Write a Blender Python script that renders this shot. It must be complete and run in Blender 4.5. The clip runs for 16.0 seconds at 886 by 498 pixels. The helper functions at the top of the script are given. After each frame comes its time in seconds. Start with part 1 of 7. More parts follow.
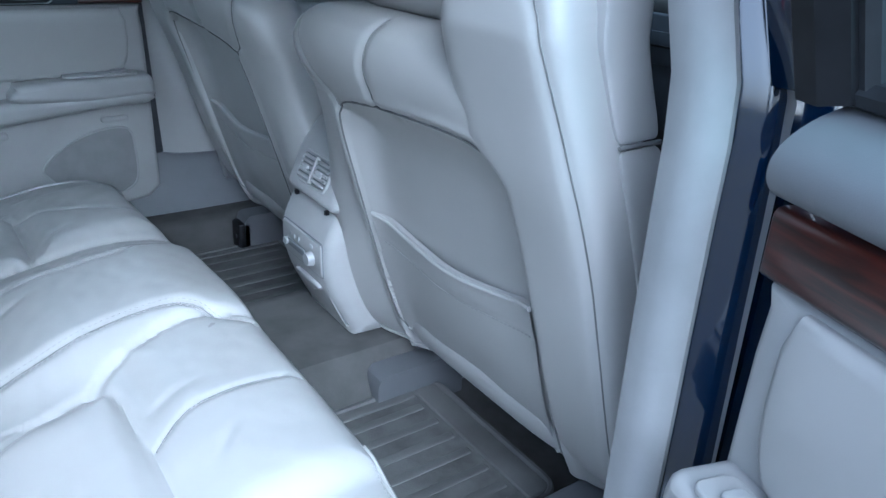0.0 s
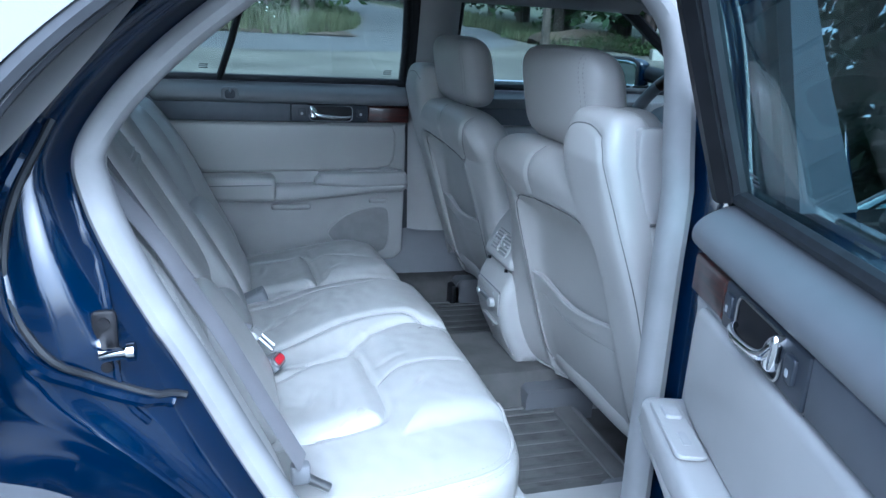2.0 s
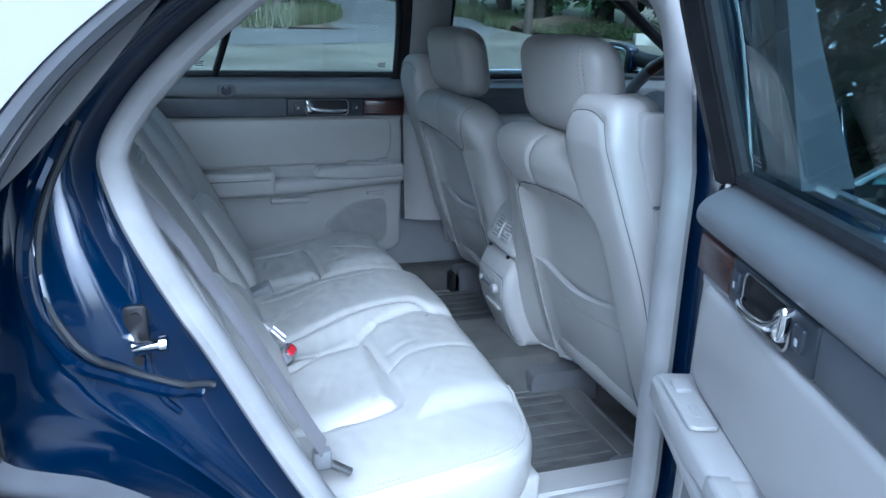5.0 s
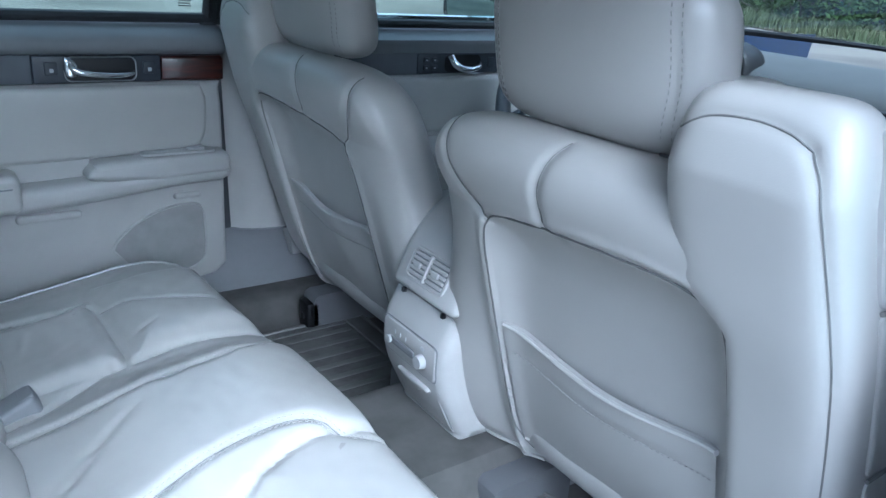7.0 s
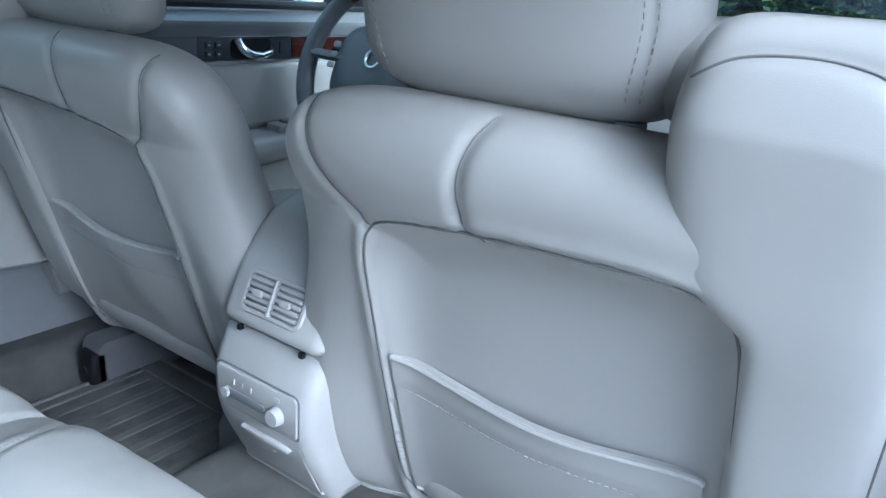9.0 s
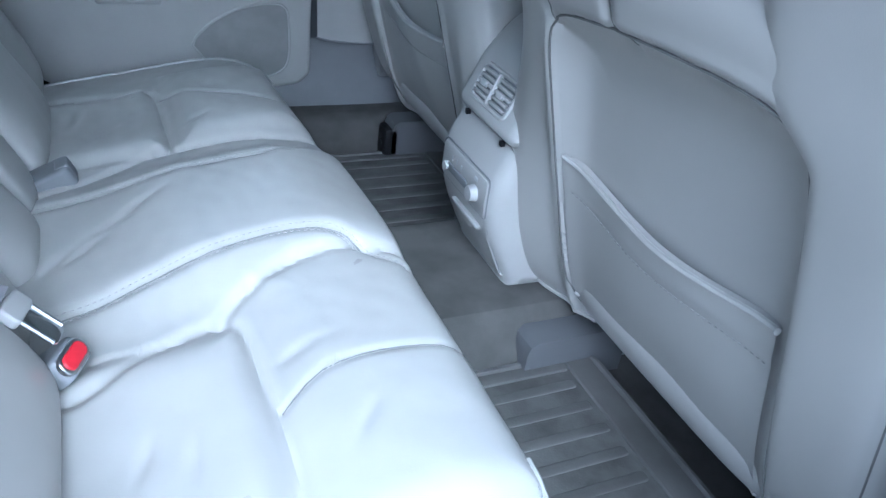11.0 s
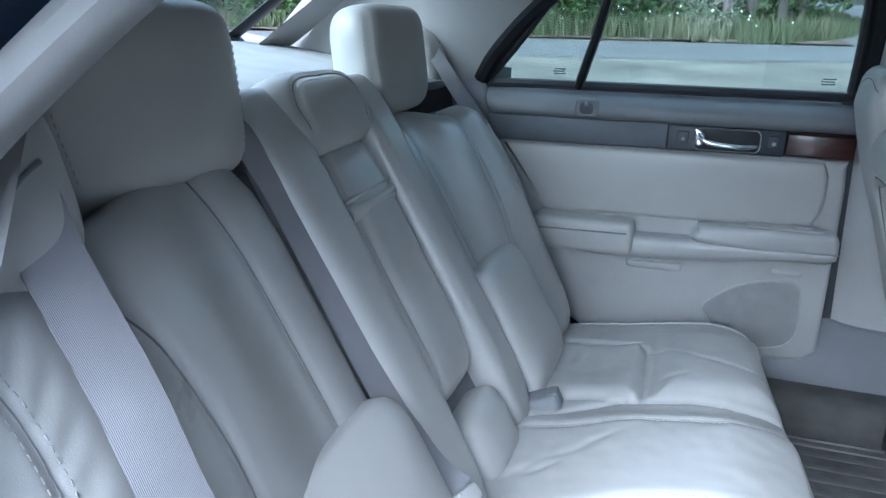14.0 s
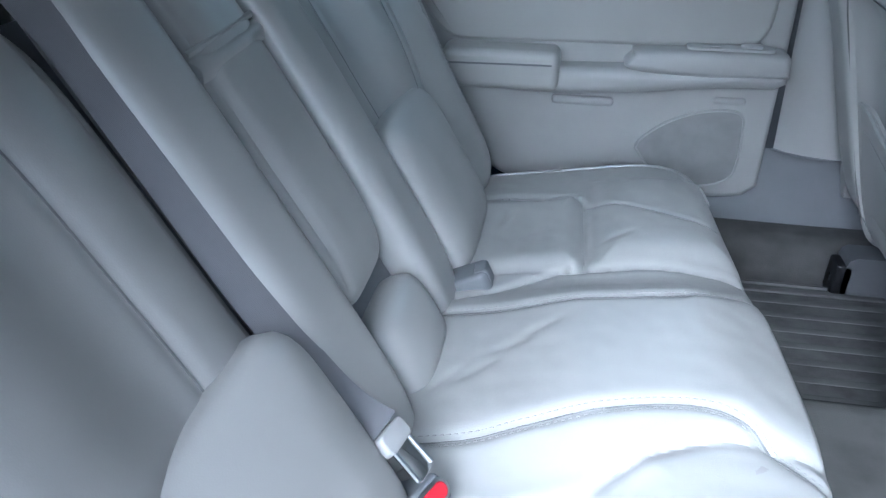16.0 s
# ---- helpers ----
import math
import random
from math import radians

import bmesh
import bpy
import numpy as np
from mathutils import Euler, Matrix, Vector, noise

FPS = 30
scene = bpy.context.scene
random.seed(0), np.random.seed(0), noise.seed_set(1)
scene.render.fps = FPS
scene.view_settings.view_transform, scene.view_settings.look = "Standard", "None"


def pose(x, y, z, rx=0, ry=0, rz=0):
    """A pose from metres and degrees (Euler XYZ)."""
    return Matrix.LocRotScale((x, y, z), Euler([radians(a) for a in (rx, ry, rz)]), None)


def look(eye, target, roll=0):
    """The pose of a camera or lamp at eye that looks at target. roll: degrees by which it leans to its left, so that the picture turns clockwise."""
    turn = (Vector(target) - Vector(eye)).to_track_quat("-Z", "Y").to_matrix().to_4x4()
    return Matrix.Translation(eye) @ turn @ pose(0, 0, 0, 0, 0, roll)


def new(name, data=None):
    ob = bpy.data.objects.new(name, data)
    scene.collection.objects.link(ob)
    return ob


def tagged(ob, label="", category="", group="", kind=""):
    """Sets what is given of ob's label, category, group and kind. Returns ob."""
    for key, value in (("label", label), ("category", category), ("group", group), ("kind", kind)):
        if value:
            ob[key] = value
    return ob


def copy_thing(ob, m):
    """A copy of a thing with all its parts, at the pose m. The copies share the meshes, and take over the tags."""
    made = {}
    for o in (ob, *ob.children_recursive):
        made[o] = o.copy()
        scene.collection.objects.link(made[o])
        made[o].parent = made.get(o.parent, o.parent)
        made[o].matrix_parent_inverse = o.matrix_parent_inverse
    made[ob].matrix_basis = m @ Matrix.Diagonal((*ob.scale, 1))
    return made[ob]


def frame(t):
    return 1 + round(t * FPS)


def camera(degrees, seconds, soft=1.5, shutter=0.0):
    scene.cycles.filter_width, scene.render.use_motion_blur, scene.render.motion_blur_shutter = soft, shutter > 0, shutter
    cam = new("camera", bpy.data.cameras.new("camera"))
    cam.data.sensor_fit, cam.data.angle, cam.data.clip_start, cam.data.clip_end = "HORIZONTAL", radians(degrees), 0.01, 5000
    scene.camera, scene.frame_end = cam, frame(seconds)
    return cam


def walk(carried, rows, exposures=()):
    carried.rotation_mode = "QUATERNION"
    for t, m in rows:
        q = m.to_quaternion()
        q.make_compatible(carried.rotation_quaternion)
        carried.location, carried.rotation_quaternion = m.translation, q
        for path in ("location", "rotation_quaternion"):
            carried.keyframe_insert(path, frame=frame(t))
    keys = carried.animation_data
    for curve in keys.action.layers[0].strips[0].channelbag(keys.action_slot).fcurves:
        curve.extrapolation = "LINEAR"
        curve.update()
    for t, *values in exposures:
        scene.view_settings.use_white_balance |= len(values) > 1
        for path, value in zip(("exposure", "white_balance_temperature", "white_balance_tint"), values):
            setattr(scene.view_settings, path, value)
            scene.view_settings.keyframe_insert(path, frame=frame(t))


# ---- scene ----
cam = camera(61.5, 16.0)
PATH = [
    (0, (-0.475, -0.991, 1.031), (0.599, 0.483, 0.21), 2.9),
    (0.5, (-0.521, -1.135, 1.081), (0.295, 0.549, 0.373), 3.1),
    (1, (-0.541, -1.242, 1.14), (0.164, 0.542, 0.576), 2.5),
    (1.5, (-0.589, -1.371, 1.141), (0.048, 0.452, 0.622), 2.7),
    (2, (-0.601, -1.481, 1.119), (-0.03, 0.348, 0.544), 3.2),
    (2.5, (-0.591, -1.594, 1.11), (-0.073, 0.236, 0.491), 3.2),
    (3, (-0.589, -1.691, 1.114), (-0.093, 0.145, 0.496), 2.8),
    (3.5, (-0.63, -1.726, 1.139), (-0.11, 0.116, 0.556), 2.1),
    (6, (-0.647, -1.161, 1.111), (0.165, 0.546, 0.46), 1.9),
    (6.5, (-0.659, -0.97, 1.104), (0.335, 0.615, 0.395), 2.7),
    (7, (-0.588, -0.817, 1.085), (0.528, 0.681, 0.37), 4.3),
    (7.5, (-0.533, -0.715, 1.107), (0.7, 0.743, 0.51), 3.7),
    (8, (-0.525, -0.645, 1.108), (0.872, 0.681, 0.57), 3.5),
    (8.5, (-0.528, -0.601, 1.078), (0.995, 0.562, 0.506), 4.0),
    (9, (-0.537, -0.593, 1.018), (1.018, 0.473, 0.349), 4.7),
    (9.5, (-0.53, -0.6, 0.974), (0.985, 0.413, 0.15), 6.2),
    (10, (-0.508, -0.629, 0.954), (0.816, 0.478, -0.057), 9.8),
    (12.5, (-0.405, -1.018, 1.097), (-0.537, 0.784, 0.239), -0.2),
    (13, (-0.418, -1.022, 1.112), (-0.725, 0.828, 0.417), -0.6),
    (13.5, (-0.414, -0.974, 1.092), (-0.83, 0.868, 0.433), 0.6),
    (14, (-0.361, -0.892, 1.075), (-0.949, 0.927, 0.488), 1.2),
    (14.5, (-0.339, -0.84, 1.048), (-1.117, 0.935, 0.554), 2.1),
    (15, (-0.343, -0.824, 1.048), (-1.21, 0.905, 0.538), 1.5),
    (15.5, (-0.378, -0.78, 1.049), (-1.107, 0.937, 0.327), -0.5),
    (16, (-0.423, -0.671, 1.036), (-0.72, 1.035, 0.034), 0.2),
]
walk(cam, [(t, look(eye, target, roll)) for t, eye, target, roll in PATH], exposures=((0.0, 2.35, 4700, 5), (1.0, 2.48, 4700, 5), (1.5, 2.45, 4650, 5), (2.0, 2.28, 4600, 5), (3.5, 2.01, 4600, 5), (6.0, 2.38, 4650, 5), (7.0, 2.67, 4800, 5), (8.5, 3.03, 4950, 5), (10.0, 2.48, 4750, 5), (12.5, 2.51, 4650, 5), (13.5, 2.68, 4850, 6), (15.0, 3.09, 4950, 7), (16.0, 2.85, 4950, 7)))

# ---- world and light ----
SUN_EL, SUN_AZ = 41.9, 192.4
world = bpy.data.worlds.new("sky")
scene.world = world
world.use_nodes = True
wn = world.node_tree
sky = wn.nodes.new("ShaderNodeTexSky")
sky.sky_type = "NISHITA"
sky.sun_disc = False
sky.sun_elevation, sky.sun_rotation = radians(SUN_EL), radians(SUN_AZ)
sky.air_density, sky.dust_density = 1.0, 5.0
haze = wn.nodes.new("ShaderNodeHueSaturation")
haze.inputs["Saturation"].default_value = 0.40
wn.links.new(sky.outputs[0], haze.inputs["Color"])
wn.links.new(haze.outputs[0], wn.nodes["Background"].inputs[0])
wn.nodes["Background"].inputs[1].default_value = 0.15
sun = new("sun", bpy.data.lights.new("sun", "SUN"))
sun.data.energy, sun.data.angle, sun.data.color = 0.12, radians(60), (1.0, 0.97, 0.93)
sun.matrix_world = look((-1.1, -5, 4.6), (0, 0, 0))


# ---- materials ----
def mat(name, color, rough=0.5, metal=0.0, noise_scale=0.0, noise_amt=0.15, bump=0.0, bump_scale=200.0, coat=0.0,
        fine=0.0, fine_scale=900.0, spec=0.5, tint=None, random_amt=0.0, rough_var=0.0):
    m = bpy.data.materials.new(name)
    m.use_nodes = True
    nt = m.node_tree
    b = nt.nodes["Principled BSDF"]
    b.inputs["Base Color"].default_value = (*color, 1)
    b.inputs["Roughness"].default_value = rough
    b.inputs["Metallic"].default_value = metal
    b.inputs["Specular IOR Level"].default_value = spec
    b.inputs["Coat Weight"].default_value = coat
    b.inputs["Coat Roughness"].default_value = 0.05
    tc = nt.nodes.new("ShaderNodeTexCoord")
    if noise_scale:
        n1 = nt.nodes.new("ShaderNodeTexNoise")
        n1.inputs["Scale"].default_value = noise_scale
        n1.inputs["Detail"].default_value = 6
        nt.links.new(tc.outputs["Object"], n1.inputs["Vector"])
        mix = nt.nodes.new("ShaderNodeMix")
        mix.data_type = "RGBA"
        other = tint or tuple(max(0.0, c * (1 - 2 * noise_amt)) for c in color)
        mix.inputs[6].default_value = (*color, 1)
        mix.inputs[7].default_value = (*other, 1)
        ramp = nt.nodes.new("ShaderNodeMapRange")
        ramp.inputs["From Min"].default_value, ramp.inputs["From Max"].default_value = 0.4, 0.7
        nt.links.new(n1.outputs["Fac"], ramp.inputs["Value"])
        nt.links.new(ramp.outputs[0], mix.inputs[0])
        last = mix.outputs[2]
        if random_amt:
            oi = nt.nodes.new("ShaderNodeObjectInfo")
            hsv = nt.nodes.new("ShaderNodeHueSaturation")
            mr = nt.nodes.new("ShaderNodeMapRange")
            mr.inputs["To Min"].default_value, mr.inputs["To Max"].default_value = 1 - random_amt, 1 + random_amt
            nt.links.new(oi.outputs["Random"], mr.inputs["Value"])
            nt.links.new(mr.outputs[0], hsv.inputs["Value"])
            nt.links.new(last, hsv.inputs["Color"])
            last = hsv.outputs[0]
        nt.links.new(last, b.inputs["Base Color"])
        if rough_var:
            rr = nt.nodes.new("ShaderNodeMapRange")
            rr.inputs["To Min"].default_value, rr.inputs["To Max"].default_value = rough - rough_var, rough + rough_var
            nt.links.new(n1.outputs["Fac"], rr.inputs["Value"])
            nt.links.new(rr.outputs[0], b.inputs["Roughness"])
    prev = None
    for amt, sc, kind in ((bump, bump_scale, "noise"), (fine, fine_scale, "voronoi")):
        if not amt:
            continue
        t = nt.nodes.new("ShaderNodeTexNoise" if kind == "noise" else "ShaderNodeTexVoronoi")
        t.inputs["Scale"].default_value = sc
        nt.links.new(tc.outputs["Object"], t.inputs["Vector"])
        bp = nt.nodes.new("ShaderNodeBump")
        bp.inputs["Strength"].default_value = amt
        bp.inputs["Distance"].default_value = 0.12 / sc if kind == "noise" else 0.25 / sc
        nt.links.new(t.outputs[0], bp.inputs["Height"])
        if prev:
            nt.links.new(prev.outputs[0], bp.inputs["Normal"])
        prev = bp
    if prev:
        nt.links.new(prev.outputs[0], b.inputs["Normal"])
    return m


LEATHER = mat("grey leather", (0.365, 0.356, 0.338), 0.33, noise_scale=7, noise_amt=0.03, bump=0.05, bump_scale=22, fine=0.16, fine_scale=900, rough_var=0.05, spec=0.5)
LEATHER_WORN = mat("worn grey leather", (0.355, 0.346, 0.328), 0.30, noise_scale=9, noise_amt=0.035, bump=0.08, bump_scale=30, fine=0.18, fine_scale=800, rough_var=0.06, spec=0.5)
SHELL = mat("light grey moulded plastic", (0.36, 0.353, 0.34), 0.42, noise_scale=12, noise_amt=0.04, fine=0.25, fine_scale=1100)
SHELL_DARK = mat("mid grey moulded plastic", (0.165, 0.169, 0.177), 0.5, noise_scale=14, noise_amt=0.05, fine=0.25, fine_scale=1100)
STRIP = mat("slate grey door strip", (0.095, 0.102, 0.116), 0.5, noise_scale=20, noise_amt=0.08, fine=0.25, fine_scale=1200)
BEZEL = mat("charcoal bezel plastic", (0.03, 0.035, 0.045), 0.42, noise_scale=20, noise_amt=0.1, fine=0.15)
BLACK = mat("black plastic", (0.012, 0.012, 0.014), 0.45, noise_scale=30, noise_amt=0.2)
BLACK.node_tree.nodes["Principled BSDF"].inputs["Specular IOR Level"].default_value = 0.25
RUBBER = mat("black rubber seal", (0.02, 0.022, 0.026), 0.6, noise_scale=40, noise_amt=0.2, bump=0.2, bump_scale=120)
GREY_RUBBER = mat("dark grey rubber lining", (0.045, 0.048, 0.054), 0.8, noise_scale=18, noise_amt=0.15, bump=0.2, bump_scale=60)
RAIL = mat("grey rail cover plastic", (0.115, 0.117, 0.122), 0.5, noise_scale=14, noise_amt=0.05, fine=0.25, fine_scale=1100)
CHROME = mat("chrome", (0.82, 0.83, 0.85), 0.08, 1.0, noise_scale=40, noise_amt=0.04)
STEEL = mat("dull steel", (0.5, 0.5, 0.5), 0.3, 1.0, noise_scale=40, noise_amt=0.15)
PAINT = mat("dark navy metallic paint", (0.0008, 0.0085, 0.029), 0.16, 0.0, noise_scale=3, noise_amt=0.08, coat=1.0, fine=0.03, fine_scale=2500)
VINYL = mat("off-white vinyl roof", (0.155, 0.155, 0.152), 0.6, noise_scale=6, noise_amt=0.04, bump=0.12, bump_scale=300, fine=0.3, fine_scale=500)
LINER = mat("grey woven headliner", (0.32, 0.314, 0.308), 0.95, noise_scale=10, noise_amt=0.05, bump=0.35, bump_scale=500)
TRIMSEAL = mat("pale grey fabric door seal", (0.235, 0.233, 0.232), 0.9, noise_scale=14, noise_amt=0.08, bump=0.35, bump_scale=350)
CARPET = mat("taupe grey carpet", (0.088, 0.085, 0.080), 0.98, noise_scale=18, noise_amt=0.18, bump=0.9, bump_scale=420)
MAT_DIRT = mat("dirty grey mat channels", (0.118, 0.116, 0.110), 0.7, noise_scale=25, noise_amt=0.25, bump=0.5, bump_scale=300)
SHELF = mat("mid grey felt parcel shelf", (0.20, 0.20, 0.198), 0.95, noise_scale=14, noise_amt=0.08, bump=0.4, bump_scale=450)
MAT_RUBBER = mat("taupe ribbed floor mat", (0.125, 0.122, 0.116), 0.55, noise_scale=10, noise_amt=0.2, bump=0.5, bump_scale=300)
RED = mat("red button plastic", (0.55, 0.015, 0.03), 0.35, noise_scale=60, noise_amt=0.1)
BUTTON = mat("pale grey buttons", (0.36, 0.357, 0.35), 0.45, noise_scale=60, noise_amt=0.05)
SEAM = mat("grey seam line", (0.15, 0.148, 0.143), 0.8, noise_scale=40, noise_amt=0.1)
WHEEL_GREY = mat("dark grey wheel leather", (0.13, 0.135, 0.145), 0.45, noise_scale=20, noise_amt=0.1, fine=0.2)
THREAD = mat("grey seat thread", (0.29, 0.286, 0.276), 0.8, noise_scale=60, noise_amt=0.1)
SPEAKER = mat("pale grey speaker cloth", (0.235, 0.232, 0.228), 0.8, noise_scale=30, noise_amt=0.06, fine=0.5, fine_scale=600)
DASH_TOP = mat("grey grained dashboard top", (0.050, 0.052, 0.054), 0.8, noise_scale=14, noise_amt=0.05, fine=0.25, fine_scale=900)
LEGEND = mat("white printed legend", (0.40, 0.41, 0.42), 0.5)
TYRE = mat("black tyre rubber", (0.015, 0.015, 0.016), 0.75, noise_scale=30, noise_amt=0.3, bump=0.3, bump_scale=200)
ALLOY = mat("silver alloy", (0.72, 0.73, 0.74), 0.25, 0.9, noise_scale=20, noise_amt=0.08)


def webbing_material():
    m = mat("grey woven belt webbing", (0.22, 0.214, 0.226), 0.8, noise_scale=10, noise_amt=0.08)
    nt = m.node_tree
    tc = nt.nodes.new("ShaderNodeTexCoord")
    w = nt.nodes.new("ShaderNodeTexWave")
    w.inputs["Scale"].default_value = 260
    w.inputs["Distortion"].default_value = 1.0
    nt.links.new(tc.outputs["UV"], w.inputs["Vector"])
    bp = nt.nodes.new("ShaderNodeBump")
    bp.inputs["Strength"].default_value, bp.inputs["Distance"].default_value = 0.35, 0.0006
    nt.links.new(w.outputs[0], bp.inputs["Height"])
    nt.links.new(bp.outputs[0], nt.nodes["Principled BSDF"].inputs["Normal"])
    return m


def wood_material():
    m = mat("dark red zebrano wood", (0.10, 0.018, 0.008), 0.3, coat=0.35)
    nt = m.node_tree
    b = nt.nodes["Principled BSDF"]
    tc = nt.nodes.new("ShaderNodeTexCoord")
    mp = nt.nodes.new("ShaderNodeMapping")
    mp.inputs["Scale"].default_value = (14, 14, 160)
    n = nt.nodes.new("ShaderNodeTexNoise")
    n.inputs["Scale"].default_value, n.inputs["Detail"].default_value, n.inputs["Distortion"].default_value = 1.0, 8, 0.6
    r = nt.nodes.new("ShaderNodeValToRGB")
    r.color_ramp.elements[0].position, r.color_ramp.elements[0].color = 0.38, (0.010, 0.0025, 0.002, 1)
    r.color_ramp.elements[1].position, r.color_ramp.elements[1].color = 0.66, (0.058, 0.010, 0.006, 1)
    nt.links.new(tc.outputs["Object"], mp.inputs[0])
    nt.links.new(mp.outputs[0], n.inputs["Vector"])
    nt.links.new(n.outputs["Fac"], r.inputs[0])
    nt.links.new(r.outputs[0], b.inputs["Base Color"])
    return m


def glass_material(name, color, gloss=0.04):
    m = bpy.data.materials.new(name)
    m.use_nodes = True
    nt = m.node_tree
    nt.nodes.remove(nt.nodes["Principled BSDF"])
    tr = nt.nodes.new("ShaderNodeBsdfTransparent")
    tr.inputs[0].default_value = (*color, 1)
    gl = nt.nodes.new("ShaderNodeBsdfGlossy")
    gl.inputs["Roughness"].default_value = 0.01
    fr = nt.nodes.new("ShaderNodeLayerWeight")
    pw = nt.nodes.new("ShaderNodeMath")
    pw.operation = "POWER"
    pw.inputs[1].default_value = 5.0
    ad = nt.nodes.new("ShaderNodeMath")
    ad.operation = "MULTIPLY_ADD"
    ad.inputs[1].default_value, ad.inputs[2].default_value = 0.85, gloss
    nt.links.new(fr.outputs["Facing"], pw.inputs[0])
    nt.links.new(pw.outputs[0], ad.inputs[0])
    mx = nt.nodes.new("ShaderNodeMixShader")
    nt.links.new(ad.outputs[0], mx.inputs[0])
    nt.links.new(tr.outputs[0], mx.inputs[1])
    nt.links.new(gl.outputs[0], mx.inputs[2])
    nt.links.new(mx.outputs[0], nt.nodes["Material Output"].inputs[0])
    return m


WEBBING = webbing_material()
WOOD = wood_material()
GLASS = glass_material("green tinted car glass", (0.76, 0.83, 0.80))
GLASS_DARK = glass_material("dark green door glass", (0.60, 0.73, 0.73), 0.07)
GLASS_OUT = glass_material("reflecting front door glass", (0.20, 0.28, 0.29), 0.45)
# dark green-grey base colour stands in for foliage reflected in the mirrors
MIRROR = mat("mirror glass coloured as if reflecting dark foliage", (0.38, 0.46, 0.46), 0.02, 1.0)


# ---- mesh helpers ----
def thing(name, label, category, group="", kind="", at=(0, 0, 0)):
    ob = new(name)
    ob.location = at
    ob.empty_display_size = 0.05
    return tagged(ob, label, category, group, kind)


def part(name, geo, material, parent=None, label="", smooth=True, kind=""):
    """geo: (verts, faces[, uvs]) in world metres; linked under parent."""
    me = bpy.data.meshes.new(name)
    me.from_pydata([tuple(v) for v in geo[0]], [], geo[1])
    bm = bmesh.new()
    bm.from_mesh(me)
    bmesh.ops.remove_doubles(bm, verts=bm.verts, dist=1e-5)
    bmesh.ops.recalc_face_normals(bm, faces=bm.faces)
    bm.to_mesh(me)
    bm.free()
    for p in me.polygons:
        p.use_smooth = smooth
    if smooth:
        me.set_sharp_from_angle(angle=radians(38))
    if len(geo) > 2:
        uv = me.uv_layers.new()
        lut = geo[2]
        for loop in me.loops:
            co = me.vertices[loop.vertex_index].co
            uv.data[loop.index].uv = lut(co)
    me.materials.append(material)
    ob = new(name, me)
    if parent is not None:
        ob.parent = parent
        ob.matrix_parent_inverse = Matrix.Translation(-parent.location)
    if label:
        ob["label"] = label
    if kind:
        ob["kind"] = kind
    return ob


def join(*geos):
    v, f = [], []
    for g in geos:
        o = len(v)
        v += list(g[0])
        f += [[i + o for i in q] for q in g[1]]
    return v, f


def catmull(pts, n=8, closed=False):
    pts = [Vector(p) for p in pts]
    m = len(pts)
    out = []
    for i in range(m if closed else m - 1):
        if closed:
            a, b, c, d = pts[(i - 1) % m], pts[i], pts[(i + 1) % m], pts[(i + 2) % m]
        else:
            a, b, c, d = pts[max(i - 1, 0)], pts[i], pts[i + 1], pts[min(i + 2, m - 1)]
        for j in range(n):
            t = j / n
            out.append(0.5 * (2 * b + (c - a) * t + (2 * a - 5 * b + 4 * c - d) * t * t + (3 * b - a - 3 * c + d) * t ** 3))
    if not closed:
        out.append(pts[-1])
    return out


def grid(fn, us, vs, closed_u=False, closed_v=False):
    us, vs = list(us), list(vs)
    verts = [fn(u, v) for u in us for v in vs]
    nu, nv = len(us), len(vs)
    faces = []
    for i in range(nu if closed_u else nu - 1):
        for j in range(nv if closed_v else nv - 1):
            a, b = i, (i + 1) % nu
            c, d = j, (j + 1) % nv
            faces.append([a * nv + c, b * nv + c, b * nv + d, a * nv + d])
    return verts, faces


def lin(a, b, n):
    return [a + (b - a) * i / (n - 1) for i in range(n)]


def loft(rings, closed=True, caps=True):
    n = len(rings[0])
    verts = [Vector(p) for r in rings for p in r]
    faces = []
    for i in range(len(rings) - 1):
        for j in range(n if closed else n - 1):
            k = (j + 1) % n
            faces.append([i * n + j, i * n + k, (i + 1) * n + k, (i + 1) * n + j])
    if caps and closed:
        faces.append(list(range(n))[::-1])
        faces.append([(len(rings) - 1) * n + j for j in range(n)])
    return verts, faces


def tube(pts, r, sides=8, closed=False, r2=None, up=None):
    """A tube along pts; r2: second half-width for a flat section, across up."""
    pts = [Vector(p) for p in pts]
    rings = []
    prev = None
    m = len(pts)
    for i, p in enumerate(pts):
        if closed:
            t = pts[(i + 1) % m] - pts[i - 1]
        else:
            t = pts[min(i + 1, m - 1)] - pts[max(i - 1, 0)]
        if t.length < 1e-9:
            t = Vector((0, 0, 1))
        t.normalize()
        ref = Vector(up) if up else (prev if prev is not None else (Vector((0, 0, 1)) if abs(t.z) < 0.9 else Vector((1, 0, 0))))
        s = t.cross(ref)
        if s.length < 1e-6:
            s = t.orthogonal()
        s.normalize()
        w = s.cross(t).normalized()
        prev = w
        ra = r(i / max(1, m - 1)) if callable(r) else r
        rb = r2 if r2 else ra
        rings.append([p + s * (ra * math.cos(2 * math.pi * k / sides)) + w * (rb * math.sin(2 * math.pi * k / sides)) for k in range(sides)])
    if closed:
        rings.append(rings[0])
        return loft(rings, True, False)
    return loft(rings)


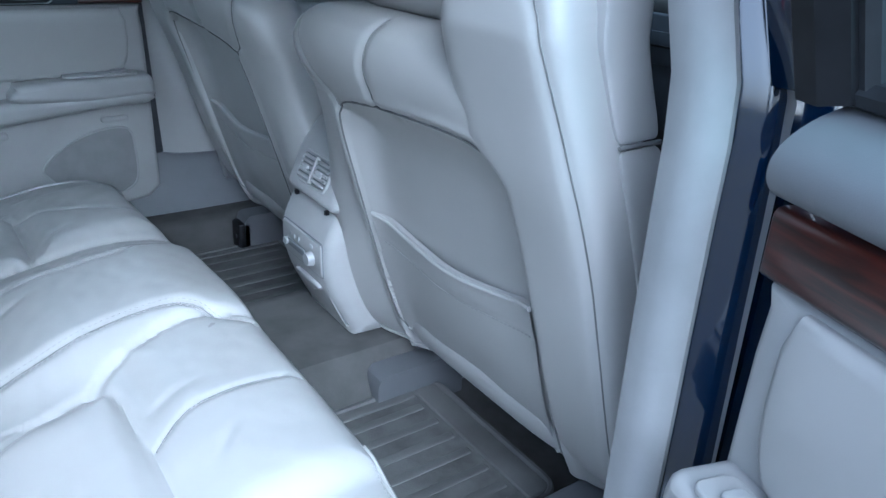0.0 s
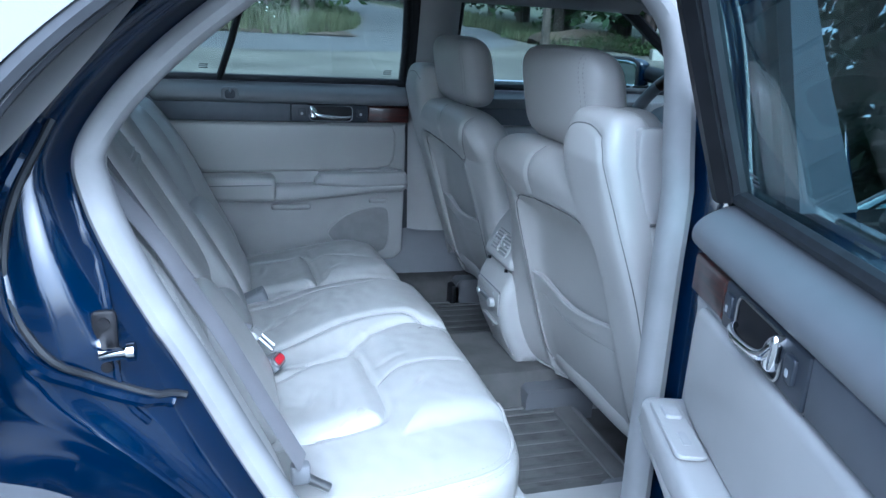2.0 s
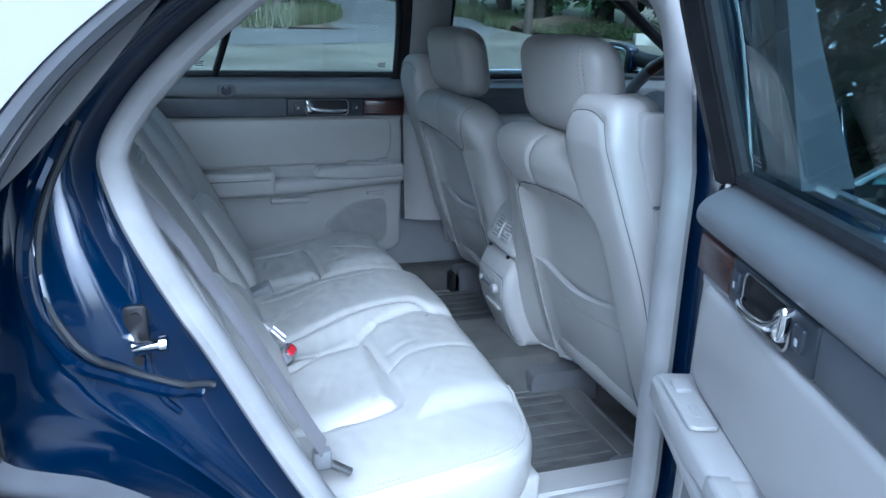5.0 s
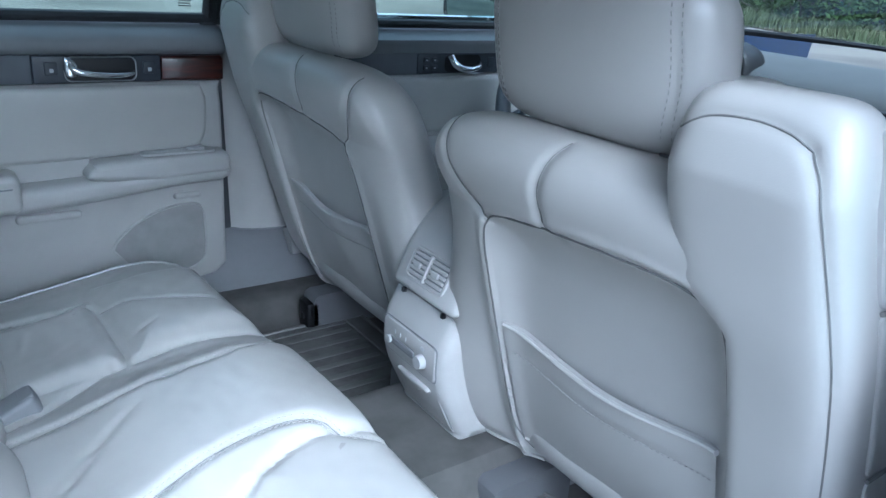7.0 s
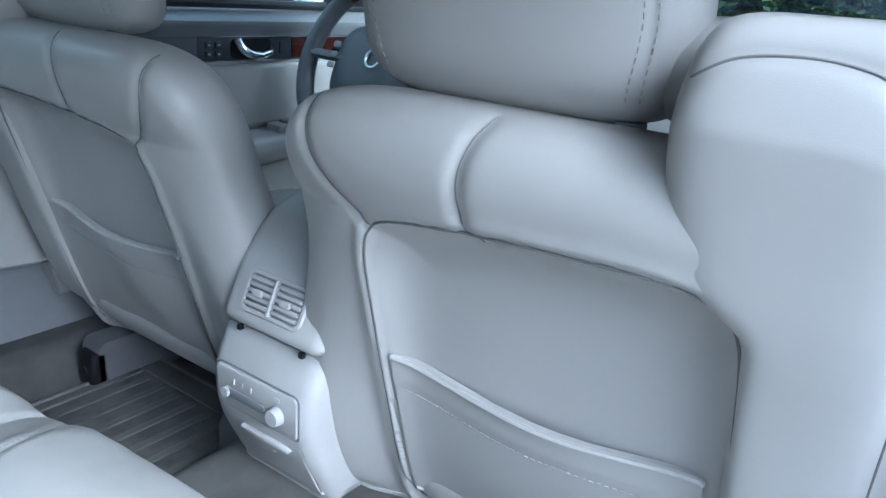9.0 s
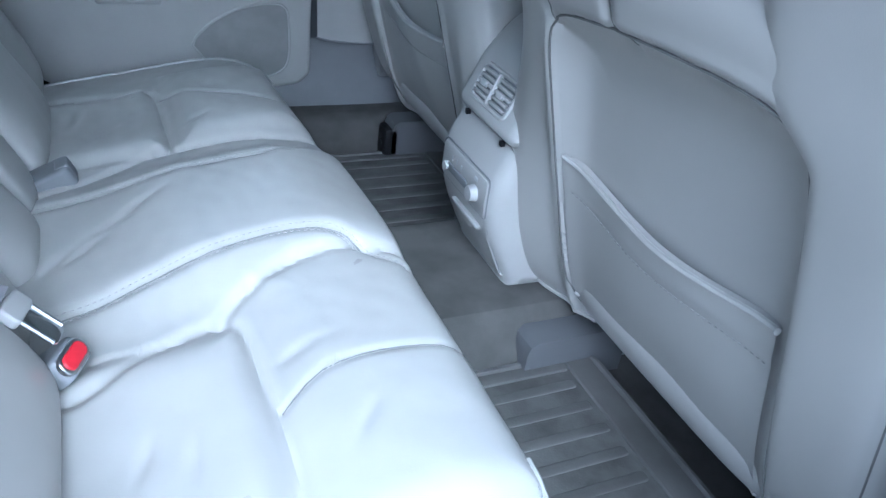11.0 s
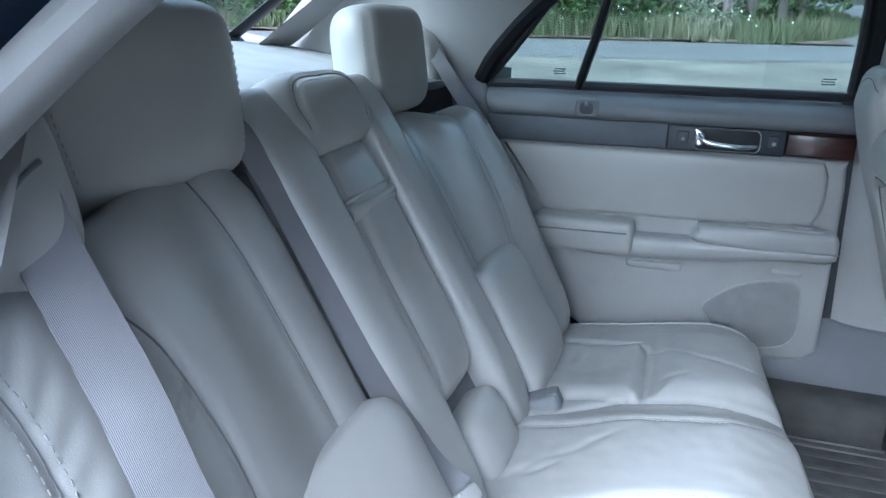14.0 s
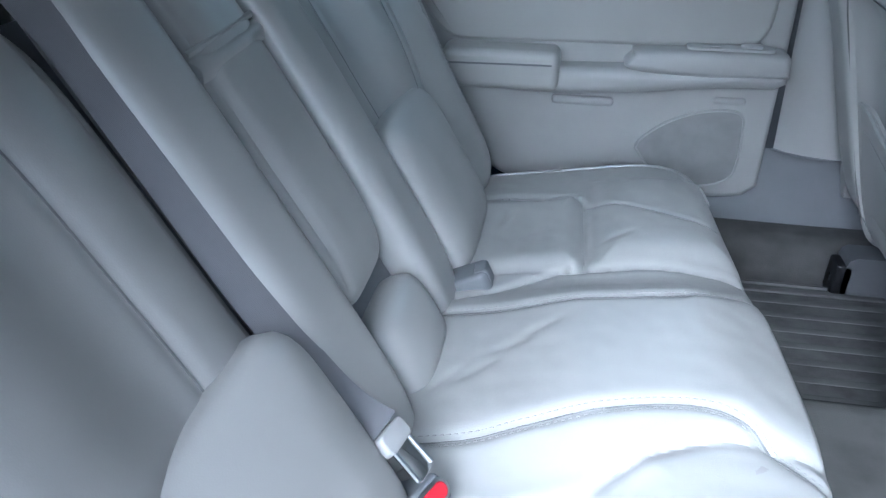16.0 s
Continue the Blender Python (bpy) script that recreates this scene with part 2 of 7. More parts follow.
def box(x0, x1, y0, y1, z0, z1, bevel=0.0, place=None):
    """A box with rounded edges in its first two axes and softened rims."""
    b = bevel
    cx, cy = (x0 + x1) / 2, (y0 + y1) / 2
    def ring(ins, z):
        out = []
        r = max(b - ins, 1e-4) if b else 1e-4
        for (sx, sy, a0) in ((1, 1, 0), (-1, 1, 90), (-1, -1, 180), (1, -1, 270)):
            px = (x1 - ins - r) if sx > 0 else (x0 + ins + r)
            py = (y1 - ins - r) if sy > 0 else (y0 + ins + r)
            for k in range(4):
                a = radians(a0 + 30 * k)
                out.append((px + r * math.cos(a), py + r * math.sin(a), z))
        return out
    e = min(b * 0.6, (z1 - z0) * 0.45) if b else 0
    rings = [ring(e, z0), ring(e * 0.3, z0 + e * 0.3), ring(0, z0 + e), ring(0, z1 - e), ring(e * 0.3, z1 - e * 0.3), ring(e, z1)] if b else [ring(0, z0), ring(0, z1)]
    if place:
        rings = [[place(*p) for p in r] for r in rings]
    return loft(rings)


def plate(outline, w0, w1, bevel, place, steps=3):
    """A solid plate from a closed 2D outline, its face edge rounded; place(u, v, w) gives the world point."""
    pts = [Vector((p[0], p[1])) for p in outline]
    m = len(pts)
    area = sum(pts[i].x * pts[(i + 1) % m].y - pts[(i + 1) % m].x * pts[i].y for i in range(m))
    sign = 1 if area > 0 else -1
    nrm = []
    for i in range(m):
        t = pts[(i + 1) % m] - pts[i - 1]
        nrm.append(Vector((t.y, -t.x)).normalized() * sign if t.length > 1e-9 else Vector((0, 0)))
    rings = [[place(p.x, p.y, w0) for p in pts]]
    for k in range(steps + 1):
        a = math.pi / 2 * k / steps
        ins = bevel * (1 - math.cos(a))
        w = w1 - bevel * (1 if w1 > w0 else -1) * (1 - math.sin(a))
        q = [p - n * ins for p, n in zip(pts, nrm)]
        for _ in range(6):
            for i in range(m):
                j = (i + 1) % m
                if (pts[j] - pts[i]).dot(q[j] - q[i]) <= 0:
                    q[i] = q[j] = (q[i] + q[j]) / 2
        rings.append([place(p.x, p.y, w) for p in q])
    return loft(rings)


def rounded(x0, x1, y0, y1, r, n=5):
    out = []
    for px, py, a0 in ((x1 - r, y1 - r, 0), (x0 + r, y1 - r, 90), (x0 + r, y0 + r, 180), (x1 - r, y0 + r, 270)):
        for k in range(n + 1):
            a = radians(a0 + 90 * k / n)
            out.append((px + r * math.cos(a), py + r * math.sin(a)))
    return out


def seg_dist(x, y, line):
    best = 9.0
    for (ax, ay), (bx, by) in zip(line, line[1:]):
        dx, dy = bx - ax, by - ay
        q = dx * dx + dy * dy
        t = 0 if q == 0 else max(0, min(1, ((x - ax) * dx + (y - ay) * dy) / q))
        best = min(best, math.hypot(x - ax - t * dx, y - ay - t * dy))
    return best


BOXES = {}
def close_to(x, y, line, m):
    """Whether a point lies inside a line's bounding box, widened by m."""
    b = BOXES.get(id(line))
    if b is None:
        b = BOXES[id(line)] = (min(p[0] for p in line), max(p[0] for p in line), min(p[1] for p in line), max(p[1] for p in line), line)
    return b[0] - m < x < b[1] + m and b[2] - m < y < b[3] + m


def smooth01(t):
    t = max(0.0, min(1.0, t))
    return t * t * (3 - 2 * t)


def curve2(pts, n=8):
    return [(p.x, p.y) for p in catmull([(a, b, 0) for a, b in pts], n)]


class Pillow:
    """A stuffed form: a superellipse outline of half sizes a, b, with a rounded face each way."""
    def __init__(self, cx, cy, a, b, n=5, top=0.05, under=0.05, k=3.0, k2=None, lines=(), groove=0.004, width=0.005, relief=None):
        self.cx, self.cy, self.a, self.b, self.n, self.top, self.under = cx, cy, a, b, n, top, under
        self.k, self.k2, self.lines, self.groove, self.width, self.relief = k, k2 or k, lines, groove, width, relief

    def w(self, x, y, face=1):
        u, v = abs(x - self.cx) / self.a, abs(y - self.cy) / self.b
        r = min(1.0, (u ** self.n + v ** self.n) ** (1 / self.n))
        k = self.k if face > 0 else self.k2
        h = (1 - r ** k) ** (1 / k)
        out = (self.top if face > 0 else -self.under) * h
        if face > 0:
            for ln in self.lines:
                if self.groove == 0 or not close_to(x, y, ln, 4 * self.width):
                    continue
                d = seg_dist(x, y, ln)
                if d < 4 * self.width:
                    out -= self.groove * math.exp(-(d / self.width) ** 2)
            if self.relief:
                out += self.relief(x, y) * min(1.0, h * 1.5)
        return out

    def geo(self, place, nu=40, nv=40):
        def axis(n):
            return [math.copysign(1 - (1 - abs(t)) ** 1.45, t) for t in lin(-1, 1, n)]
        us, vs = axis(nu), axis(nv)
        def sheet(face):
            def fn(u, v):
                r = max(abs(u), abs(v))
                if r < 1e-9:
                    x, y = 0.0, 0.0
                else:
                    s = (abs(u) ** self.n + abs(v) ** self.n) ** (1 / self.n)
                    x, y = u * r / s, v * r / s
                x, y = self.cx + x * self.a, self.cy + y * self.b
                return place(x, y, self.w(x, y, face))
            return grid(fn, us, vs)
        return join(sheet(1), sheet(-1))


def seams(pillow, place, parent, lines=None, r=0.0010, off=-0.0001):
    """Thin dark seam lines lying in the grooves of a stuffed form."""
    for ln in (lines if lines is not None else pillow.lines):
        part("seam", tube([place(x, y, pillow.w(x, y) + off) for x, y in ln], r, 5), SEAM, parent)


def stitches(pts, nrm, length=0.0042, gap=0.0032, r=0.00055):
    """Short raised threads along pts."""
    pts = [Vector(p) for p in pts]
    d = [0.0]
    for a, b in zip(pts, pts[1:]):
        d.append(d[-1] + (b - a).length)
    def at(s):
        for i in range(len(pts) - 1):
            if s <= d[i + 1]:
                f = (s - d[i]) / max(1e-9, d[i + 1] - d[i])
                return pts[i].lerp(pts[i + 1], f)
        return pts[-1]
    out = []
    s = 0.0
    nn = Vector(nrm).normalized()
    while s + length < d[-1]:
        a, b = at(s), at(s + length)
        t = (b - a).normalized()
        side = t.cross(nn)
        if side.length > 1e-6:
            side.normalize()
            q = [a - side * r, a + side * r, b + side * r, b - side * r]
            up = nn * r * 1.2
            m = [p.lerp((a + b) / 2, 0.35) + up for p in q]
            out.append((q + m, [[4, 5, 6, 7], [0, 1, 5, 4], [1, 2, 6, 5], [2, 3, 7, 6], [3, 0, 4, 7]]))
        s += length + gap
    return join(*out) if out else ([], [])


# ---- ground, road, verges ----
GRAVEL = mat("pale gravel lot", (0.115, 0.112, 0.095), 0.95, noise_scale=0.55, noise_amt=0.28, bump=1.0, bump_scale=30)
ASPHALT = mat("worn blue-grey asphalt", (0.088, 0.090, 0.094), 0.9, noise_scale=0.6, noise_amt=0.12, bump=0.5, bump_scale=60)
GRASS = mat("verge grass", (0.028, 0.040, 0.014), 0.9, noise_scale=0.7, noise_amt=0.25, bump=1.0, bump_scale=8, tint=(0.055, 0.052, 0.03))
DIRT = mat("brown earth bank", (0.085, 0.062, 0.045), 0.95, noise_scale=1.5, noise_amt=0.3, bump=1.0, bump_scale=10)
BLADE = mat("grass blades", (0.030, 0.046, 0.015), 0.8, noise_scale=0.5, noise_amt=0.2, tint=(0.06, 0.064, 0.03))
LEAF = mat("broad leaves", (0.026, 0.046, 0.016), 0.85, spec=0.12, noise_scale=0.35, noise_amt=0.2, tint=(0.042, 0.064, 0.022), random_amt=0.25)
NEEDLE = mat("dark conifer needles", (0.018, 0.032, 0.016), 0.9, spec=0.1, noise_scale=0.35, noise_amt=0.2, tint=(0.045, 0.075, 0.03), random_amt=0.2)
BARK = mat("grey brown bark", (0.05, 0.042, 0.035), 0.95, noise_scale=4, noise_amt=0.3, bump=1.0, bump_scale=12)
FLOWER = mat("white wild flowers", (0.7, 0.7, 0.66), 0.8)
CONCRETE = mat("weathered concrete blocks", (0.30, 0.30, 0.28), 0.9, noise_scale=2.5, noise_amt=0.25, bump=0.6, bump_scale=20)
SIDING = mat("white wooden siding", (0.72, 0.74, 0.76), 0.7, noise_scale=2, noise_amt=0.05)
ROOFING = mat("grey shingles", (0.12, 0.12, 0.13), 0.9, noise_scale=5, noise_amt=0.2)
DARK_GLASS = mat("dark window glass", (0.02, 0.025, 0.03), 0.08)
SUV_PAINT = mat("black car paint", (0.010, 0.010, 0.012), 0.25, coat=1.0, noise_scale=3, noise_amt=0.1)
SILVER_PAINT = mat("silver car paint", (0.45, 0.46, 0.48), 0.3, 0.6, coat=1.0, noise_scale=3, noise_amt=0.05)
RED_LAMP = mat("red tail lamp", (0.45, 0.01, 0.015), 0.2, coat=1.0)

def hill(x, y):
    r = max(0.0, y - 33) + max(0.0, x - 27) * 0.8 + max(0.0, -x - 30) * 0.4
    return 0.04 * (max(0.0, min(y, 30) - 3.0)) + 0.055 * r + 0.25 * noise.noise(Vector((x * 0.06, y * 0.06, 0))) * min(1.0, r / 8)

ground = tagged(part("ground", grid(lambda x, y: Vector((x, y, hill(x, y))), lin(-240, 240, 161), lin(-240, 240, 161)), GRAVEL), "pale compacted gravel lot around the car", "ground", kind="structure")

def strip(name, pts, half, material, label, z=0.03, parent=None):
    line = catmull([(x, y, 0) for x, y in pts], 8)
    def fn(i, v):
        t = line[min(i + 1, len(line) - 1)] - line[max(i - 1, 0)]
        n = Vector((-t.y, t.x, 0)).normalized()
        p = line[i] + n * (half(i / (len(line) - 1)) if callable(half) else half) * v
        return Vector((p.x, p.y, hill(p.x, p.y) + z))
    return tagged(part(name, grid(fn, range(len(line)), lin(-1, 1, 7)), material), label, name, kind="structure")

strip("road", [(-140, 21), (-60, 17.8), (-20, 16.7), (-4, 16.6), (2, 17.6), (5.4, 20.5), (7.1, 26), (8.3, 33)], 2.55, ASPHALT, "worn blue-grey asphalt road", 0.008)
strip("branch_road", [(6.4, 23), (7.4, 28), (8.6, 36), (9.0, 42.5), (8.4, 52), (7.0, 65), (2, 85), (-10, 112)], lambda t: 2.3 - 0.5 * t, ASPHALT, "asphalt side road climbing uphill", 0.022)

def patch(name, fn_in, x0, x1, y0, y1, n, m, material, label, z):
    """A verge sheet laid over the ground inside fn_in."""
    xs, ys = lin(x0, x1, n), lin(y0, y1, m)
    v, f = [], []
    idx = {}
    for i, x in enumerate(xs):
        for j, y in enumerate(ys):
            if fn_in(x, y):
                idx[i, j] = len(v)
                v.append(Vector((x, y, hill(x, y) + z + 0.10 * abs(noise.noise(Vector((x * 0.5, y * 0.5, 2)))))))
    for i in range(n - 1):
        for j in range(m - 1):
            q = [(i, j), (i + 1, j), (i + 1, j + 1), (i, j + 1)]
            if all(k in idx for k in q):
                f.append([idx[k] for k in q])
    return tagged(part(name, (v, f), material), label, "verge", kind="structure")

BEND = [(19.5, 4.4), (24, 6.5), (28, 7.4), (36, 8.6), (42.5, 9.0), (52, 8.4), (65, 7.0), (85, 2.0), (112, -10.0)]
def bend_x(y):
    """Middle of the side road at depth y."""
    for (y0, x0), (y1, x1) in zip(BEND, BEND[1:]):
        if y <= y1:
            return x0 + (x1 - x0) * max(0.0, y - y0) / (y1 - y0)
    return BEND[-1][1]
def road_y(x):
    return 16.6 + 0.0006 * max(0, -x - 10) ** 2
def wall_line(x, y):
    """Distance behind the block wall's line."""
    return (x - 10.4) * 0.34 + (y - 16.4) * 0.94
left_ok = lambda x, y: y > road_y(x) + 2.7 and x < bend_x(y) - 2.5
right_ok = lambda x, y: x > bend_x(y) + 2.5 and ((x > 8.8 and y > 18.5) or (x > 10 and wall_line(x, y) > 0.4))
patch("verge_far", left_ok, -150, 10, 19, 150, 130, 110, GRASS, "rough green roadside grass", 0.02)
patch("verge_woods", right_ok, 7, 110, 4, 140, 110, 120, GRASS, "rough ground under the woods", 0.02)
patch("verge_front", lambda x, y: x > 14.3 + 0.5 * math.sin(y * 0.5) and wall_line(x, y) <= 0.6, 13, 90, -60, 17, 90, 80, GRASS, "rough green grass before the woods", 0.02)
patch("verge_rear", lambda x, y: x < -17 and y < 13.5, -90, -16, -60, 14, 50, 50, GRASS, "rough lawn behind the car", 0.05)
patch("verge_near", lambda x, y: y < -13, -90, 90, -90, -12, 60, 40, GRASS, "rough grass beside the lot", 0.05)
patch("dirt_bank", lambda x, y: 19.3 < y < 21.4 - 0.5 * math.sin(x) and x < 3.2, -60, 4, 19, 22, 160, 12, DIRT, "brown earth road bank", 0.035)


# ---- car body ----
car = thing("car_body", "dark navy saloon car with off-white vinyl roof", "car", at=(-0.3, 0, 0))
def lean(y0, z, k=0.35):
    """Body side: upright below the belt, leaning inward above it."""
    q = k * max(0.0, z - 0.93)
    return y0 + q if y0 < 0 else y0 - q

# door opening on the near side: rails as (x, z)
I_RAIL = [(-0.115, 1.225), (-0.20, 1.250), (-0.30, 1.262), (-0.43, 1.245), (-0.53, 1.195), (-0.600, 1.145), (-0.668, 1.088), (-0.722, 1.030), (-0.752, 0.975), (-0.742, 0.925), (-0.705, 0.845), (-0.662, 0.762), (-0.600, 0.632), (-0.548, 0.532), (-0.505, 0.462), (-0.455, 0.418), (-0.38, 0.405), (-0.25, 0.402), (-0.10, 0.402), (-0.035, 0.435), (-0.030, 0.60), (-0.032, 0.90), (-0.018, 1.10), (-0.050, 1.180)]
def ring_curve(rail, y0, push=0.0, n=6):
    pts = catmull([(x, 0, z) for x, z in rail], n, True)
    m = len(pts)
    out = []
    for i, p in enumerate(pts):
        t = pts[(i + 1) % m] - pts[i - 1]
        nrm = Vector((t.z, 0, -t.x)).normalized()
        c = Vector((-0.38, 0, 0.8))
        if nrm.dot(p - c) < 0:
            nrm = -nrm
        q = p + nrm * push
        rear = smooth01((-0.15 - q.x) / 0.40)
        y_rear = y0 + 0.005 + 0.42 * max(0.0, q.z - 0.80) - 0.030 * math.exp(-((q.z - 0.90) / 0.09) ** 2)
        out.append(Vector((q.x, lean(y0, q.z) * (1 - rear) + y_rear * rear, q.z)))
    return out

trim_profile = [(-0.034, 0.028), (-0.038, 0.012), (-0.036, 0.000), (-0.030, -0.009), (-0.021, -0.013), (-0.012, -0.010), (-0.007, 0.000), (-0.006, 0.020)]
rings = [ring_curve(I_RAIL, -0.705 + dy, push) for push, dy in trim_profile]
verts, faces = loft(rings, True, False)
part("door_seal", (verts, faces), TRIMSEAL, car, "pale grey fabric-covered door opening seal")
part("cushion_ledge", box(-0.60, -0.175, -0.612, -0.36, 0.395, 0.452, 0.010), SHELL, car, "light grey trim under the cushion")
part("seal_joint", tube([Vector((-0.245, -0.722, 0.380)), Vector((-0.245, -0.721, 0.401))], 0.0012, 6), SHELL_DARK, car)

# painted jamb, from the seal out to the body side
O_PTS = [(0.035, 1.30), (-0.16, 1.315), (-0.30, 1.315), (-0.44, 1.298), (-0.56, 1.232), (-0.655, 1.165), (-0.745, 1.090), (-0.805, 1.020), (-0.838, 0.955), (-0.845, 0.880), (-0.850, 0.800), (-0.848, 0.735), (-0.770, 0.700), (-0.690, 0.640), (-0.620, 0.560), (-0.575, 0.470), (-0.545, 0.360), (-0.30, 0.335), (-0.08, 0.335), (0.055, 0.36), (0.060, 0.60), (0.060, 0.90), (0.058, 1.10), (0.048, 1.22)]
o_curve = catmull([(x, 0, z) for x, z in O_PTS], 6, True)
o_rail = [Vector((p.x, lean(-0.865, p.z, 0.42), p.z)) for p in o_curve]
i_rail = ring_curve(I_RAIL, -0.690, -0.008)
def jamb(i, v):
    a, b = i_rail[i], o_rail[i]
    w = Vector((a.x + (b.x - a.x) * v, 0, a.z + (b.z - a.z) * v))
    depth = 0.22 * smooth01(v / 0.30) + 0.10 * smooth01((v - 0.42) / 0.18) + 0.68 * smooth01((v - 0.78) / 0.22)
    wave = 0.006 * math.sin(v * 9.0) * math.sin(math.pi * v)
    return Vector((w.x, a.y + (b.y - a.y) * depth + wave, w.z))
part("door_jamb", grid(jamb, range(len(i_rail)), lin(0, 1, 28), closed_u=True), PAINT, car, "glossy navy painted door jamb")
# raised beads and rubber on the jamb
def on_jamb(x, z, off=0.0):
    best = min(((i, v) for i in range(0, len(i_rail)) for v in lin(0, 1, 28)), key=lambda q: (jamb(*q).x - x) ** 2 + (jamb(*q).z - z) ** 2)
    p = jamb(*best)
    return Vector((x, p.y - off, z))
bead = [on_jamb(x, z, 0.003) for x, z in curve2([(-0.770, 1.005), (-0.793, 0.955), (-0.808, 0.90), (-0.806, 0.845), (-0.782, 0.795), (-0.742, 0.757), (-0.695, 0.730), (-0.655, 0.712)], 4)]
part("jamb_bead", tube(bead, 0.0075, 8), PAINT, car, "navy raised drain bead")
part("jamb_bead_gap", tube([p + Vector((0.013, 0.004, 0.004)) for p in bead], 0.004, 6), RUBBER, car)
edge = o_rail[6 * 4:6 * 11 + 1]
part("body_edge_seal", tube([p + Vector((0.010, 0.012, 0)) for p in edge], 0.011, 8), GREY_RUBBER, car, "dark grey rubber edge seal")
part("body_edge_strip", tube([p + Vector((0.024, 0.020, 0)) for p in edge], 0.006, 8), RUBBER, car)
lip = o_rail[6 * 11:6 * 16]
part("arch_lining", grid(lambda i, v: lip[i] + Vector((0.030 * v, 0.004 - 0.012 * math.sin(math.pi * v), 0.024 * v - 0.01)), range(len(lip)), lin(0, 1, 8)), GREY_RUBBER, car, "dark grey rubber wheel arch lining")
part("jamb_channel", grid(lambda u, v: Vector((-0.848 + 0.028 * v, -0.845 + 0.012 * math.sin(math.pi * v), 0.94 - 0.215 * u)), lin(0, 1, 12), lin(0, 1, 8)), RUBBER, car)
for z0, y0 in ((0.872, -0.762),):
    part("jamb_crease", tube([on_jamb(x, z, 0.001) for x, z in curve2([(-0.748, 0.952), (-0.738, 0.91), (-0.722, 0.87), (-0.712, 0.82), (-0.705, 0.74), (-0.68, 0.70)], 4)], 0.004, 6), PAINT, car)

striker = thing("door_striker", "chrome door lock striker bolted on the navy jamb", "striker", at=(-0.70, -0.735, 0.79))
sp = on_jamb(-0.716, 0.792, 0.0)
part("plate", box(-0.728, -0.704, 0.755, 0.828, 0, 0.006, 0.006, lambda u, v, w: Vector((u, sp.y - w + 0.003, v))), BLACK, striker)
part("bolt", tube([sp + Vector((-0.004, 0.0, 0.0)), sp + Vector((0.002, -0.030, 0.0)), sp + Vector((0.028, -0.034, 0.004))], 0.0065, 10), CHROME, striker)
part("bolt_head", tube([sp + Vector((0.024, -0.034, 0.004)), sp + Vector((0.031, -0.0345, 0.0045))], 0.010, 12), CHROME, striker)
for z in (0.768, 0.815):
    part("screw", tube([Vector((-0.716, sp.y - 0.002, z)), Vector((-0.716, sp.y - 0.007, z))], 0.006, 8), BLACK, striker)

# outer quarter, arch, vinyl C-pillar, chrome belt
WX, WZ, WR = -0.96, 0.345, 0.405
def quarter_low(x):
    d = abs(x - WX)
    return WZ + math.sqrt(max(0, WR * WR - d * d)) if d < WR else 0.30
def side_y(z):
    return -0.875 - 0.035 * math.sin(math.pi * min(1, max(0, (z - 0.25) / 0.75)))
xs = lin(-0.848, -2.05, 60)
part("rear_quarter", grid(lambda x, v: (lambda z: Vector((x, side_y(z) + 0.25 * max(0, -1.5 - x) ** 2, z)))(quarter_low(x) + (0.935 - quarter_low(x)) * v), xs, lin(0, 1, 16)), PAINT, car, "navy rear quarter panel")
part("arch_lip", tube([Vector((WX + WR * math.cos(a), -0.893, WZ + WR * math.sin(a))) for a in lin(radians(12), radians(168), 40)], 0.008, 8), PAINT, car)
part("belt_moulding", grid(lambda x, a: Vector((x, -0.893 - 0.012 * math.cos(a), 0.955 + 0.020 * math.sin(a))), lin(-0.846, -1.9, 20), lin(-1.5, 1.5, 9)), CHROME, car, "bright chrome belt moulding")
part("belt_groove", box(-1.9, -0.848, -0.890, -0.882, 0.930, 0.936), BLACK, car)
em = [Vector((-0.868 + 0.010 * math.cos(a), -0.907, 0.957 + 0.010 * math.sin(a))) for a in lin(0, 2 * math.pi, 20)]
part("emblem", tube(em[:-1], 0.002, 6, True), STEEL, car, "small round metal emblem")
cp = o_rail[6 * 3:6 * 8 + 1]
def cpillar(u, v):
    a = cp[min(len(cp) - 1, int(round(u * (len(cp) - 1))))]
    zb = 1.33 - 0.36 * u ** 0.8
    b = Vector((-0.98 - 0.62 * u, lean(-0.84, zb, 0.42), zb))
    p = a.lerp(b, v)
    return Vector((p.x, lean(-0.868, p.z, 0.42) - 0.010 * math.sin(math.pi * v), p.z))
part("c_pillar", grid(cpillar, lin(0, 1, len(cp)), lin(0, 1, 14)), VINYL, car, "off-white vinyl covered rear pillar")

# wheel
wheel = part("wheel", tube([(WX, -0.70, WZ), (WX, -0.845, WZ)], 0.10, 24), STEEL, car)
prof = [(-0.660, 0.24), (-0.655, 0.30), (-0.670, 0.335), (-0.700, 0.345), (-0.800, 0.345), (-0.832, 0.338), (-0.850, 0.315), (-0.858, 0.285), (-0.850, 0.255), (-0.842, 0.238), (-0.70, 0.235)]
part("tyre", grid(lambda a, i: Vector((WX + prof[i][1] * math.cos(a), prof[i][0], WZ + prof[i][1] * math.sin(a))), lin(0, 2 * math.pi, 73)[:-1], range(len(prof)), closed_u=True, closed_v=True), TYRE, wheel, "black tyre with ribbed tread")
blocks = []
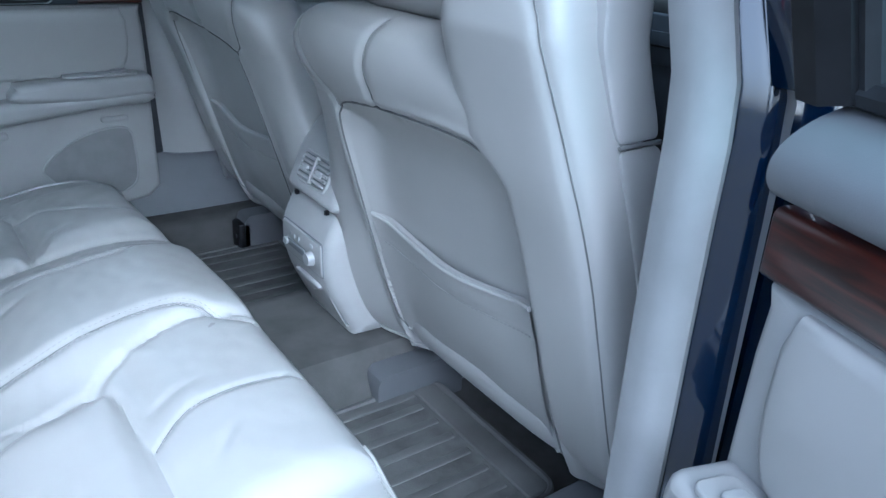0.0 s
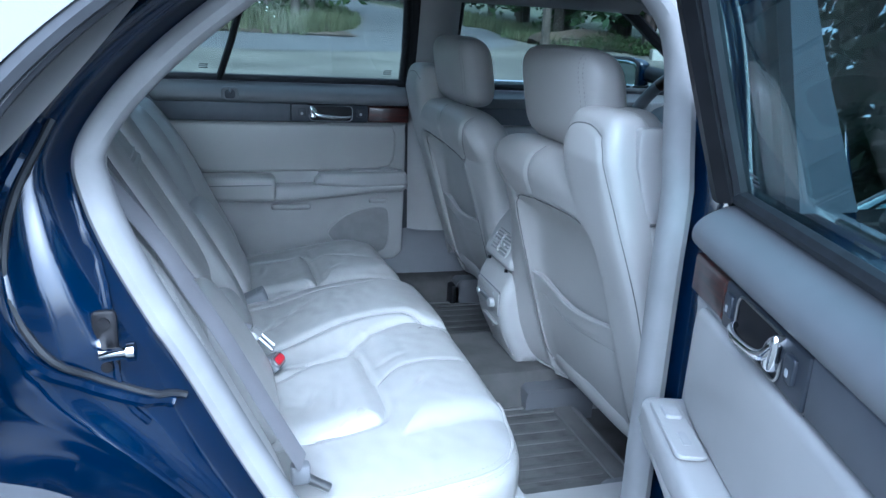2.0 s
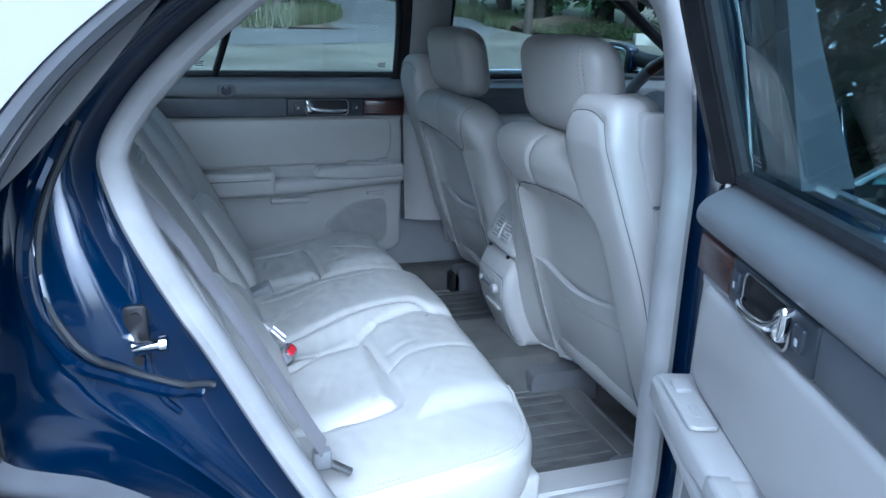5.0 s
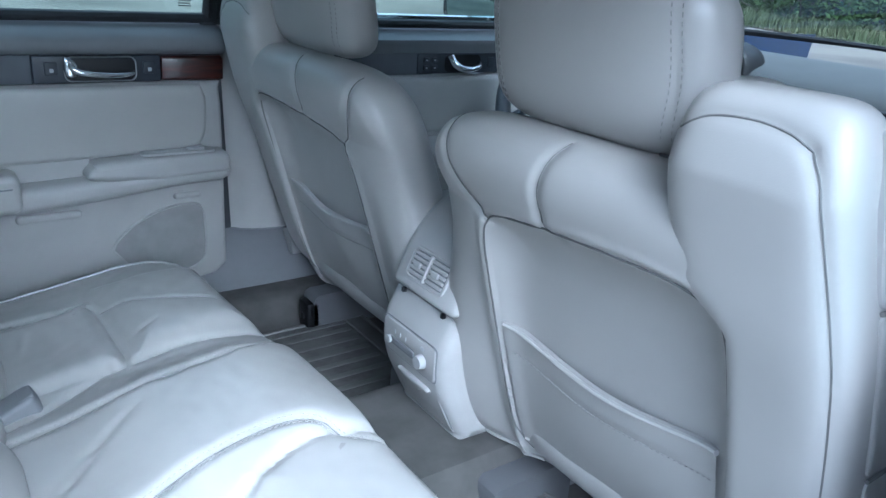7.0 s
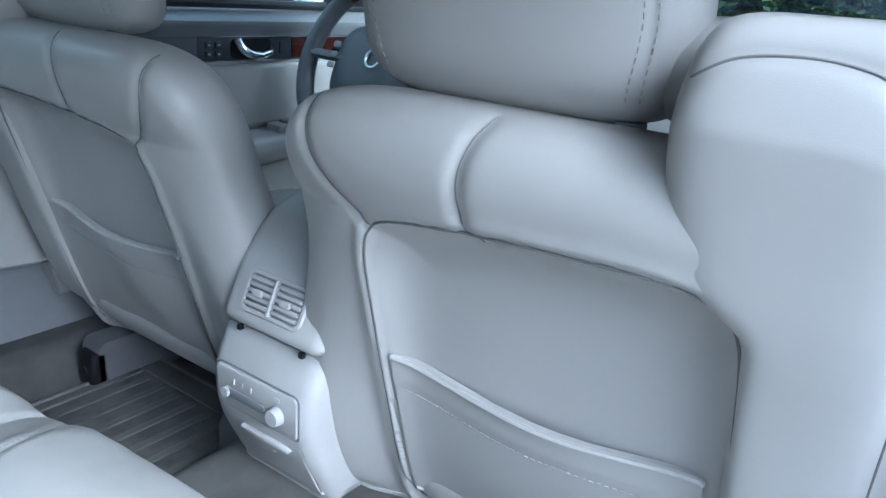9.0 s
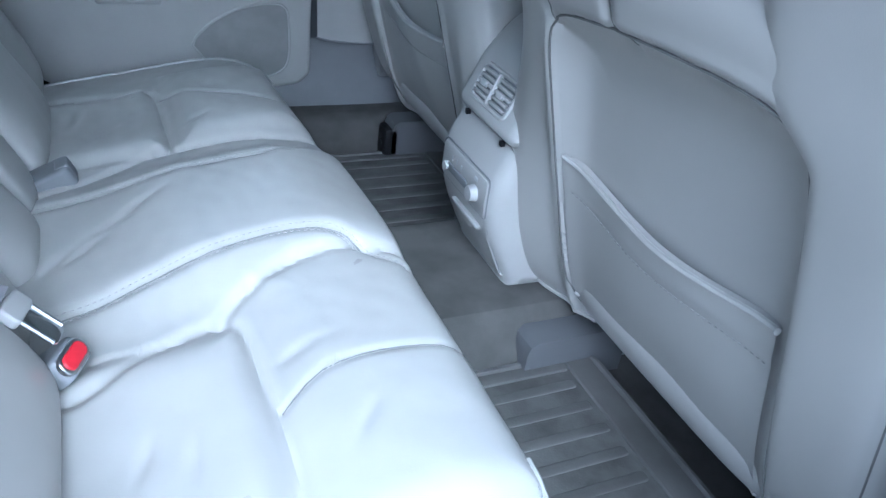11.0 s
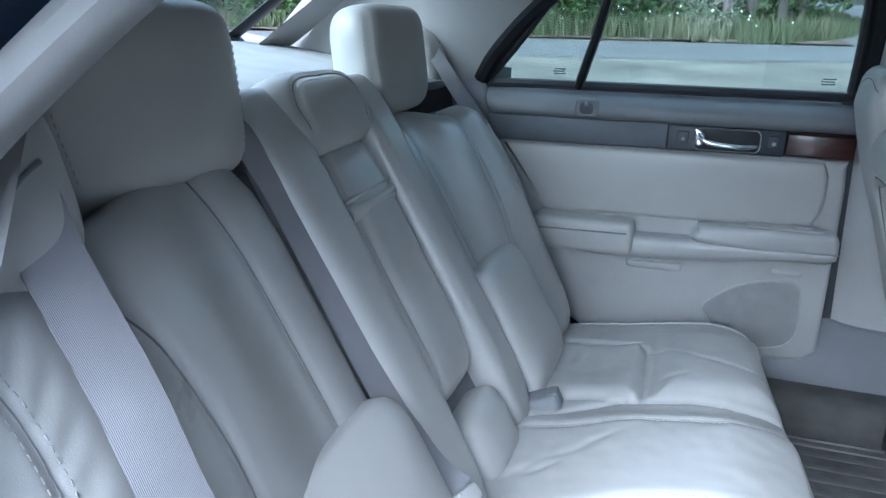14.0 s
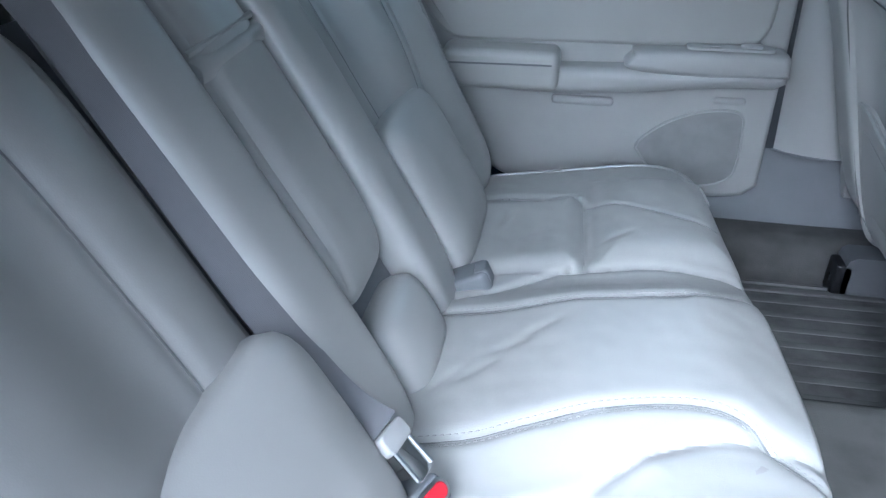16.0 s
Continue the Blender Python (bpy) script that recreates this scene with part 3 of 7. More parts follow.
for k in range(72):
    a = 2 * math.pi * k / 72
    for y0, y1, sk in ((-0.846, -0.812, 0.0), (-0.806, -0.765, 0.02), (-0.759, -0.72, 0.0), (-0.714, -0.68, 0.02)):
        a0, a1 = a + sk, a + sk + 0.062
        rr = 0.352 if y0 > -0.84 else 0.347
        r0 = 0.338
        q = []
        for r in (r0, rr):
            for (aa, yy) in ((a0, y0), (a1, y0 + 0.004), (a1, y1 + 0.004), (a0, y1)):
                q.append(Vector((WX + r * math.cos(aa), yy, WZ + r * math.sin(aa))))
        blocks.append((q, [[4, 5, 6, 7], [0, 1, 5, 4], [1, 2, 6, 5], [2, 3, 7, 6], [3, 0, 4, 7]]))
part("tread", join(*blocks), TYRE, wheel, smooth=False, kind="stuff")
part("side_rib", tube([Vector((WX + 0.270 * math.cos(a), -0.858, WZ + 0.270 * math.sin(a))) for a in lin(0, 2 * math.pi, 65)[:-1]], 0.004, 6, True), TYRE, wheel)
bars = []
for k in range(14):
    a = radians(62 + 4.2 * k)
    bars.append(plate(rounded(a - 0.022, a + 0.022, 0.282, 0.306, 0.004, 2), 0, 0.003, 0.001, lambda u, v, w: Vector((WX + v * math.cos(u), -0.855 - 0.003 - w, WZ + v * math.sin(u))), 1))
part("side_lettering", join(*bars), TYRE, wheel, "raised unreadable tyre lettering")
rp = [(-0.70, 0.238), (-0.845, 0.240), (-0.850, 0.232), (-0.840, 0.224), (-0.80, 0.218), (-0.795, 0.12), (-0.815, 0.06), (-0.818, 0.0)]
part("rim", grid(lambda a, i: Vector((WX + rp[i][1] * math.cos(a), rp[i][0], WZ + rp[i][1] * math.sin(a))), lin(0, 2 * math.pi, 49)[:-1], range(len(rp)), closed_u=True), ALLOY, wheel, "silver alloy rim")
for k in range(7):
    a = 2 * math.pi * k / 7
    part("spoke", tube([Vector((WX + r * math.cos(a), y, WZ + r * math.sin(a))) for r, y in ((0.03, -0.825), (0.12, -0.822), (0.225, -0.838))], 0.022, 8), ALLOY, wheel)
part("wheel_well", grid(lambda a, v: Vector((WX + 0.40 * math.cos(a), -0.885 + 0.33 * v, WZ + 0.40 * math.sin(a))), lin(radians(-5), radians(185), 30), lin(0, 1, 4)), BLACK, car)
part("wheel_well_back", plate([(WX + 0.40 * math.cos(a), WZ + 0.40 * math.sin(a)) for a in lin(radians(-5), radians(185), 30)], -0.55, -0.54, 0.002, lambda u, v, w: Vector((u, w, v))), BLACK, car)

# sill, outer lower side, floor
part("scuff_plate", loft([[Vector((x, y, z)) for y, z in ((-0.40 if x < -0.15 else -0.50, 0.36), (-0.42 if x < -0.15 else -0.53, 0.398), (-0.575, 0.408), (-0.60, 0.4115), (-0.606, 0.408), (-0.612, 0.4115), (-0.630, 0.4115), (-0.636, 0.408), (-0.642, 0.4115), (-0.660, 0.4115), (-0.666, 0.408), (-0.672, 0.411), (-0.69, 0.409), (-0.705, 0.400), (-0.705, 0.36))] for x in (-0.56, -0.4, -0.22, -0.14, 0.06)]), SHELL, car, "light grey ribbed sill scuff plate")
part("scuff_plate_clip", box(-0.43, -0.40, -0.705, -0.690, 0.407, 0.4135, 0.004), SHELL, car)
part("rocker", grid(lambda x, v: Vector((x, -0.77 - 0.11 * math.sin(math.pi * min(1, v * 1.0)) , 0.372 - 0.20 * v)), lin(-0.60, 1.2, 20), lin(0, 1, 12)), PAINT, car, "navy outer sill")

def floor_z(x, y):
    t = abs(y)
    tun = 0.405 - 0.115 * smooth01((t - 0.11) / 0.09)
    edge = 0.07 * smooth01((t - 0.56) / 0.09)
    rise = 0.10 * smooth01((-0.17 - x) / 0.10) * (1 - smooth01((t - 0.46) / 0.05))
    return min(0.405, max(tun, 0.29 + edge) + rise) + 0.002 * noise.noise(Vector((x * 9, y * 9, 0)))
part("floor_carpet", grid(lambda x, y: Vector((x, y, floor_z(x, y))), lin(-0.55, 1.35, 60), lin(-0.70, 0.74, 90)), CARPET, car, "taupe carpeted cabin floor with a centre tunnel")
part("underbody", box(-2.1, 2.2, -0.74, 0.76, 0.17, 0.20), BLACK, car)

# far side: sill, pillars, body skin
def far_strip(pts, name, material, w0=0.70, label="", th=0.02):
    return part(name, plate(pts, 0, th, 0.006, lambda u, v, w: Vector((u, lean(w0, v) - w, v))), material, car, label)
part("far_kick_panel", grid(lambda x, v: Vector((x, 0.735 - 0.13 * (1 - v) ** 2 * smooth01((v + 0.3)), 0.29 + 0.215 * v)), lin(-0.30, 0.30, 18), lin(0, 1, 10)), SHELL_DARK, car, "mid grey lower pillar trim")
bp = curve2([(-0.040, 0.50), (-0.046, 0.70), (-0.052, 0.93), (-0.055, 1.10), (-0.060, 1.27)], 5) + curve2([(0.075, 1.27), (0.080, 1.10), (0.095, 0.93), (0.15, 0.70), (0.20, 0.50)], 5)
def bpil(i, v):
    a, b = bp[i], bp[len(bp) - 1 - i]
    x = a[0] + (b[0] - a[0]) * v
    z = a[1] + (b[1] - a[1]) * v
    return Vector((x, lean(0.725, z) - 0.045 * math.sin(math.pi * v) ** 0.6, z))
part("b_pillar", grid(bpil, range(len(bp) // 2), lin(0, 1, 12)), SHELL, car, "light grey centre pillar trim")
part("pillar_joint", tube([bpil(0, v) + Vector((0, -0.001, 0)) for v in lin(0, 1, 12)], 0.002, 6), SHELL_DARK, car)
part("pillar_seal", box(-0.085, 0.03, 0.722, 0.735, 0.50, 0.945, 0.003), GREY_RUBBER, car, "dark grey rubber door seal")
# near centre pillar, inside face
def npil(i, v):
    p = bpil(i, v)
    return Vector((p.x + 0.035 + 0.03 * v, -p.y - 0.012, p.z))
part("b_pillar", grid(npil, range(len(bp) // 2), lin(0, 1, 12)), SHELL, car, "light grey centre pillar trim")
part("near_kick_panel", grid(lambda x, v: Vector((x, -0.715 + 0.10 * (1 - v) ** 2, 0.30 + 0.205 * v)), lin(0.0, 0.30, 12), lin(0, 1, 8)), SHELL_DARK, car)

# roof: headliner, outer vinyl, rails
def roof_z(x, y):
    return 1.335 - 0.10 * (y / 0.62) ** 4 - 0.035 * max(0, x - 0.3) ** 2 - 0.10 * max(0, -0.45 - x) ** 1.6
part("headliner", grid(lambda x, y: Vector((x, y, roof_z(x, y) - 0.03)), lin(-0.93, 0.66, 40), lin(-0.60, 0.60, 30)), LINER, car, "grey woven fabric headliner")
part("roof", grid(lambda x, y: Vector((x, y * 1.06, roof_z(x, y) + 0.03)), lin(-0.93, 0.66, 40), lin(-0.60, 0.60, 30)), VINYL, car, "off-white vinyl covered roof")
for sg in (1, -1):
    rail = [Vector((x, sg * (0.605 + 0.0 * x), roof_z(x, 0.60) - (0.035 if sg > 0 else -0.015))) for x in lin(-0.62, 0.62, 30)]
    part("roof_rail", tube(rail, 0.030, 10), LINER, car, "grey fabric covered roof rail")
# far inner C-pillar and quarter
def ciner(u, v):
    z = 0.955 + 0.33 * u
    x0 = -0.800 + 0.27 * u ** 0.9
    x1 = -1.36 + 0.40 * u
    x = x0 + (x1 - x0) * v
    return Vector((x, lean(0.735, z, 0.40) - 0.06 * v - 0.015 * math.sin(math.pi * v), z))
part("far_c_pillar", grid(ciner, lin(0, 1, 16), lin(0, 1, 16)), LINER, car, "grey fabric covered rear pillar")
part("near_c_pillar", grid(lambda u, v: Vector((lambda p: (p.x - 0.02, -p.y - 0.012, p.z))(ciner(u, v))), lin(0, 1, 16), lin(0, 1, 16)), LINER, car)
part("c_pillar_edge", tube([ciner(u, 0.0) + Vector((0.006, 0.004, 0)) for u in lin(0, 1, 16)], 0.011, 8), RUBBER, car)
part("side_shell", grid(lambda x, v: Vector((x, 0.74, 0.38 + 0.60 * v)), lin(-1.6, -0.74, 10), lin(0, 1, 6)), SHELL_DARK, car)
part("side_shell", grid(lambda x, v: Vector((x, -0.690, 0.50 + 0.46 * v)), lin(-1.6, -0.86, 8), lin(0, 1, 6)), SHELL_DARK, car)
# parcel shelf and belt guides
part("parcel_shelf", grid(lambda x, y: Vector((x, y, 0.955 + 0.010 * math.cos(y * 2) - 0.15 * (x + 0.85))), lin(-0.845, -1.42, 16), lin(-0.70, 0.72, 20)), SHELF, car, "grey fabric parcel shelf")
for sg in (1,):
    gd = Pillow(-0.905, sg * 0.615, 0.055, 0.070, 3.4, 0.10, 0.03, 2.6)
    part("belt_guide", gd.geo(lambda x, y, w: Vector((x - 0.25 * w, y, 0.965 + w)), 24, 24), SHELL, car, "light grey belt outlet cover")
    part("belt_slot", tube([Vector((-0.872, sg * 0.600, 1.005)), Vector((-0.878, sg * 0.645, 1.03))], 0.004, 8), STRIP, car)
cover = Pillow(-0.572, 0.972, 0.080, 0.074, 3.6, 0.045, 0.05, 2.6)
part("belt_guide", cover.geo(lambda y, z, w: Vector((-0.790 + w - 0.30 * (z - 0.97) + 0.10 * (y + 0.588), y, z)), 40, 36), SHELL, car, "light grey moulded belt outlet cover")
slot = [Vector((-0.790 + cover.w(y, z) - 0.30 * (z - 0.97) + 0.10 * (y + 0.588) + 0.001, y, z)) for y, z in curve2([(-0.530, 0.985), (-0.548, 0.978), (-0.572, 0.962), (-0.590, 0.945)], 4)]
part("belt_slot", tube(slot, 0.0018, 8), SHELL_DARK, car)
part("near_quarter_trim", grid(lambda x, z: Vector((x, -0.640 + 0.42 * max(0, z - 0.82), z)), lin(-0.72, -1.0, 10), lin(0.70, 1.10, 12)), SHELL, car, "light grey quarter trim")
# rear window with black border
RW = [Vector((-0.90, -0.50, 1.285)), Vector((-0.90, 0.50, 1.285)), Vector((-1.30, 0.54, 1.025)), Vector((-1.30, -0.54, 1.025))]
def rw(u, v):
    a, b = RW[0].lerp(RW[1], u), RW[3].lerp(RW[2], u)
    p = a.lerp(b, v)
    return p + Vector((-0.05, 0, 0.03)) * (math.sin(math.pi * u) * 0.8)
part("rear_window", grid(rw, lin(0, 1, 16), lin(0, 1, 10)), GLASS, car, "tinted rear window")
for run in ([rw(u, 0.02) for u in lin(0, 1, 14)], [rw(u, 0.98) for u in lin(0, 1, 14)], [rw(0.02, v) for v in lin(0, 1, 10)], [rw(0.98, v) for v in lin(0, 1, 10)]):
    part("rear_window_border", tube(run, 0.020, 8, r2=0.006, up=(0.5, 0, 0.86)), BLACK, car)
part("rear_pillar_liner", grid(lambda v, w: rw(1.0, v) + Vector((0.02, 0.10 * w, -0.03 - 0.02 * w)), lin(0, 1, 8), lin(0, 1, 4)), LINER, car)
# front screen, A-pillars
WS = [Vector((0.62, -0.53, 1.265)), Vector((0.62, 0.53, 1.265)), Vector((1.42, 0.66, 0.955)), Vector((1.42, -0.66, 0.955))]
def ws(u, v):
    a, b = WS[0].lerp(WS[1], u), WS[3].lerp(WS[2], u)
    p = a.lerp(b, v)
    return p + Vector((0.12, 0, 0.05)) * math.sin(math.pi * u)
part("windscreen", grid(ws, lin(0, 1, 20), lin(0, 1, 10)), GLASS, car, "laminated windscreen")
for u in (0.0, 1.0):
    part("a_pillar", tube([ws(u, v) + Vector((-0.05, (0.062 if u else -0.062), -0.01)) for v in lin(-0.05, 1.0, 14)], 0.062, 10, r2=0.030), SHELL_DARK, car, "grey covered windscreen pillar")
part("screen_header", tube([ws(u, 0.0) + Vector((-0.02, 0, 0)) for u in lin(0, 1, 16)], 0.03, 8), LINER, car)
for y in (0.30, -0.30):
    vis = Pillow(0.0, 0.0, 0.19, 0.085, 5, 0.010, 0.010, 2.5)
    part("sun_visor", vis.geo(lambda a, b, w: Vector((0.60 + b, y + a, 1.262 + w - 0.10 * b)), 24, 16), LINER, car, "folded up grey sun visor")
# bonnet, boot and far skin so the body closes
part("bonnet", grid(lambda x, y: Vector((x, y, 0.845 - 0.05 * (y / 0.8) ** 2 - 0.06 * max(0, x - 1.4) ** 1.5)), lin(1.46, 2.6, 16), lin(-0.80, 0.80, 16)), PAINT, car, "navy bonnet")
part("boot_lid", grid(lambda x, y: Vector((x, y, 0.975 - 0.03 * (y / 0.8) ** 2 - 0.04 * max(0, -1.6 - x))), lin(-1.32, -2.1, 10), lin(-0.80, 0.80, 16)), PAINT, car, "navy boot lid")
part("tail_panel", grid(lambda y, v: Vector((-2.1, y, 0.25 + 0.69 * v)), lin(-0.80, 0.80, 6), lin(0, 1, 4)), PAINT, car)
part("nose_panel", grid(lambda y, v: Vector((2.6, y, 0.25 + 0.50 * v)), lin(-0.80, 0.80, 6), lin(0, 1, 4)), PAINT, car)
part("far_side", grid(lambda x, v: Vector((x, -side_y(0.22 + 0.70 * v) + 0.0, 0.22 + 0.70 * v)), lin(-2.05, 2.5, 40), lin(0, 1, 12)), PAINT, car, "navy far body side")
part("firewall", grid(lambda y, v: Vector((1.35, y, 0.28 + 0.62 * v)), lin(-0.72, 0.74, 6), lin(0, 1, 4)), BLACK, car)
part("boot_bulkhead", grid(lambda y, v: Vector((-0.78 - 0.1 * v, y, 0.30 + 0.64 * v)), lin(-0.72, 0.74, 6), lin(0, 1, 4)), BLACK, car)


# ---- front seats ----
def front_seat(yc, s, dx, hoff, label):
    """s: +1 where the inboard side is +y, -1 where it is -y. Heights are world z; w points to the rear."""
    seat = thing("front_seat", label, "car seat", "front seats", at=(0.25 + dx, yc, 0.30))
    def place(l, z, w):
        lean = -0.31 * (z - 0.75) if z < 0.95 else -0.062 - 0.05 * (z - 0.95)
        return Vector((-0.02 + dx + lean - w, yc + s * l, z))
    top_z = 0.834
    panel = curve2([(0.164, 0.432), (0.176, 0.47), (0.176, 0.60), (0.174, 0.72), (0.168, 0.785), (0.143, 0.816), (0.05, 0.832), (-0.06, 0.840), (-0.125, 0.840), (-0.156, 0.828), (-0.170, 0.800), (-0.174, 0.74), (-0.175, 0.68), (-0.175, 0.60), (-0.176, 0.47), (-0.172, 0.432)], 6)
    def inside(l, z):
        if z < 0.70:
            return min(0.175 - l, l + 0.175)
        odd = False
        for (a, b), (c, d) in zip(panel, panel[1:]):
            if (b > z) != (d > z) and l < a + (z - b) * (c - a) / (d - b):
                odd = not odd
        return seg_dist(l, z, panel) * (1 if odd else -1)
    def relief(l, z):
        d = inside(l, z)
        out = 0.0
        if d > 0:
            out -= 0.038 * (1 - math.exp(-(d / 0.020) ** 1.2)) * (1 - 0.55 * smooth01((0.82 - z) / 0.30))
        elif d > -0.03:
            out += 0.005 * math.exp(-((d + 0.004) / 0.008) ** 2)
        if z > top_z - 0.015:
            t = (z - top_z + 0.015) / 0.125
            out += 0.017 * math.sin(math.pi * min(1, max(0, t)))
        return out
    lines = [panel,
             curve2([(0.045, 0.82), (0.050, 0.87), (0.042, 0.905), (0.030, 0.928)]),
             curve2([(0.160, 0.808), (0.193, 0.840), (0.213, 0.875), (0.218, 0.92)])]
    back = Pillow(0.005, 0.664, 0.272, 0.268, 6.3, 0.062, 0.095, 3.7, 2.4, lines, 0.0045, 0.0075, relief)
    body = lambda l, z, w: place(l + 0.040 * smooth01((0.80 - z) / 0.20) * smooth01((l - 0.178) / 0.08), z, w - 0.046 + 0.030 * smooth01((0.78 - z) / 0.30) * smooth01((l - 0.188) / 0.045))
    b = part("backrest", back.geo(body, 190, 190), LEATHER, seat)
    seams(back, body, b, lines[:1], 0.0013, 0.0008)
    seams(back, body, b, lines[1:])
    onto = lambda l, z, off=0.0: body(l, z, back.w(l, z) + off)
    # map pocket: slack leather sheet with a hemmed mouth
    def mouth(l):
        t = (l + 0.16) / 0.33
        return 0.662 - 0.004 * t - 0.020 * math.sin(math.pi * max(0, min(1, t)))
    def pocket(u, v):
        l = -0.157 + 0.322 * u
        z = 0.455 + (mouth(l) - 0.455) * v
        bulge = 0.010 * math.sin(math.pi * u) ** 0.6 * (0.35 + 0.65 * v) + 0.002 * math.sin(9 * u + 4 * v) * math.sin(math.pi * u)
        hem = 0.0018 * smooth01((v - 0.80) / 0.04)
        return onto(l, z, 0.004 + bulge + hem - 0.010 * smooth01((v - 0.985) / 0.015))
    part("map_pocket", grid(pocket, lin(0, 1, 40), lin(0, 1, 40)), LEATHER, seat, "slack leather pocket with a hemmed mouth")
    part("pocket_hem", tube([pocket(u, 0.985) for u in lin(0, 1, 40)], 0.0034, 8), LEATHER, seat)
    part("stitching", stitches([pocket(u, 0.79) + Vector((-0.0012, 0, 0)) for u in lin(0.02, 0.98, 40)], (-1, 0, 0)), THREAD, seat)
    part("lower_trim", tube([onto(l, 0.452 + 0.004 * math.sin(9 * l), 0.003) for l in lin(-0.162, 0.165, 24)], 0.0040, 6), LEATHER, seat)
    part("bottom_piping", tube([onto(l, z, 0.001) for l, z in curve2([(0.262, 0.47), (0.255, 0.428), (0.235, 0.416), (0.19, 0.413), (0.15, 0.416)])], 0.004, 6), LEATHER, seat)
    # outboard belt tower
    tl = [curve2([(-0.258, 0.46), (-0.262, 0.60), (-0.264, 0.80), (-0.262, 0.90), (-0.254, 0.958), (-0.240, 0.984)]),
          curve2([(-0.122, 0.978), (-0.150, 0.992), (-0.190, 0.996), (-0.222, 0.992), (-0.240, 0.984)])]
    tower = Pillow(-0.192, 0.730, 0.086, 0.288, 6.0, 0.060, 0.045, 4.6, 2.6, tl, 0.0022, 0.006)
    def tplace(l, z, w):
        q = smooth01((z - 0.806) / 0.050)
        l -= (0.009 + 0.054 * (1 - q)) * max(0.0, (l + 0.278) / 0.172) ** 2
        return place(l + 0.012 * smooth01((z - 0.8) / 0.15), z, w - 0.034 - 0.007 * smooth01((0.86 - z) / 0.14))
    tw = part("belt_tower", tower.geo(tplace, 60, 110), LEATHER, seat, "padded shoulder tower that holds the belt")
    seams(tower, tplace, tw)
    def tp(l, z, off=0.0):
        return tplace(l, z, tower.w(l, z) + off)
    side = [tplace(-0.276, z, w) for z, w in ((0.853, 0.012), (0.86, -0.03), (0.868, -0.07))]
    # moulded cover on the tower's outer side
    for name, zc, hz, material, lb in (("tower_cover", 0.936, 0.066, SHELL, "smooth plastic belt cover"), ("side_panel", 0.784, 0.083, LEATHER, ""), ("side_panel", 0.575, 0.122, LEATHER, "")):
        cover = Pillow(zc, -0.016, hz, 0.026, 9, 0.0075, 0.02, 6.0)
        part(name, cover.geo(lambda z, w, o: tplace(-0.2745 - o, z, w), 30, 24), material, seat, lb)
    for zc in (0.8685, 0.699):
        part("panel_gap", tube([tplace(-0.2805, zc, w) for w in lin(0.008, -0.040, 10)], 0.0022, 6), SEAM, seat)
    # headrest
    st = [curve2([(-0.112, 0.935), (-0.121, 1.0), (-0.118, 1.055), (-0.112, 1.088)])]
    st += [[(-l, z) for l, z in ln] for ln in st]
    head = Pillow(0.0, 1.012, 0.149, 0.085, 4.5, 0.052, 0.058, 2.9, 2.3, st, 0.0016, 0.004)
    hp = lambda l, z, w: Vector((-0.012 + dx - w - 0.18 * (z - 1.02) + 0.10 * l * l, yc + s * (l + hoff), z))
    h = part("headrest", head.geo(hp, 80, 64), LEATHER, seat)
    for sgn in (-1, 1):
        for off in (0.1075, 0.1165):
            ln = curve2([(sgn * off, 0.95), (sgn * (off + 0.009), 1.0), (sgn * (off + 0.006), 1.055), (sgn * off, 1.088)])
            part("stitching", stitches([hp(l, z, head.w(l, z) + 0.0004) for l, z in ln], (-1, -0.2, 0)), THREAD, h)
    for l in (-0.055, 0.075):
        part("headrest_post", tube([(-0.005 + dx, yc + s * l, 0.88), (-0.012 + dx, yc + s * l, 0.975)], 0.006, 10), STEEL, seat)
        part("post_collar", tube([(-0.012 + dx, yc + s * l, 0.918), (-0.012 + dx, yc + s * l, 0.934)], 0.012, 12), SHELL_DARK, seat)
    roll = Pillow(-0.102, 0.972, 0.040, 0.040, 2.6, 0.055, 0.055, 2.2)
    part("shoulder_roll", roll.geo(lambda l, z, w: Vector((0.018 + dx - w, yc + s * l, z)), 26, 26), LEATHER, seat)
    # cushion and base
    cush = Pillow(0.33 + dx, yc, 0.27, 0.265, 5, 0.075, 0.07, 3.0)
    part("cushion", cush.geo(lambda x, y, w: Vector((x, y, 0.50 + w + 0.10 * (x - 0.3 - dx))), 36, 36), LEATHER, seat)
    part("base", box(0.16 + dx, 0.56 + dx, yc - 0.20, yc + 0.20, 0.385, 0.46, 0.02), SHELL_DARK, seat)
    for o in (0.185, -0.19):
        y0 = yc + s * o
        prof = [(0.060, 0.306), (0.060, 0.368), (0.064, 0.379), (0.074, 0.385), (0.22, 0.385), (0.22, 0.300), (0.066, 0.300)]
        part("rail_cover", plate(prof, y0 - 0.028, y0 + 0.028, 0.006, lambda u, v, w: Vector((u + dx - (0.05 if s > 0 else 0), w, v))), RAIL, seat, "mid grey moulded seat rail cover")
        part("seat_rail", box(0.15 + dx, 0.60 + dx, y0 - 0.018, y0 + 0.018, 0.30, 0.335, 0.006), STEEL, seat)
    return seat


front_seat(-0.335, 1, 0.0, 0.050, "light grey leather passenger seat with map pocket and headrest")
front_seat(0.368, -1, 0.015, -0.010, "light grey leather driver seat with map pocket and headrest")


# ---- rear bench ----
RC = -0.018
UP, NR = Vector((-0.489, 0, 0.872)), Vector((0.872, 0, 0.489))
R0 = Vector((-0.585, 0, 0.574))
def rb(y, z, w):
    return R0 + UP * ((z - 0.574) / 0.872) + NR * w + Vector((0, y, 0))


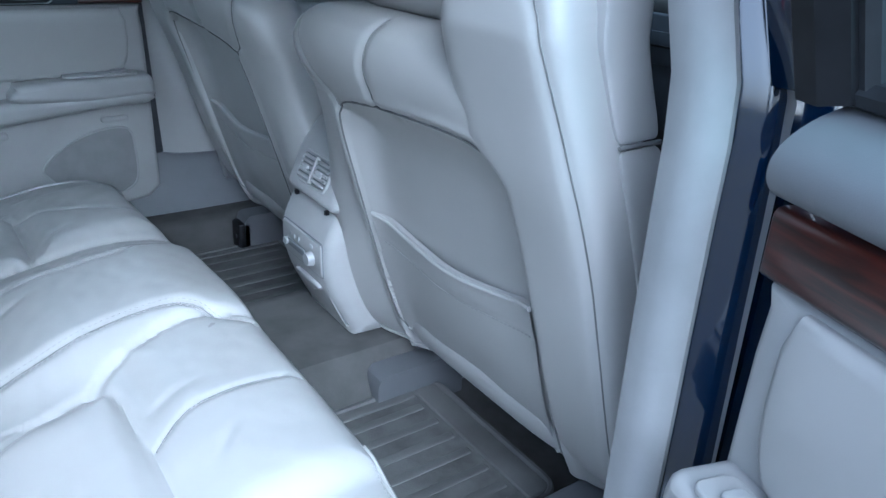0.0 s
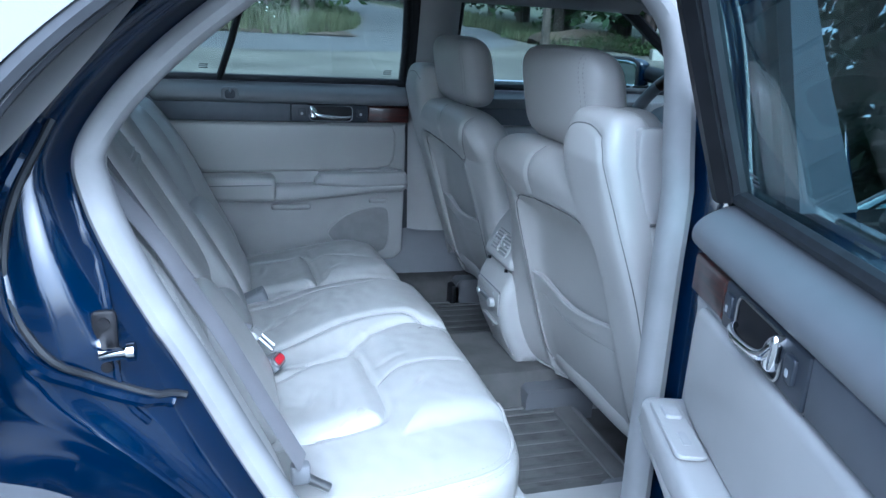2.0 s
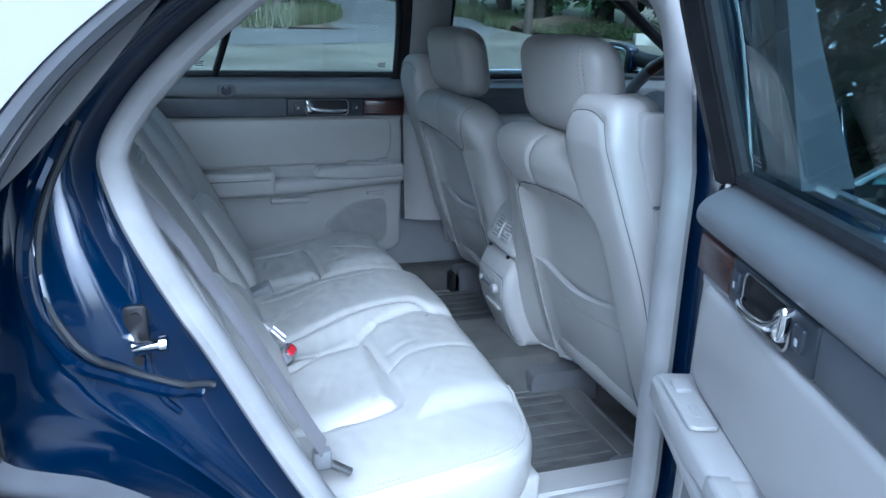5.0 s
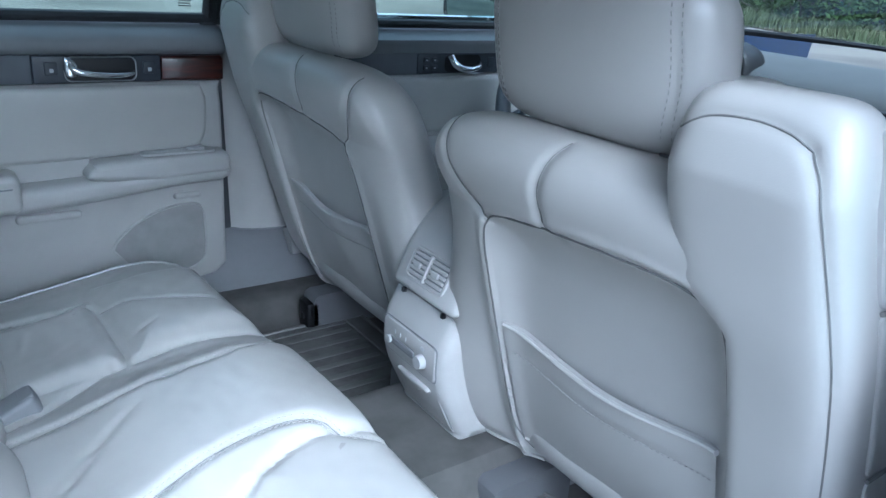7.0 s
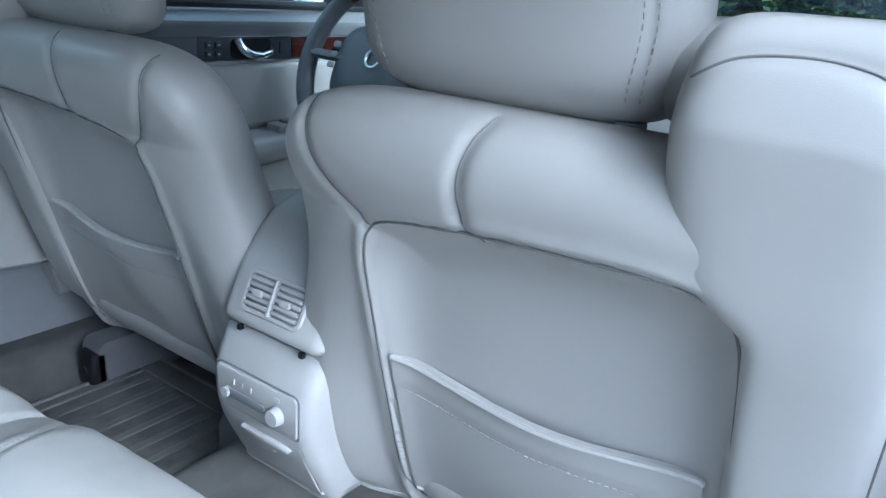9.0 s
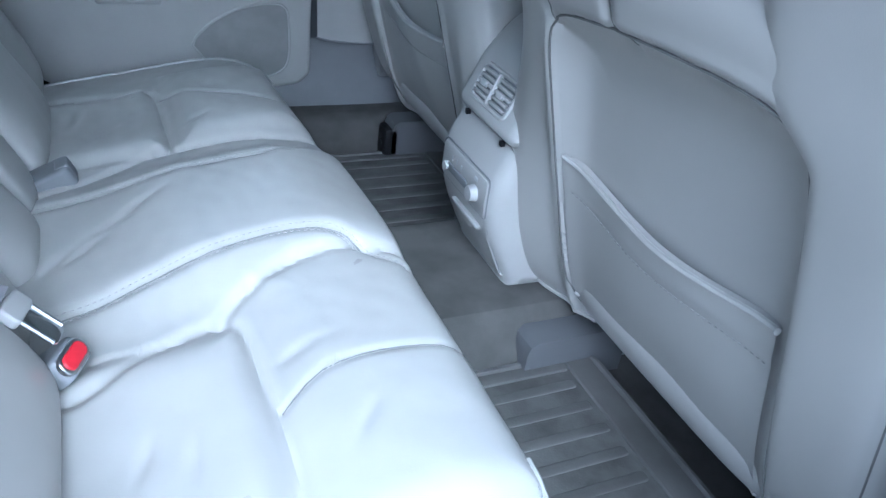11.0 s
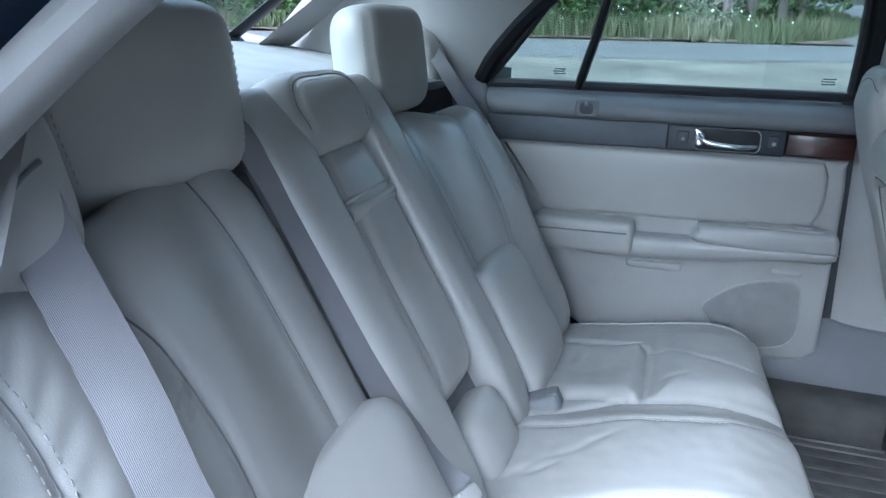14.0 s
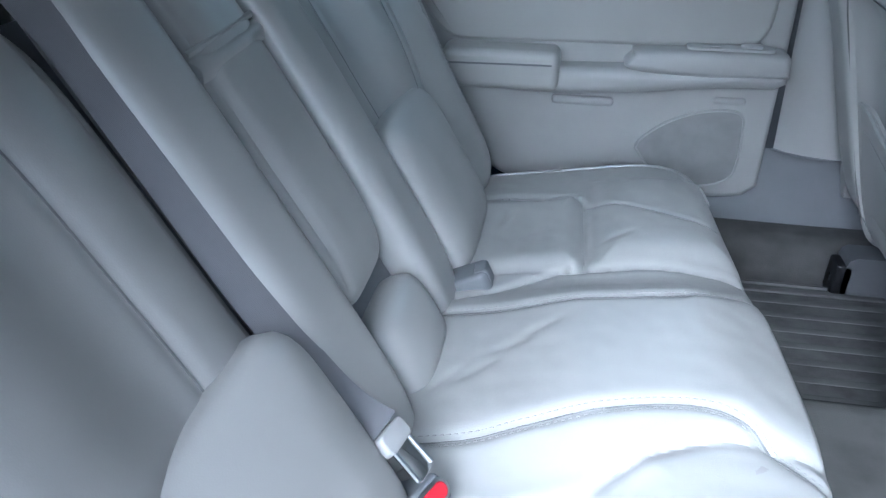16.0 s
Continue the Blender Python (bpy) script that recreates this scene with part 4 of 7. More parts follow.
bench = thing("rear_bench_seat", "light grey leather rear bench with folding centre armrest and headrests", "car seat", at=(-0.40, 0, 0.33))

def cushion_top(x, y):
    f = smooth01((x + 0.26) / 0.14)
    return 0.512 + 0.13 * (x + 0.37) - 0.004 * f

# seams as (y, x): two welts beside the raised middle, two inset pads, folds and seams over the front lobes
c_lines = [curve2(q, 4) for q in (
    [(-0.134, -0.60), (-0.128, -0.50), (-0.118, -0.44), (-0.102, -0.34), (-0.098, -0.265), (-0.112, -0.215), (-0.138, -0.185), (-0.165, -0.15)],
    [(0.092, -0.60), (0.093, -0.48), (0.090, -0.37), (0.090, -0.27), (0.102, -0.21), (0.118, -0.18), (0.138, -0.15)])]
c_lines += [curve2(q, 3) for q in (
    [(-0.270, -0.60), (-0.255, -0.51), (-0.212, -0.45), (-0.194, -0.385), (-0.204, -0.356), (-0.25, -0.346), (-0.36, -0.338), (-0.425, -0.342), (-0.448, -0.365), (-0.456, -0.45), (-0.46, -0.60)],
    [(0.130, -0.60), (0.146, -0.51), (0.188, -0.43), (0.203, -0.385), (0.222, -0.366), (0.31, -0.360), (0.40, -0.362), (0.430, -0.385), (0.448, -0.45), (0.46, -0.60)])]
c_fold = [curve2(q, 3) for q in (
    [(-0.196, -0.372), (-0.170, -0.350), (-0.150, -0.31), (-0.134, -0.26), (-0.130, -0.20), (-0.132, -0.15)],
    [(0.203, -0.385), (0.203, -0.33), (0.205, -0.26), (0.196, -0.20), (0.19, -0.15)])]
c_sewn = [curve2(q, 3) for q in (
    [(-0.330, -0.335), (-0.308, -0.29), (-0.304, -0.23), (-0.308, -0.17), (-0.310, -0.14)],
    [(0.395, -0.355), (0.365, -0.29), (0.330, -0.22), (0.31, -0.17), (0.30, -0.14)])]
INSET = (((0.20, 0.455), -0.343, -1), ((0.195, 0.445), -0.363, 1))
WRINKLES = [(-0.03, -0.50, 0.9), (0.012, -0.46, 1.2), (0.035, -0.43, 1.1), (-0.36, -0.42, 0.2), (-0.34, -0.46, 0.4), (0.36, -0.50, 0.2), (-0.27, -0.30, 1.4), (-0.38, -0.27, 0.7), (0.27, -0.31, 1.2), (-0.04, -0.53, 0.6)]
def c_relief(y, x):
    out = 0.0
    # raised middle, falling away beyond the welts
    m = abs(y + 0.004)
    out += (0.012 + 0.022 * smooth01((x + 0.52) / 0.16)) * (1 - smooth01((m - 0.085) / 0.10)) * (1 - 0.45 * smooth01((x + 0.24) / 0.10))
    for (y0, y1), xf, sg in INSET:
        yy = sg * y
        d = min(yy - y0, y1 - yy, xf - x)
        if d > 0:
            out += 0.014 * (1 - math.exp(-(d / 0.022) ** 2)) - 0.013 * math.exp(-(((yy - 0.335) / 0.10) ** 2 + ((x + 0.47) / 0.08) ** 2))
        y2, y3 = (0.135, 0.50) if sg < 0 else (0.205, 0.50)
        d2 = min(yy - y2, y3 - yy, x - xf - 0.010, -0.125 - x)
        if d2 > 0:
            out += 0.015 * (1 - math.exp(-(d2 / 0.028) ** 2))
    for ln in c_fold:
        d = seg_dist(y, x, ln) if close_to(y, x, ln, 0.04) else 1.0
        if d < 0.04:
            out -= 0.0075 * math.exp(-(d / 0.008) ** 2)
    for ln in c_sewn:
        d = seg_dist(y, x, ln) if close_to(y, x, ln, 0.02) else 1.0
        if d < 0.02:
            out -= 0.0028 * math.exp(-(d / 0.0045) ** 2)
    out += 0.0014 * noise.noise(Vector((y * 14, x * 22, 3.1))) + 0.0009 * noise.noise(Vector((y * 40, x * 40, 1.7)))
    for wy, wx, a in WRINKLES:
        u, v = (y - wy) * math.cos(a) + (x - wx) * math.sin(a), (x - wx) * math.cos(a) - (y - wy) * math.sin(a)
        out -= 0.0028 * math.exp(-((u / 0.028) ** 2 + (v / 0.0065) ** 2))
    return out
cushion = Pillow(RC, -0.385, 0.622, 0.248, 7, 0.06, 0.135, 4.2, 3.2, c_lines, 0.0065, 0.0075, c_relief)
cpl = lambda y, x, w: Vector((x - (0.020 + 0.030 * smooth01((y + 0.10) / 0.55)) * smooth01((x + 0.50) / 0.30), y, cushion_top(x, y) - 0.06 + w))
cu = part("cushion", cushion.geo(cpl, 380, 190), LEATHER_WORN, bench)
seams(cushion, cpl, cu, c_lines[:2], 0.0012)
seams(cushion, cpl, cu, c_sewn, 0.0010, 0.0002)
conto = lambda y, x, off=0.0: cpl(y, x, cushion.w(y, x) + off)
for ln in c_lines[:2]:
    for o in (-0.006, 0.006):
        part("stitching", stitches([conto(y + o, x, 0.0004) for y, x in ln if x < -0.15], (0, 0, 1)), THREAD, cu)
def edge_point(t, r, dz):
    """Round the cushion's visible end, from its rear to its front and along the front edge."""
    u, v = t
    s = (abs(u) ** 7 + abs(v) ** 7) ** (1 / 7)
    y, x = u / s * r, v / s * r
    y, x = RC + y * 0.622, -0.385 + x * 0.248
    return conto(y, x, dz)
for sg in (1, -1):
    run = [(sg, v) for v in lin(-0.9, 1, 16)] + [(sg * u, 1) for u in lin(0.97, 0.72, 8)]
    part("seam_welt", tube([edge_point(q, 0.972, 0.001) for q in run], 0.0028, 6), LEATHER, cu)
    for r in (0.955, 0.984):
        part("stitching", stitches([edge_point(q, r, 0.0005) for q in run], (0, sg, 0.6)), THREAD, cu)

# side backs
for sg in (-1, 1):
    g = lambda pts: curve2([(sg * a, b) for a, b in pts])
    lines = [g([(0.312, 0.55), (0.310, 0.70), (0.312, 0.85), (0.316, 0.925), (0.318, 0.96)]),
             g([(0.480, 0.55), (0.475, 0.70), (0.486, 0.82), (0.496, 0.87), (0.512, 0.902), (0.540, 0.918)]),
             g([(0.222, 0.60), (0.222, 0.75), (0.226, 0.90), (0.235, 0.95)])]
    def b_relief(y, z, sg=sg):
        yy = sg * y
        return 0.010 * math.exp(-((yy - 0.405) / 0.06) ** 2) + 0.007 * math.exp(-((yy - 0.275) / 0.04) ** 2) + 0.0012 * noise.noise(Vector((y * 18, z * 10, 5.0)))
    back = Pillow(sg * 0.385, 0.715, 0.180, 0.238, 7, 0.045, 0.05, 3.2, 3, lines, 0.0035, 0.007, b_relief)
    ky = 0.88 if sg > 0 else 1.0
    kw = 0.028 if sg > 0 else 0.0
    bkp = lambda y, z, w, ky=ky, kw=kw: rb(y * ky, z - 0.034 * smooth01((abs(y) - 0.34) / 0.16) * smooth01((z - 0.78) / 0.15), w - 0.046 - kw + 0.038 * smooth01((abs(y) - 0.34) / 0.16) * smooth01((z - 0.55) / 0.22))
    bk = part("backrest", back.geo(bkp, 90, 100), LEATHER_WORN, bench)
    seams(back, bkp, bk, lines[:2], 0.0014)
    lum = Pillow(sg * 0.340 - (0.006 if sg < 0 else 0), 0.590, 0.134, 0.104, 6.0, 0.042, 0.05, 3.0, relief=lambda y, z: 0.001 * noise.noise(Vector((y * 30, z * 20, 2))))
    part("lumbar_bolster", lum.geo(lambda y, z, w: rb(y * ky - (-0.004 if sg > 0 else 0), z, w - 0.002 - 0.6 * kw), 44, 40), LEATHER, bench)
    wl = [g([(0.668, 0.905), (0.645, 0.900), (0.626, 0.880), (0.618, 0.845), (0.620, 0.79), (0.628, 0.70), (0.634, 0.56)])]
    def w_relief(y, z, sg=sg):
        yy = sg * y
        fold = 0.0
        for q, dz, sl in ((0.600, 0.865, 0.9), (0.598, 0.842, 0.7), (0.602, 0.815, 0.55), (0.604, 0.792, 0.4), (0.600, 0.760, 0.3), (0.645, 0.85, -0.6), (0.650, 0.80, -0.5)):
            fold -= 0.0026 * math.exp(-(((yy - q) / 0.016) ** 2 + ((z - dz + sl * (yy - q)) / 0.0055) ** 2))
        return 0.020 * smooth01((yy - 0.50) / 0.10) + fold
    wing = Pillow(sg * 0.582, 0.700, 0.104, 0.228, 5, 0.05, 0.05, 2.8, 3, wl, 0.003, 0.006, w_relief)
    wpl = lambda y, z, w, ky=ky, kw=kw: rb(y * ky, z, w - 0.030 - kw + 0.012 * smooth01((z - 0.60) / 0.2))
    wg = part("side_wing", wing.geo(wpl, 70, 90), LEATHER_WORN, bench)
    seams(wing, wpl, wg)
    for o in (-0.007, 0.007):
        part("stitching", stitches([wpl(y + o * sg, z, wing.w(y + o * sg, z) + 0.0005) for y, z in wl[0][6:]], (0.8, 0, 0.5)), THREAD, wg)
    # headrest
    st = [[(sg * a, b) for a, b in ((o, 0.93), (o + 0.010, 0.99), (o + 0.011, 1.05), (o, 1.11))] for o in (0.430,)]
    st = [curve2([(a + (-0.004 if sg > 0 else -0.022), b) for a, b in st[0]]), curve2([((0.636 if sg > 0 else -0.664) - (a + (-0.004 if sg > 0 else -0.022)), b) for a, b in st[0]])]
    head = Pillow(0.318 if sg > 0 else -0.332, 1.006 - (0.008 if sg < 0 else 0), 0.133 if sg > 0 else 0.143, 0.090, 6.0, 0.060, 0.060, 3.0, 2.4, st, 0.002, 0.005)
    hpl = lambda y, z, w, f=(0.022 if sg < 0 else 0): Vector((-0.872 + f + 0.9 * w - 0.12 * (z - 1.02), y, z + 0.18 * w))
    hd = part("headrest", head.geo(hpl, 64, 60), LEATHER, bench)
    for ln in st:
        for o in (-0.007, 0.007):
            part("stitching", stitches([hpl(y + o, z, head.w(y + o, z) + 0.0004) for y, z in ln if 0.94 < z < 1.10], (1, 0, 0.3)), THREAD, hd)

# centre: rolls, armrest, strap, lower pad and the raised middle headrest
for sg in (-1, 1):
    roll = Pillow(sg * 0.135 + 0.002, 0.745, 0.050, 0.262, 6, 0.036, 0.05, 3.8)
    part("centre_roll", roll.geo(lambda y, z, w: rb(y, z, w - 0.032), 26, 50), LEATHER, bench)
arm = Pillow(0.008, 0.770, 0.076, 0.170, 6, 0.041, 0.04, 3.6, relief=lambda y, z: 0.0012 * noise.noise(Vector((y * 30, z * 12, 0.4))),
             lines=[curve2([(-0.048, 0.62), (-0.052, 0.76), (-0.048, 0.92)])], groove=0.003, width=0.004)
apl = lambda y, z, w: rb(y, z, w - 0.047)
part("centre_armrest", arm.geo(apl, 36, 50), LEATHER_WORN, bench, "folded up leather centre armrest")
part("pull_strap", grid(lambda u, v: apl(-0.066 + 0.150 * u, 0.836 + 0.020 * v + 0.004 * u, 0.030 + 0.007 * math.sin(math.pi * u) ** 0.5 + 0.006 * math.sin(math.pi * v)), lin(0, 1, 24), lin(0, 1, 8)), LEATHER, bench, "leather pull strap")
part("pull_strap", grid(lambda u, v: apl(-0.066 + 0.150 * u, 0.858 + 0.006 * v + 0.004 * u, 0.032 + 0.006 * math.sin(math.pi * u) ** 0.5 + 0.003 * math.sin(math.pi * v)), lin(0, 1, 24), lin(0, 1, 5)), LEATHER, bench)
pad = Pillow(0.008, 0.530, 0.078, 0.050, 4, 0.040, 0.04, 2.6)
part("lower_pad", pad.geo(lambda y, z, w: rb(y, z, w - 0.034), 30, 24), LEATHER, bench)
hl = [curve2([(sg * 0.082 - 0.005, 0.945), (sg * 0.088 - 0.005, 0.970), (sg * 0.078 - 0.005, 0.992), (sg * 0.050 - 0.005, 1.002), (-0.005, 1.003)]) for sg in (1, -1)]
hump = Pillow(-0.005, 0.968, 0.130, 0.050, 3.4, 0.046, 0.085, 2.2, 2.2, hl, 0.003, 0.006)
hupl = lambda y, z, w: rb(y, z, w - 0.030)
hm = part("middle_headrest", hump.geo(hupl, 50, 40), LEATHER, bench, "low raised leather middle head pad")
seams(hump, hupl, hm, None, 0.0014)
for ln in hl:
    for o in (0.006, -0.006):
        part("stitching", stitches([hupl(y, z + o, hump.w(y, z + o) + 0.0005) for y, z in ln], (0.8, 0, 0.5)), THREAD, hm)
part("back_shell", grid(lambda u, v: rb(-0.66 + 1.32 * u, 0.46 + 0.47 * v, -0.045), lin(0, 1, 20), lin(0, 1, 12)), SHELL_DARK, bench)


# ---- rear belts ----
def belt(name, pts, half, label, nrm, parent_label=""):
    ob = thing(name, label, "seat belt", "rear seat belts", at=tuple(pts[-1]))
    line = catmull(pts, 10)
    n = Vector(nrm).normalized()
    total = len(line)
    def fn(u, v):
        i = int(round(u))
        t = (line[min(i + 1, total - 1)] - line[max(i - 1, 0)]).normalized()
        sd = t.cross(n).normalized()
        return line[i] + sd * (half * v) + n * (0.0012 * (1 - v * v))
    front = grid(fn, range(total), lin(-1, 1, 5))
    rear = grid(lambda u, v: fn(u, v) - n * 0.0014, range(total), lin(-1, 1, 5))
    geo = join(front, rear)
    part("webbing", (geo[0], geo[1], lambda co: ((co - line[0]).dot(((line[-1] - line[0]).normalized()).cross(n)), (co - line[0]).length * 2.2)), WEBBING, ob)
    return ob


def tongue(ob, at, d, label="steel belt tongue"):
    d = Vector(d).normalized()
    side = d.cross(Vector((0.6, 0, 0.8))).normalized()
    nn = side.cross(d)
    pl = lambda u, v, w: Vector(at) + side * u + d * v + nn * w
    part("tongue", plate(rounded(-0.021, 0.021, 0.004, 0.024, 0.006), -0.004, 0.005, 0.003, pl), SHELL, ob, "grey plastic tongue body")
    part("tongue_plate", plate(rounded(-0.015, 0.015, 0.018, 0.058, 0.006), -0.001, 0.0015, 0.0008, pl), CHROME, ob, label)
    for u in (-0.0145, 0.0145):
        part("tongue_edge", tube([pl(u, v, 0.002) for v in (0.018, 0.036, 0.054)], 0.0022, 6), STEEL, ob)


b1 = belt("seat_belt", [(-0.790, -0.548, 0.985), (-0.768, -0.546, 0.980), (-0.750, -0.543, 0.968), (-0.731, -0.544, 0.926), (-0.672, -0.558, 0.85), (-0.638, -0.565, 0.79), (-0.598, -0.568, 0.72), (-0.545, -0.585, 0.62), (-0.505, -0.598, 0.548)], 0.0225, "grey woven belt hanging down the outer seat edge", (0.80, -0.22, 0.55))
part("anchor", box(-0.522, -0.496, -0.610, -0.590, 0.520, 0.548, 0.006), SHELL_DARK, b1, "worn grey belt anchor")
part("anchor_bolt", tube([(-0.50, -0.60, 0.525), (-0.47, -0.60, 0.505)], 0.007, 10), STEEL, b1)
b2 = belt("seat_belt", [(-0.93, -0.235, 0.950), (-0.87, -0.222, 0.962), (-0.822, -0.198, 0.955), (-0.792, -0.190, 0.915), (-0.768, -0.188, 0.873), (-0.726, -0.190, 0.800), (-0.662, -0.194, 0.690), (-0.600, -0.194, 0.600), (-0.556, -0.204, 0.578)], 0.0215, "grey woven middle belt buckled beside the armrest", (0.82, -0.22, 0.53))
tongue(b2, (-0.556, -0.206, 0.582), (0.45, -0.16, -0.42))
b3 = belt("seat_belt", [(-0.93, 0.625, 1.04), (-0.880, 0.600, 1.02), (-0.815, 0.560, 0.955), (-0.740, 0.535, 0.86), (-0.645, 0.520, 0.68), (-0.59, 0.510, 0.56), (-0.575, 0.505, 0.535)], 0.022, "grey woven belt down the far seat edge", (0.75, -0.45, 0.4))
tongue(b3, (-0.590, 0.512, 0.570), (0.2, 0.0, -0.6))


def buckle(at, d, red, label):
    ob = thing("belt_buckle", label, "belt buckle", "rear buckles", at=at)
    d = Vector(d).normalized()
    side = d.cross(Vector((0, 0, 1))).normalized()
    nn = side.cross(d)
    a = Vector(at)
    pl = lambda u, v, w: a + side * u + d * v + nn * w
    end = lambda u, w, v: pl(u, v, w)
    part("housing", plate(rounded(-0.022, 0.022, -0.010, 0.058, 0.010), -0.014, 0.012, 0.006, pl), SHELL_DARK, ob)
    if red:
        part("button_rim", plate(rounded(-0.020, 0.020, -0.0125, 0.0085, 0.009), 0.052, 0.0600, 0.002, end), STEEL, ob, "worn silver rim")
        part("button", plate(rounded(-0.0165, 0.0165, -0.0095, 0.0055, 0.007), 0.055, 0.0622, 0.002, end), RED, ob, "red release button")
    else:
        part("button", plate(rounded(-0.015, 0.015, 0.040, 0.059, 0.005), -0.008, 0.013, 0.003, pl), SHELL_DARK, ob)
    return ob


buckle((-0.548, -0.212, 0.490), (0.42, -0.18, 0.42), True, "grey belt buckle with a red button between the seats")
buckle((-0.560, 0.175, 0.485), (0.50, 0.02, 0.22), False, "grey belt buckle lying on the rear cushion")


# ---- doors ----
def rear_door(name, label, e, n, o, k, open_door):
    """Panel frame: u runs back from the front edge (scaled by k), z is height, w points into the cabin."""
    e, n, o = Vector(e), Vector(n), Vector(o)
    d = thing(name, label, "car door", "doors", at=(o.x, o.y, 0.40))
    P = lambda u, z, w: o + e * (u * k) + n * (w - 0.01 + (-0.35 * 0 if z < 0.93 else 0.0)) + Vector((0, 0, z))
    L = lambda u, z, w: o + e * (u * k) + n * (w - 0.04 + 0.35 * max(0, z - 0.93)) + Vector((0, 0, z))
    def pl(name, pts, w0, w1, bev, material, parent=d, label=""):
        return part(name, plate(pts, w0, w1, bev, P), material, parent, label)
    rear = lambda z: 0.735 - 0.455 * (0.945 - z) if z > 0.5 else 0.5325 + 0.30 * (z - 0.5)
    # structure
    body = [(0.004, 0.40), (0.004, 0.922), (0.745, 0.922), (0.655, 0.73), (0.56, 0.50), (0.50, 0.42), (0.44, 0.385), (0.05, 0.375)]
    shell = part("shell", plate(curve2(body + body[:1], 1), -0.115, -0.035, 0.012, P), PAINT, d, "navy painted door shell")
    lower = curve2([(0.0, 0.43), (0.0, 0.55), (0.0, 0.68), (0.004, 0.815), (0.03, 0.830), (0.30, 0.8315), (0.60, 0.8315), (0.698, 0.829), (0.690, 0.80), (0.645, 0.69), (0.585, 0.555), (0.525, 0.45), (0.46, 0.412), (0.30, 0.40), (0.10, 0.40), (0.025, 0.408)], 3)
    pl("lower_panel", lower, -0.04, 0.012, 0.010, SHELL, label="light grey moulded door lining")
    # padded insert
    inset = curve2([(0.034, 0.80), (0.034, 0.75), (0.044, 0.712), (0.075, 0.695), (0.20, 0.690), (0.40, 0.687), (0.56, 0.686), (0.595, 0.694), (0.625, 0.72), (0.66, 0.775), (0.682, 0.818), (0.672, 0.826), (0.50, 0.8275), (0.25, 0.8270), (0.045, 0.8255)], 4)
    pl("insert_pad", inset, 0.0, 0.022, 0.010, LEATHER, label="padded grey leather door insert")
    # belt roll and strip
    roll_prof = catmull([(w, z, 0) for z, w in ((0.882, 0.010), (0.887, 0.020), (0.897, 0.0262), (0.910, 0.025), (0.922, 0.015), (0.932, -0.002), (0.938, -0.020), (0.9415, -0.038))], 3)
    def rollf(u, a):
        p = roll_prof[int(round(a * (len(roll_prof) - 1)))]
        uu = -0.006 + (0.742 - 0.30 * (0.945 - p.y)) * u
        f = 1 - 0.16 * max(0.0, (u - 0.965) / 0.035) ** 2.2
        return P(uu, 0.884 + (p.y - 0.884) * (0.35 + 0.65 * f), -0.037 + (p.x + 0.037) * f)
    part("belt_roll", join(grid(rollf, lin(0, 0.95, 30) + lin(0.96, 1, 8), lin(0, 1, len(roll_prof))), grid(lambda a, w: rollf(1.0, a) + e * (0.002) - n * (0.05 * w), lin(0, 1, len(roll_prof)), lin(0, 1, 3))), SHELL_DARK, d, "grey padded window sill roll")
    pl("strip", curve2([(0.342, 0.832), (0.342, 0.884), (0.342, 0.8845), (0.724, 0.8845), (0.726, 0.884), (0.702, 0.832), (0.700, 0.8315), (0.345, 0.8315)], 1), 0.0, 0.017, 0.005, STRIP, label="slate grey door strip")
    pl("wood_inlay", curve2([(-0.004, 0.835), (-0.004, 0.874), (0.0, 0.8795), (0.118, 0.8800), (0.120, 0.834), (0.0, 0.8325)], 1), 0.0, 0.019, 0.006, WOOD, label="glossy dark red wood inlay")
    bez = pl("handle_bezel", rounded(0.120, 0.342, 0.8325, 0.8825, 0.004, 2), 0.0, 0.0185, 0.003, BEZEL, label="charcoal handle bezel")
    # pull handle in its cup
    part("cup", plate(rounded(0.168, 0.288, 0.838, 0.878, 0.012), 0.0186, 0.0190, 0.0003, P), BLACK, bez)
    hp = [P(u, z, w) for u, z, w in ((0.286, 0.875, 0.022), (0.281, 0.864, 0.027), (0.268, 0.855, 0.031), (0.240, 0.850, 0.032), (0.205, 0.848, 0.032), (0.182, 0.849, 0.028), (0.172, 0.850, 0.022))]
    part("door_handle", tube(catmull(hp, 6), lambda t: 0.0062 - 0.0022 * t, 10), CHROME, bez, "chrome inner door handle")
    part("handle_root", plate(curve2([(0.272, 0.846), (0.268, 0.866), (0.281, 0.879), (0.291, 0.878), (0.290, 0.850), (0.28, 0.844)], 3), 0.018, 0.030, 0.005, P), CHROME, bez, "chrome handle root")
    part("handle_ring", tube([P(u, z, 0.020) for u, z in rounded(0.166, 0.290, 0.836, 0.880, 0.012)], 0.0014, 6, True), STEEL, bez)
    for u0 in (0.312, 0.142):
        part("switch", plate(rounded(u0 - 0.011, u0 + 0.011, 0.848, 0.872, 0.003, 2), 0.018, 0.0225, 0.0018, P), BEZEL, bez)
        part("switch_icon", plate(rounded(u0 - 0.004, u0 + 0.003, 0.853, 0.860, 0.001, 1), 0.0224, 0.0229, 0.0002, P), LEGEND, bez, "pale printed symbol")
    # armrest: shelf with pull cup, band, pad
    band = curve2([(0.0, 0.640), (0.01, 0.664), (0.10, 0.662), (0.30, 0.655), (0.45, 0.650), (0.585, 0.640), (0.592, 0.625), (0.58, 0.612), (0.45, 0.603), (0.30, 0.608), (0.10, 0.628), (0.02, 0.630)], 4)
    arm = pl("armrest", band, 0.0, 0.058, 0.016, SHELL, label="light grey moulded door armrest")
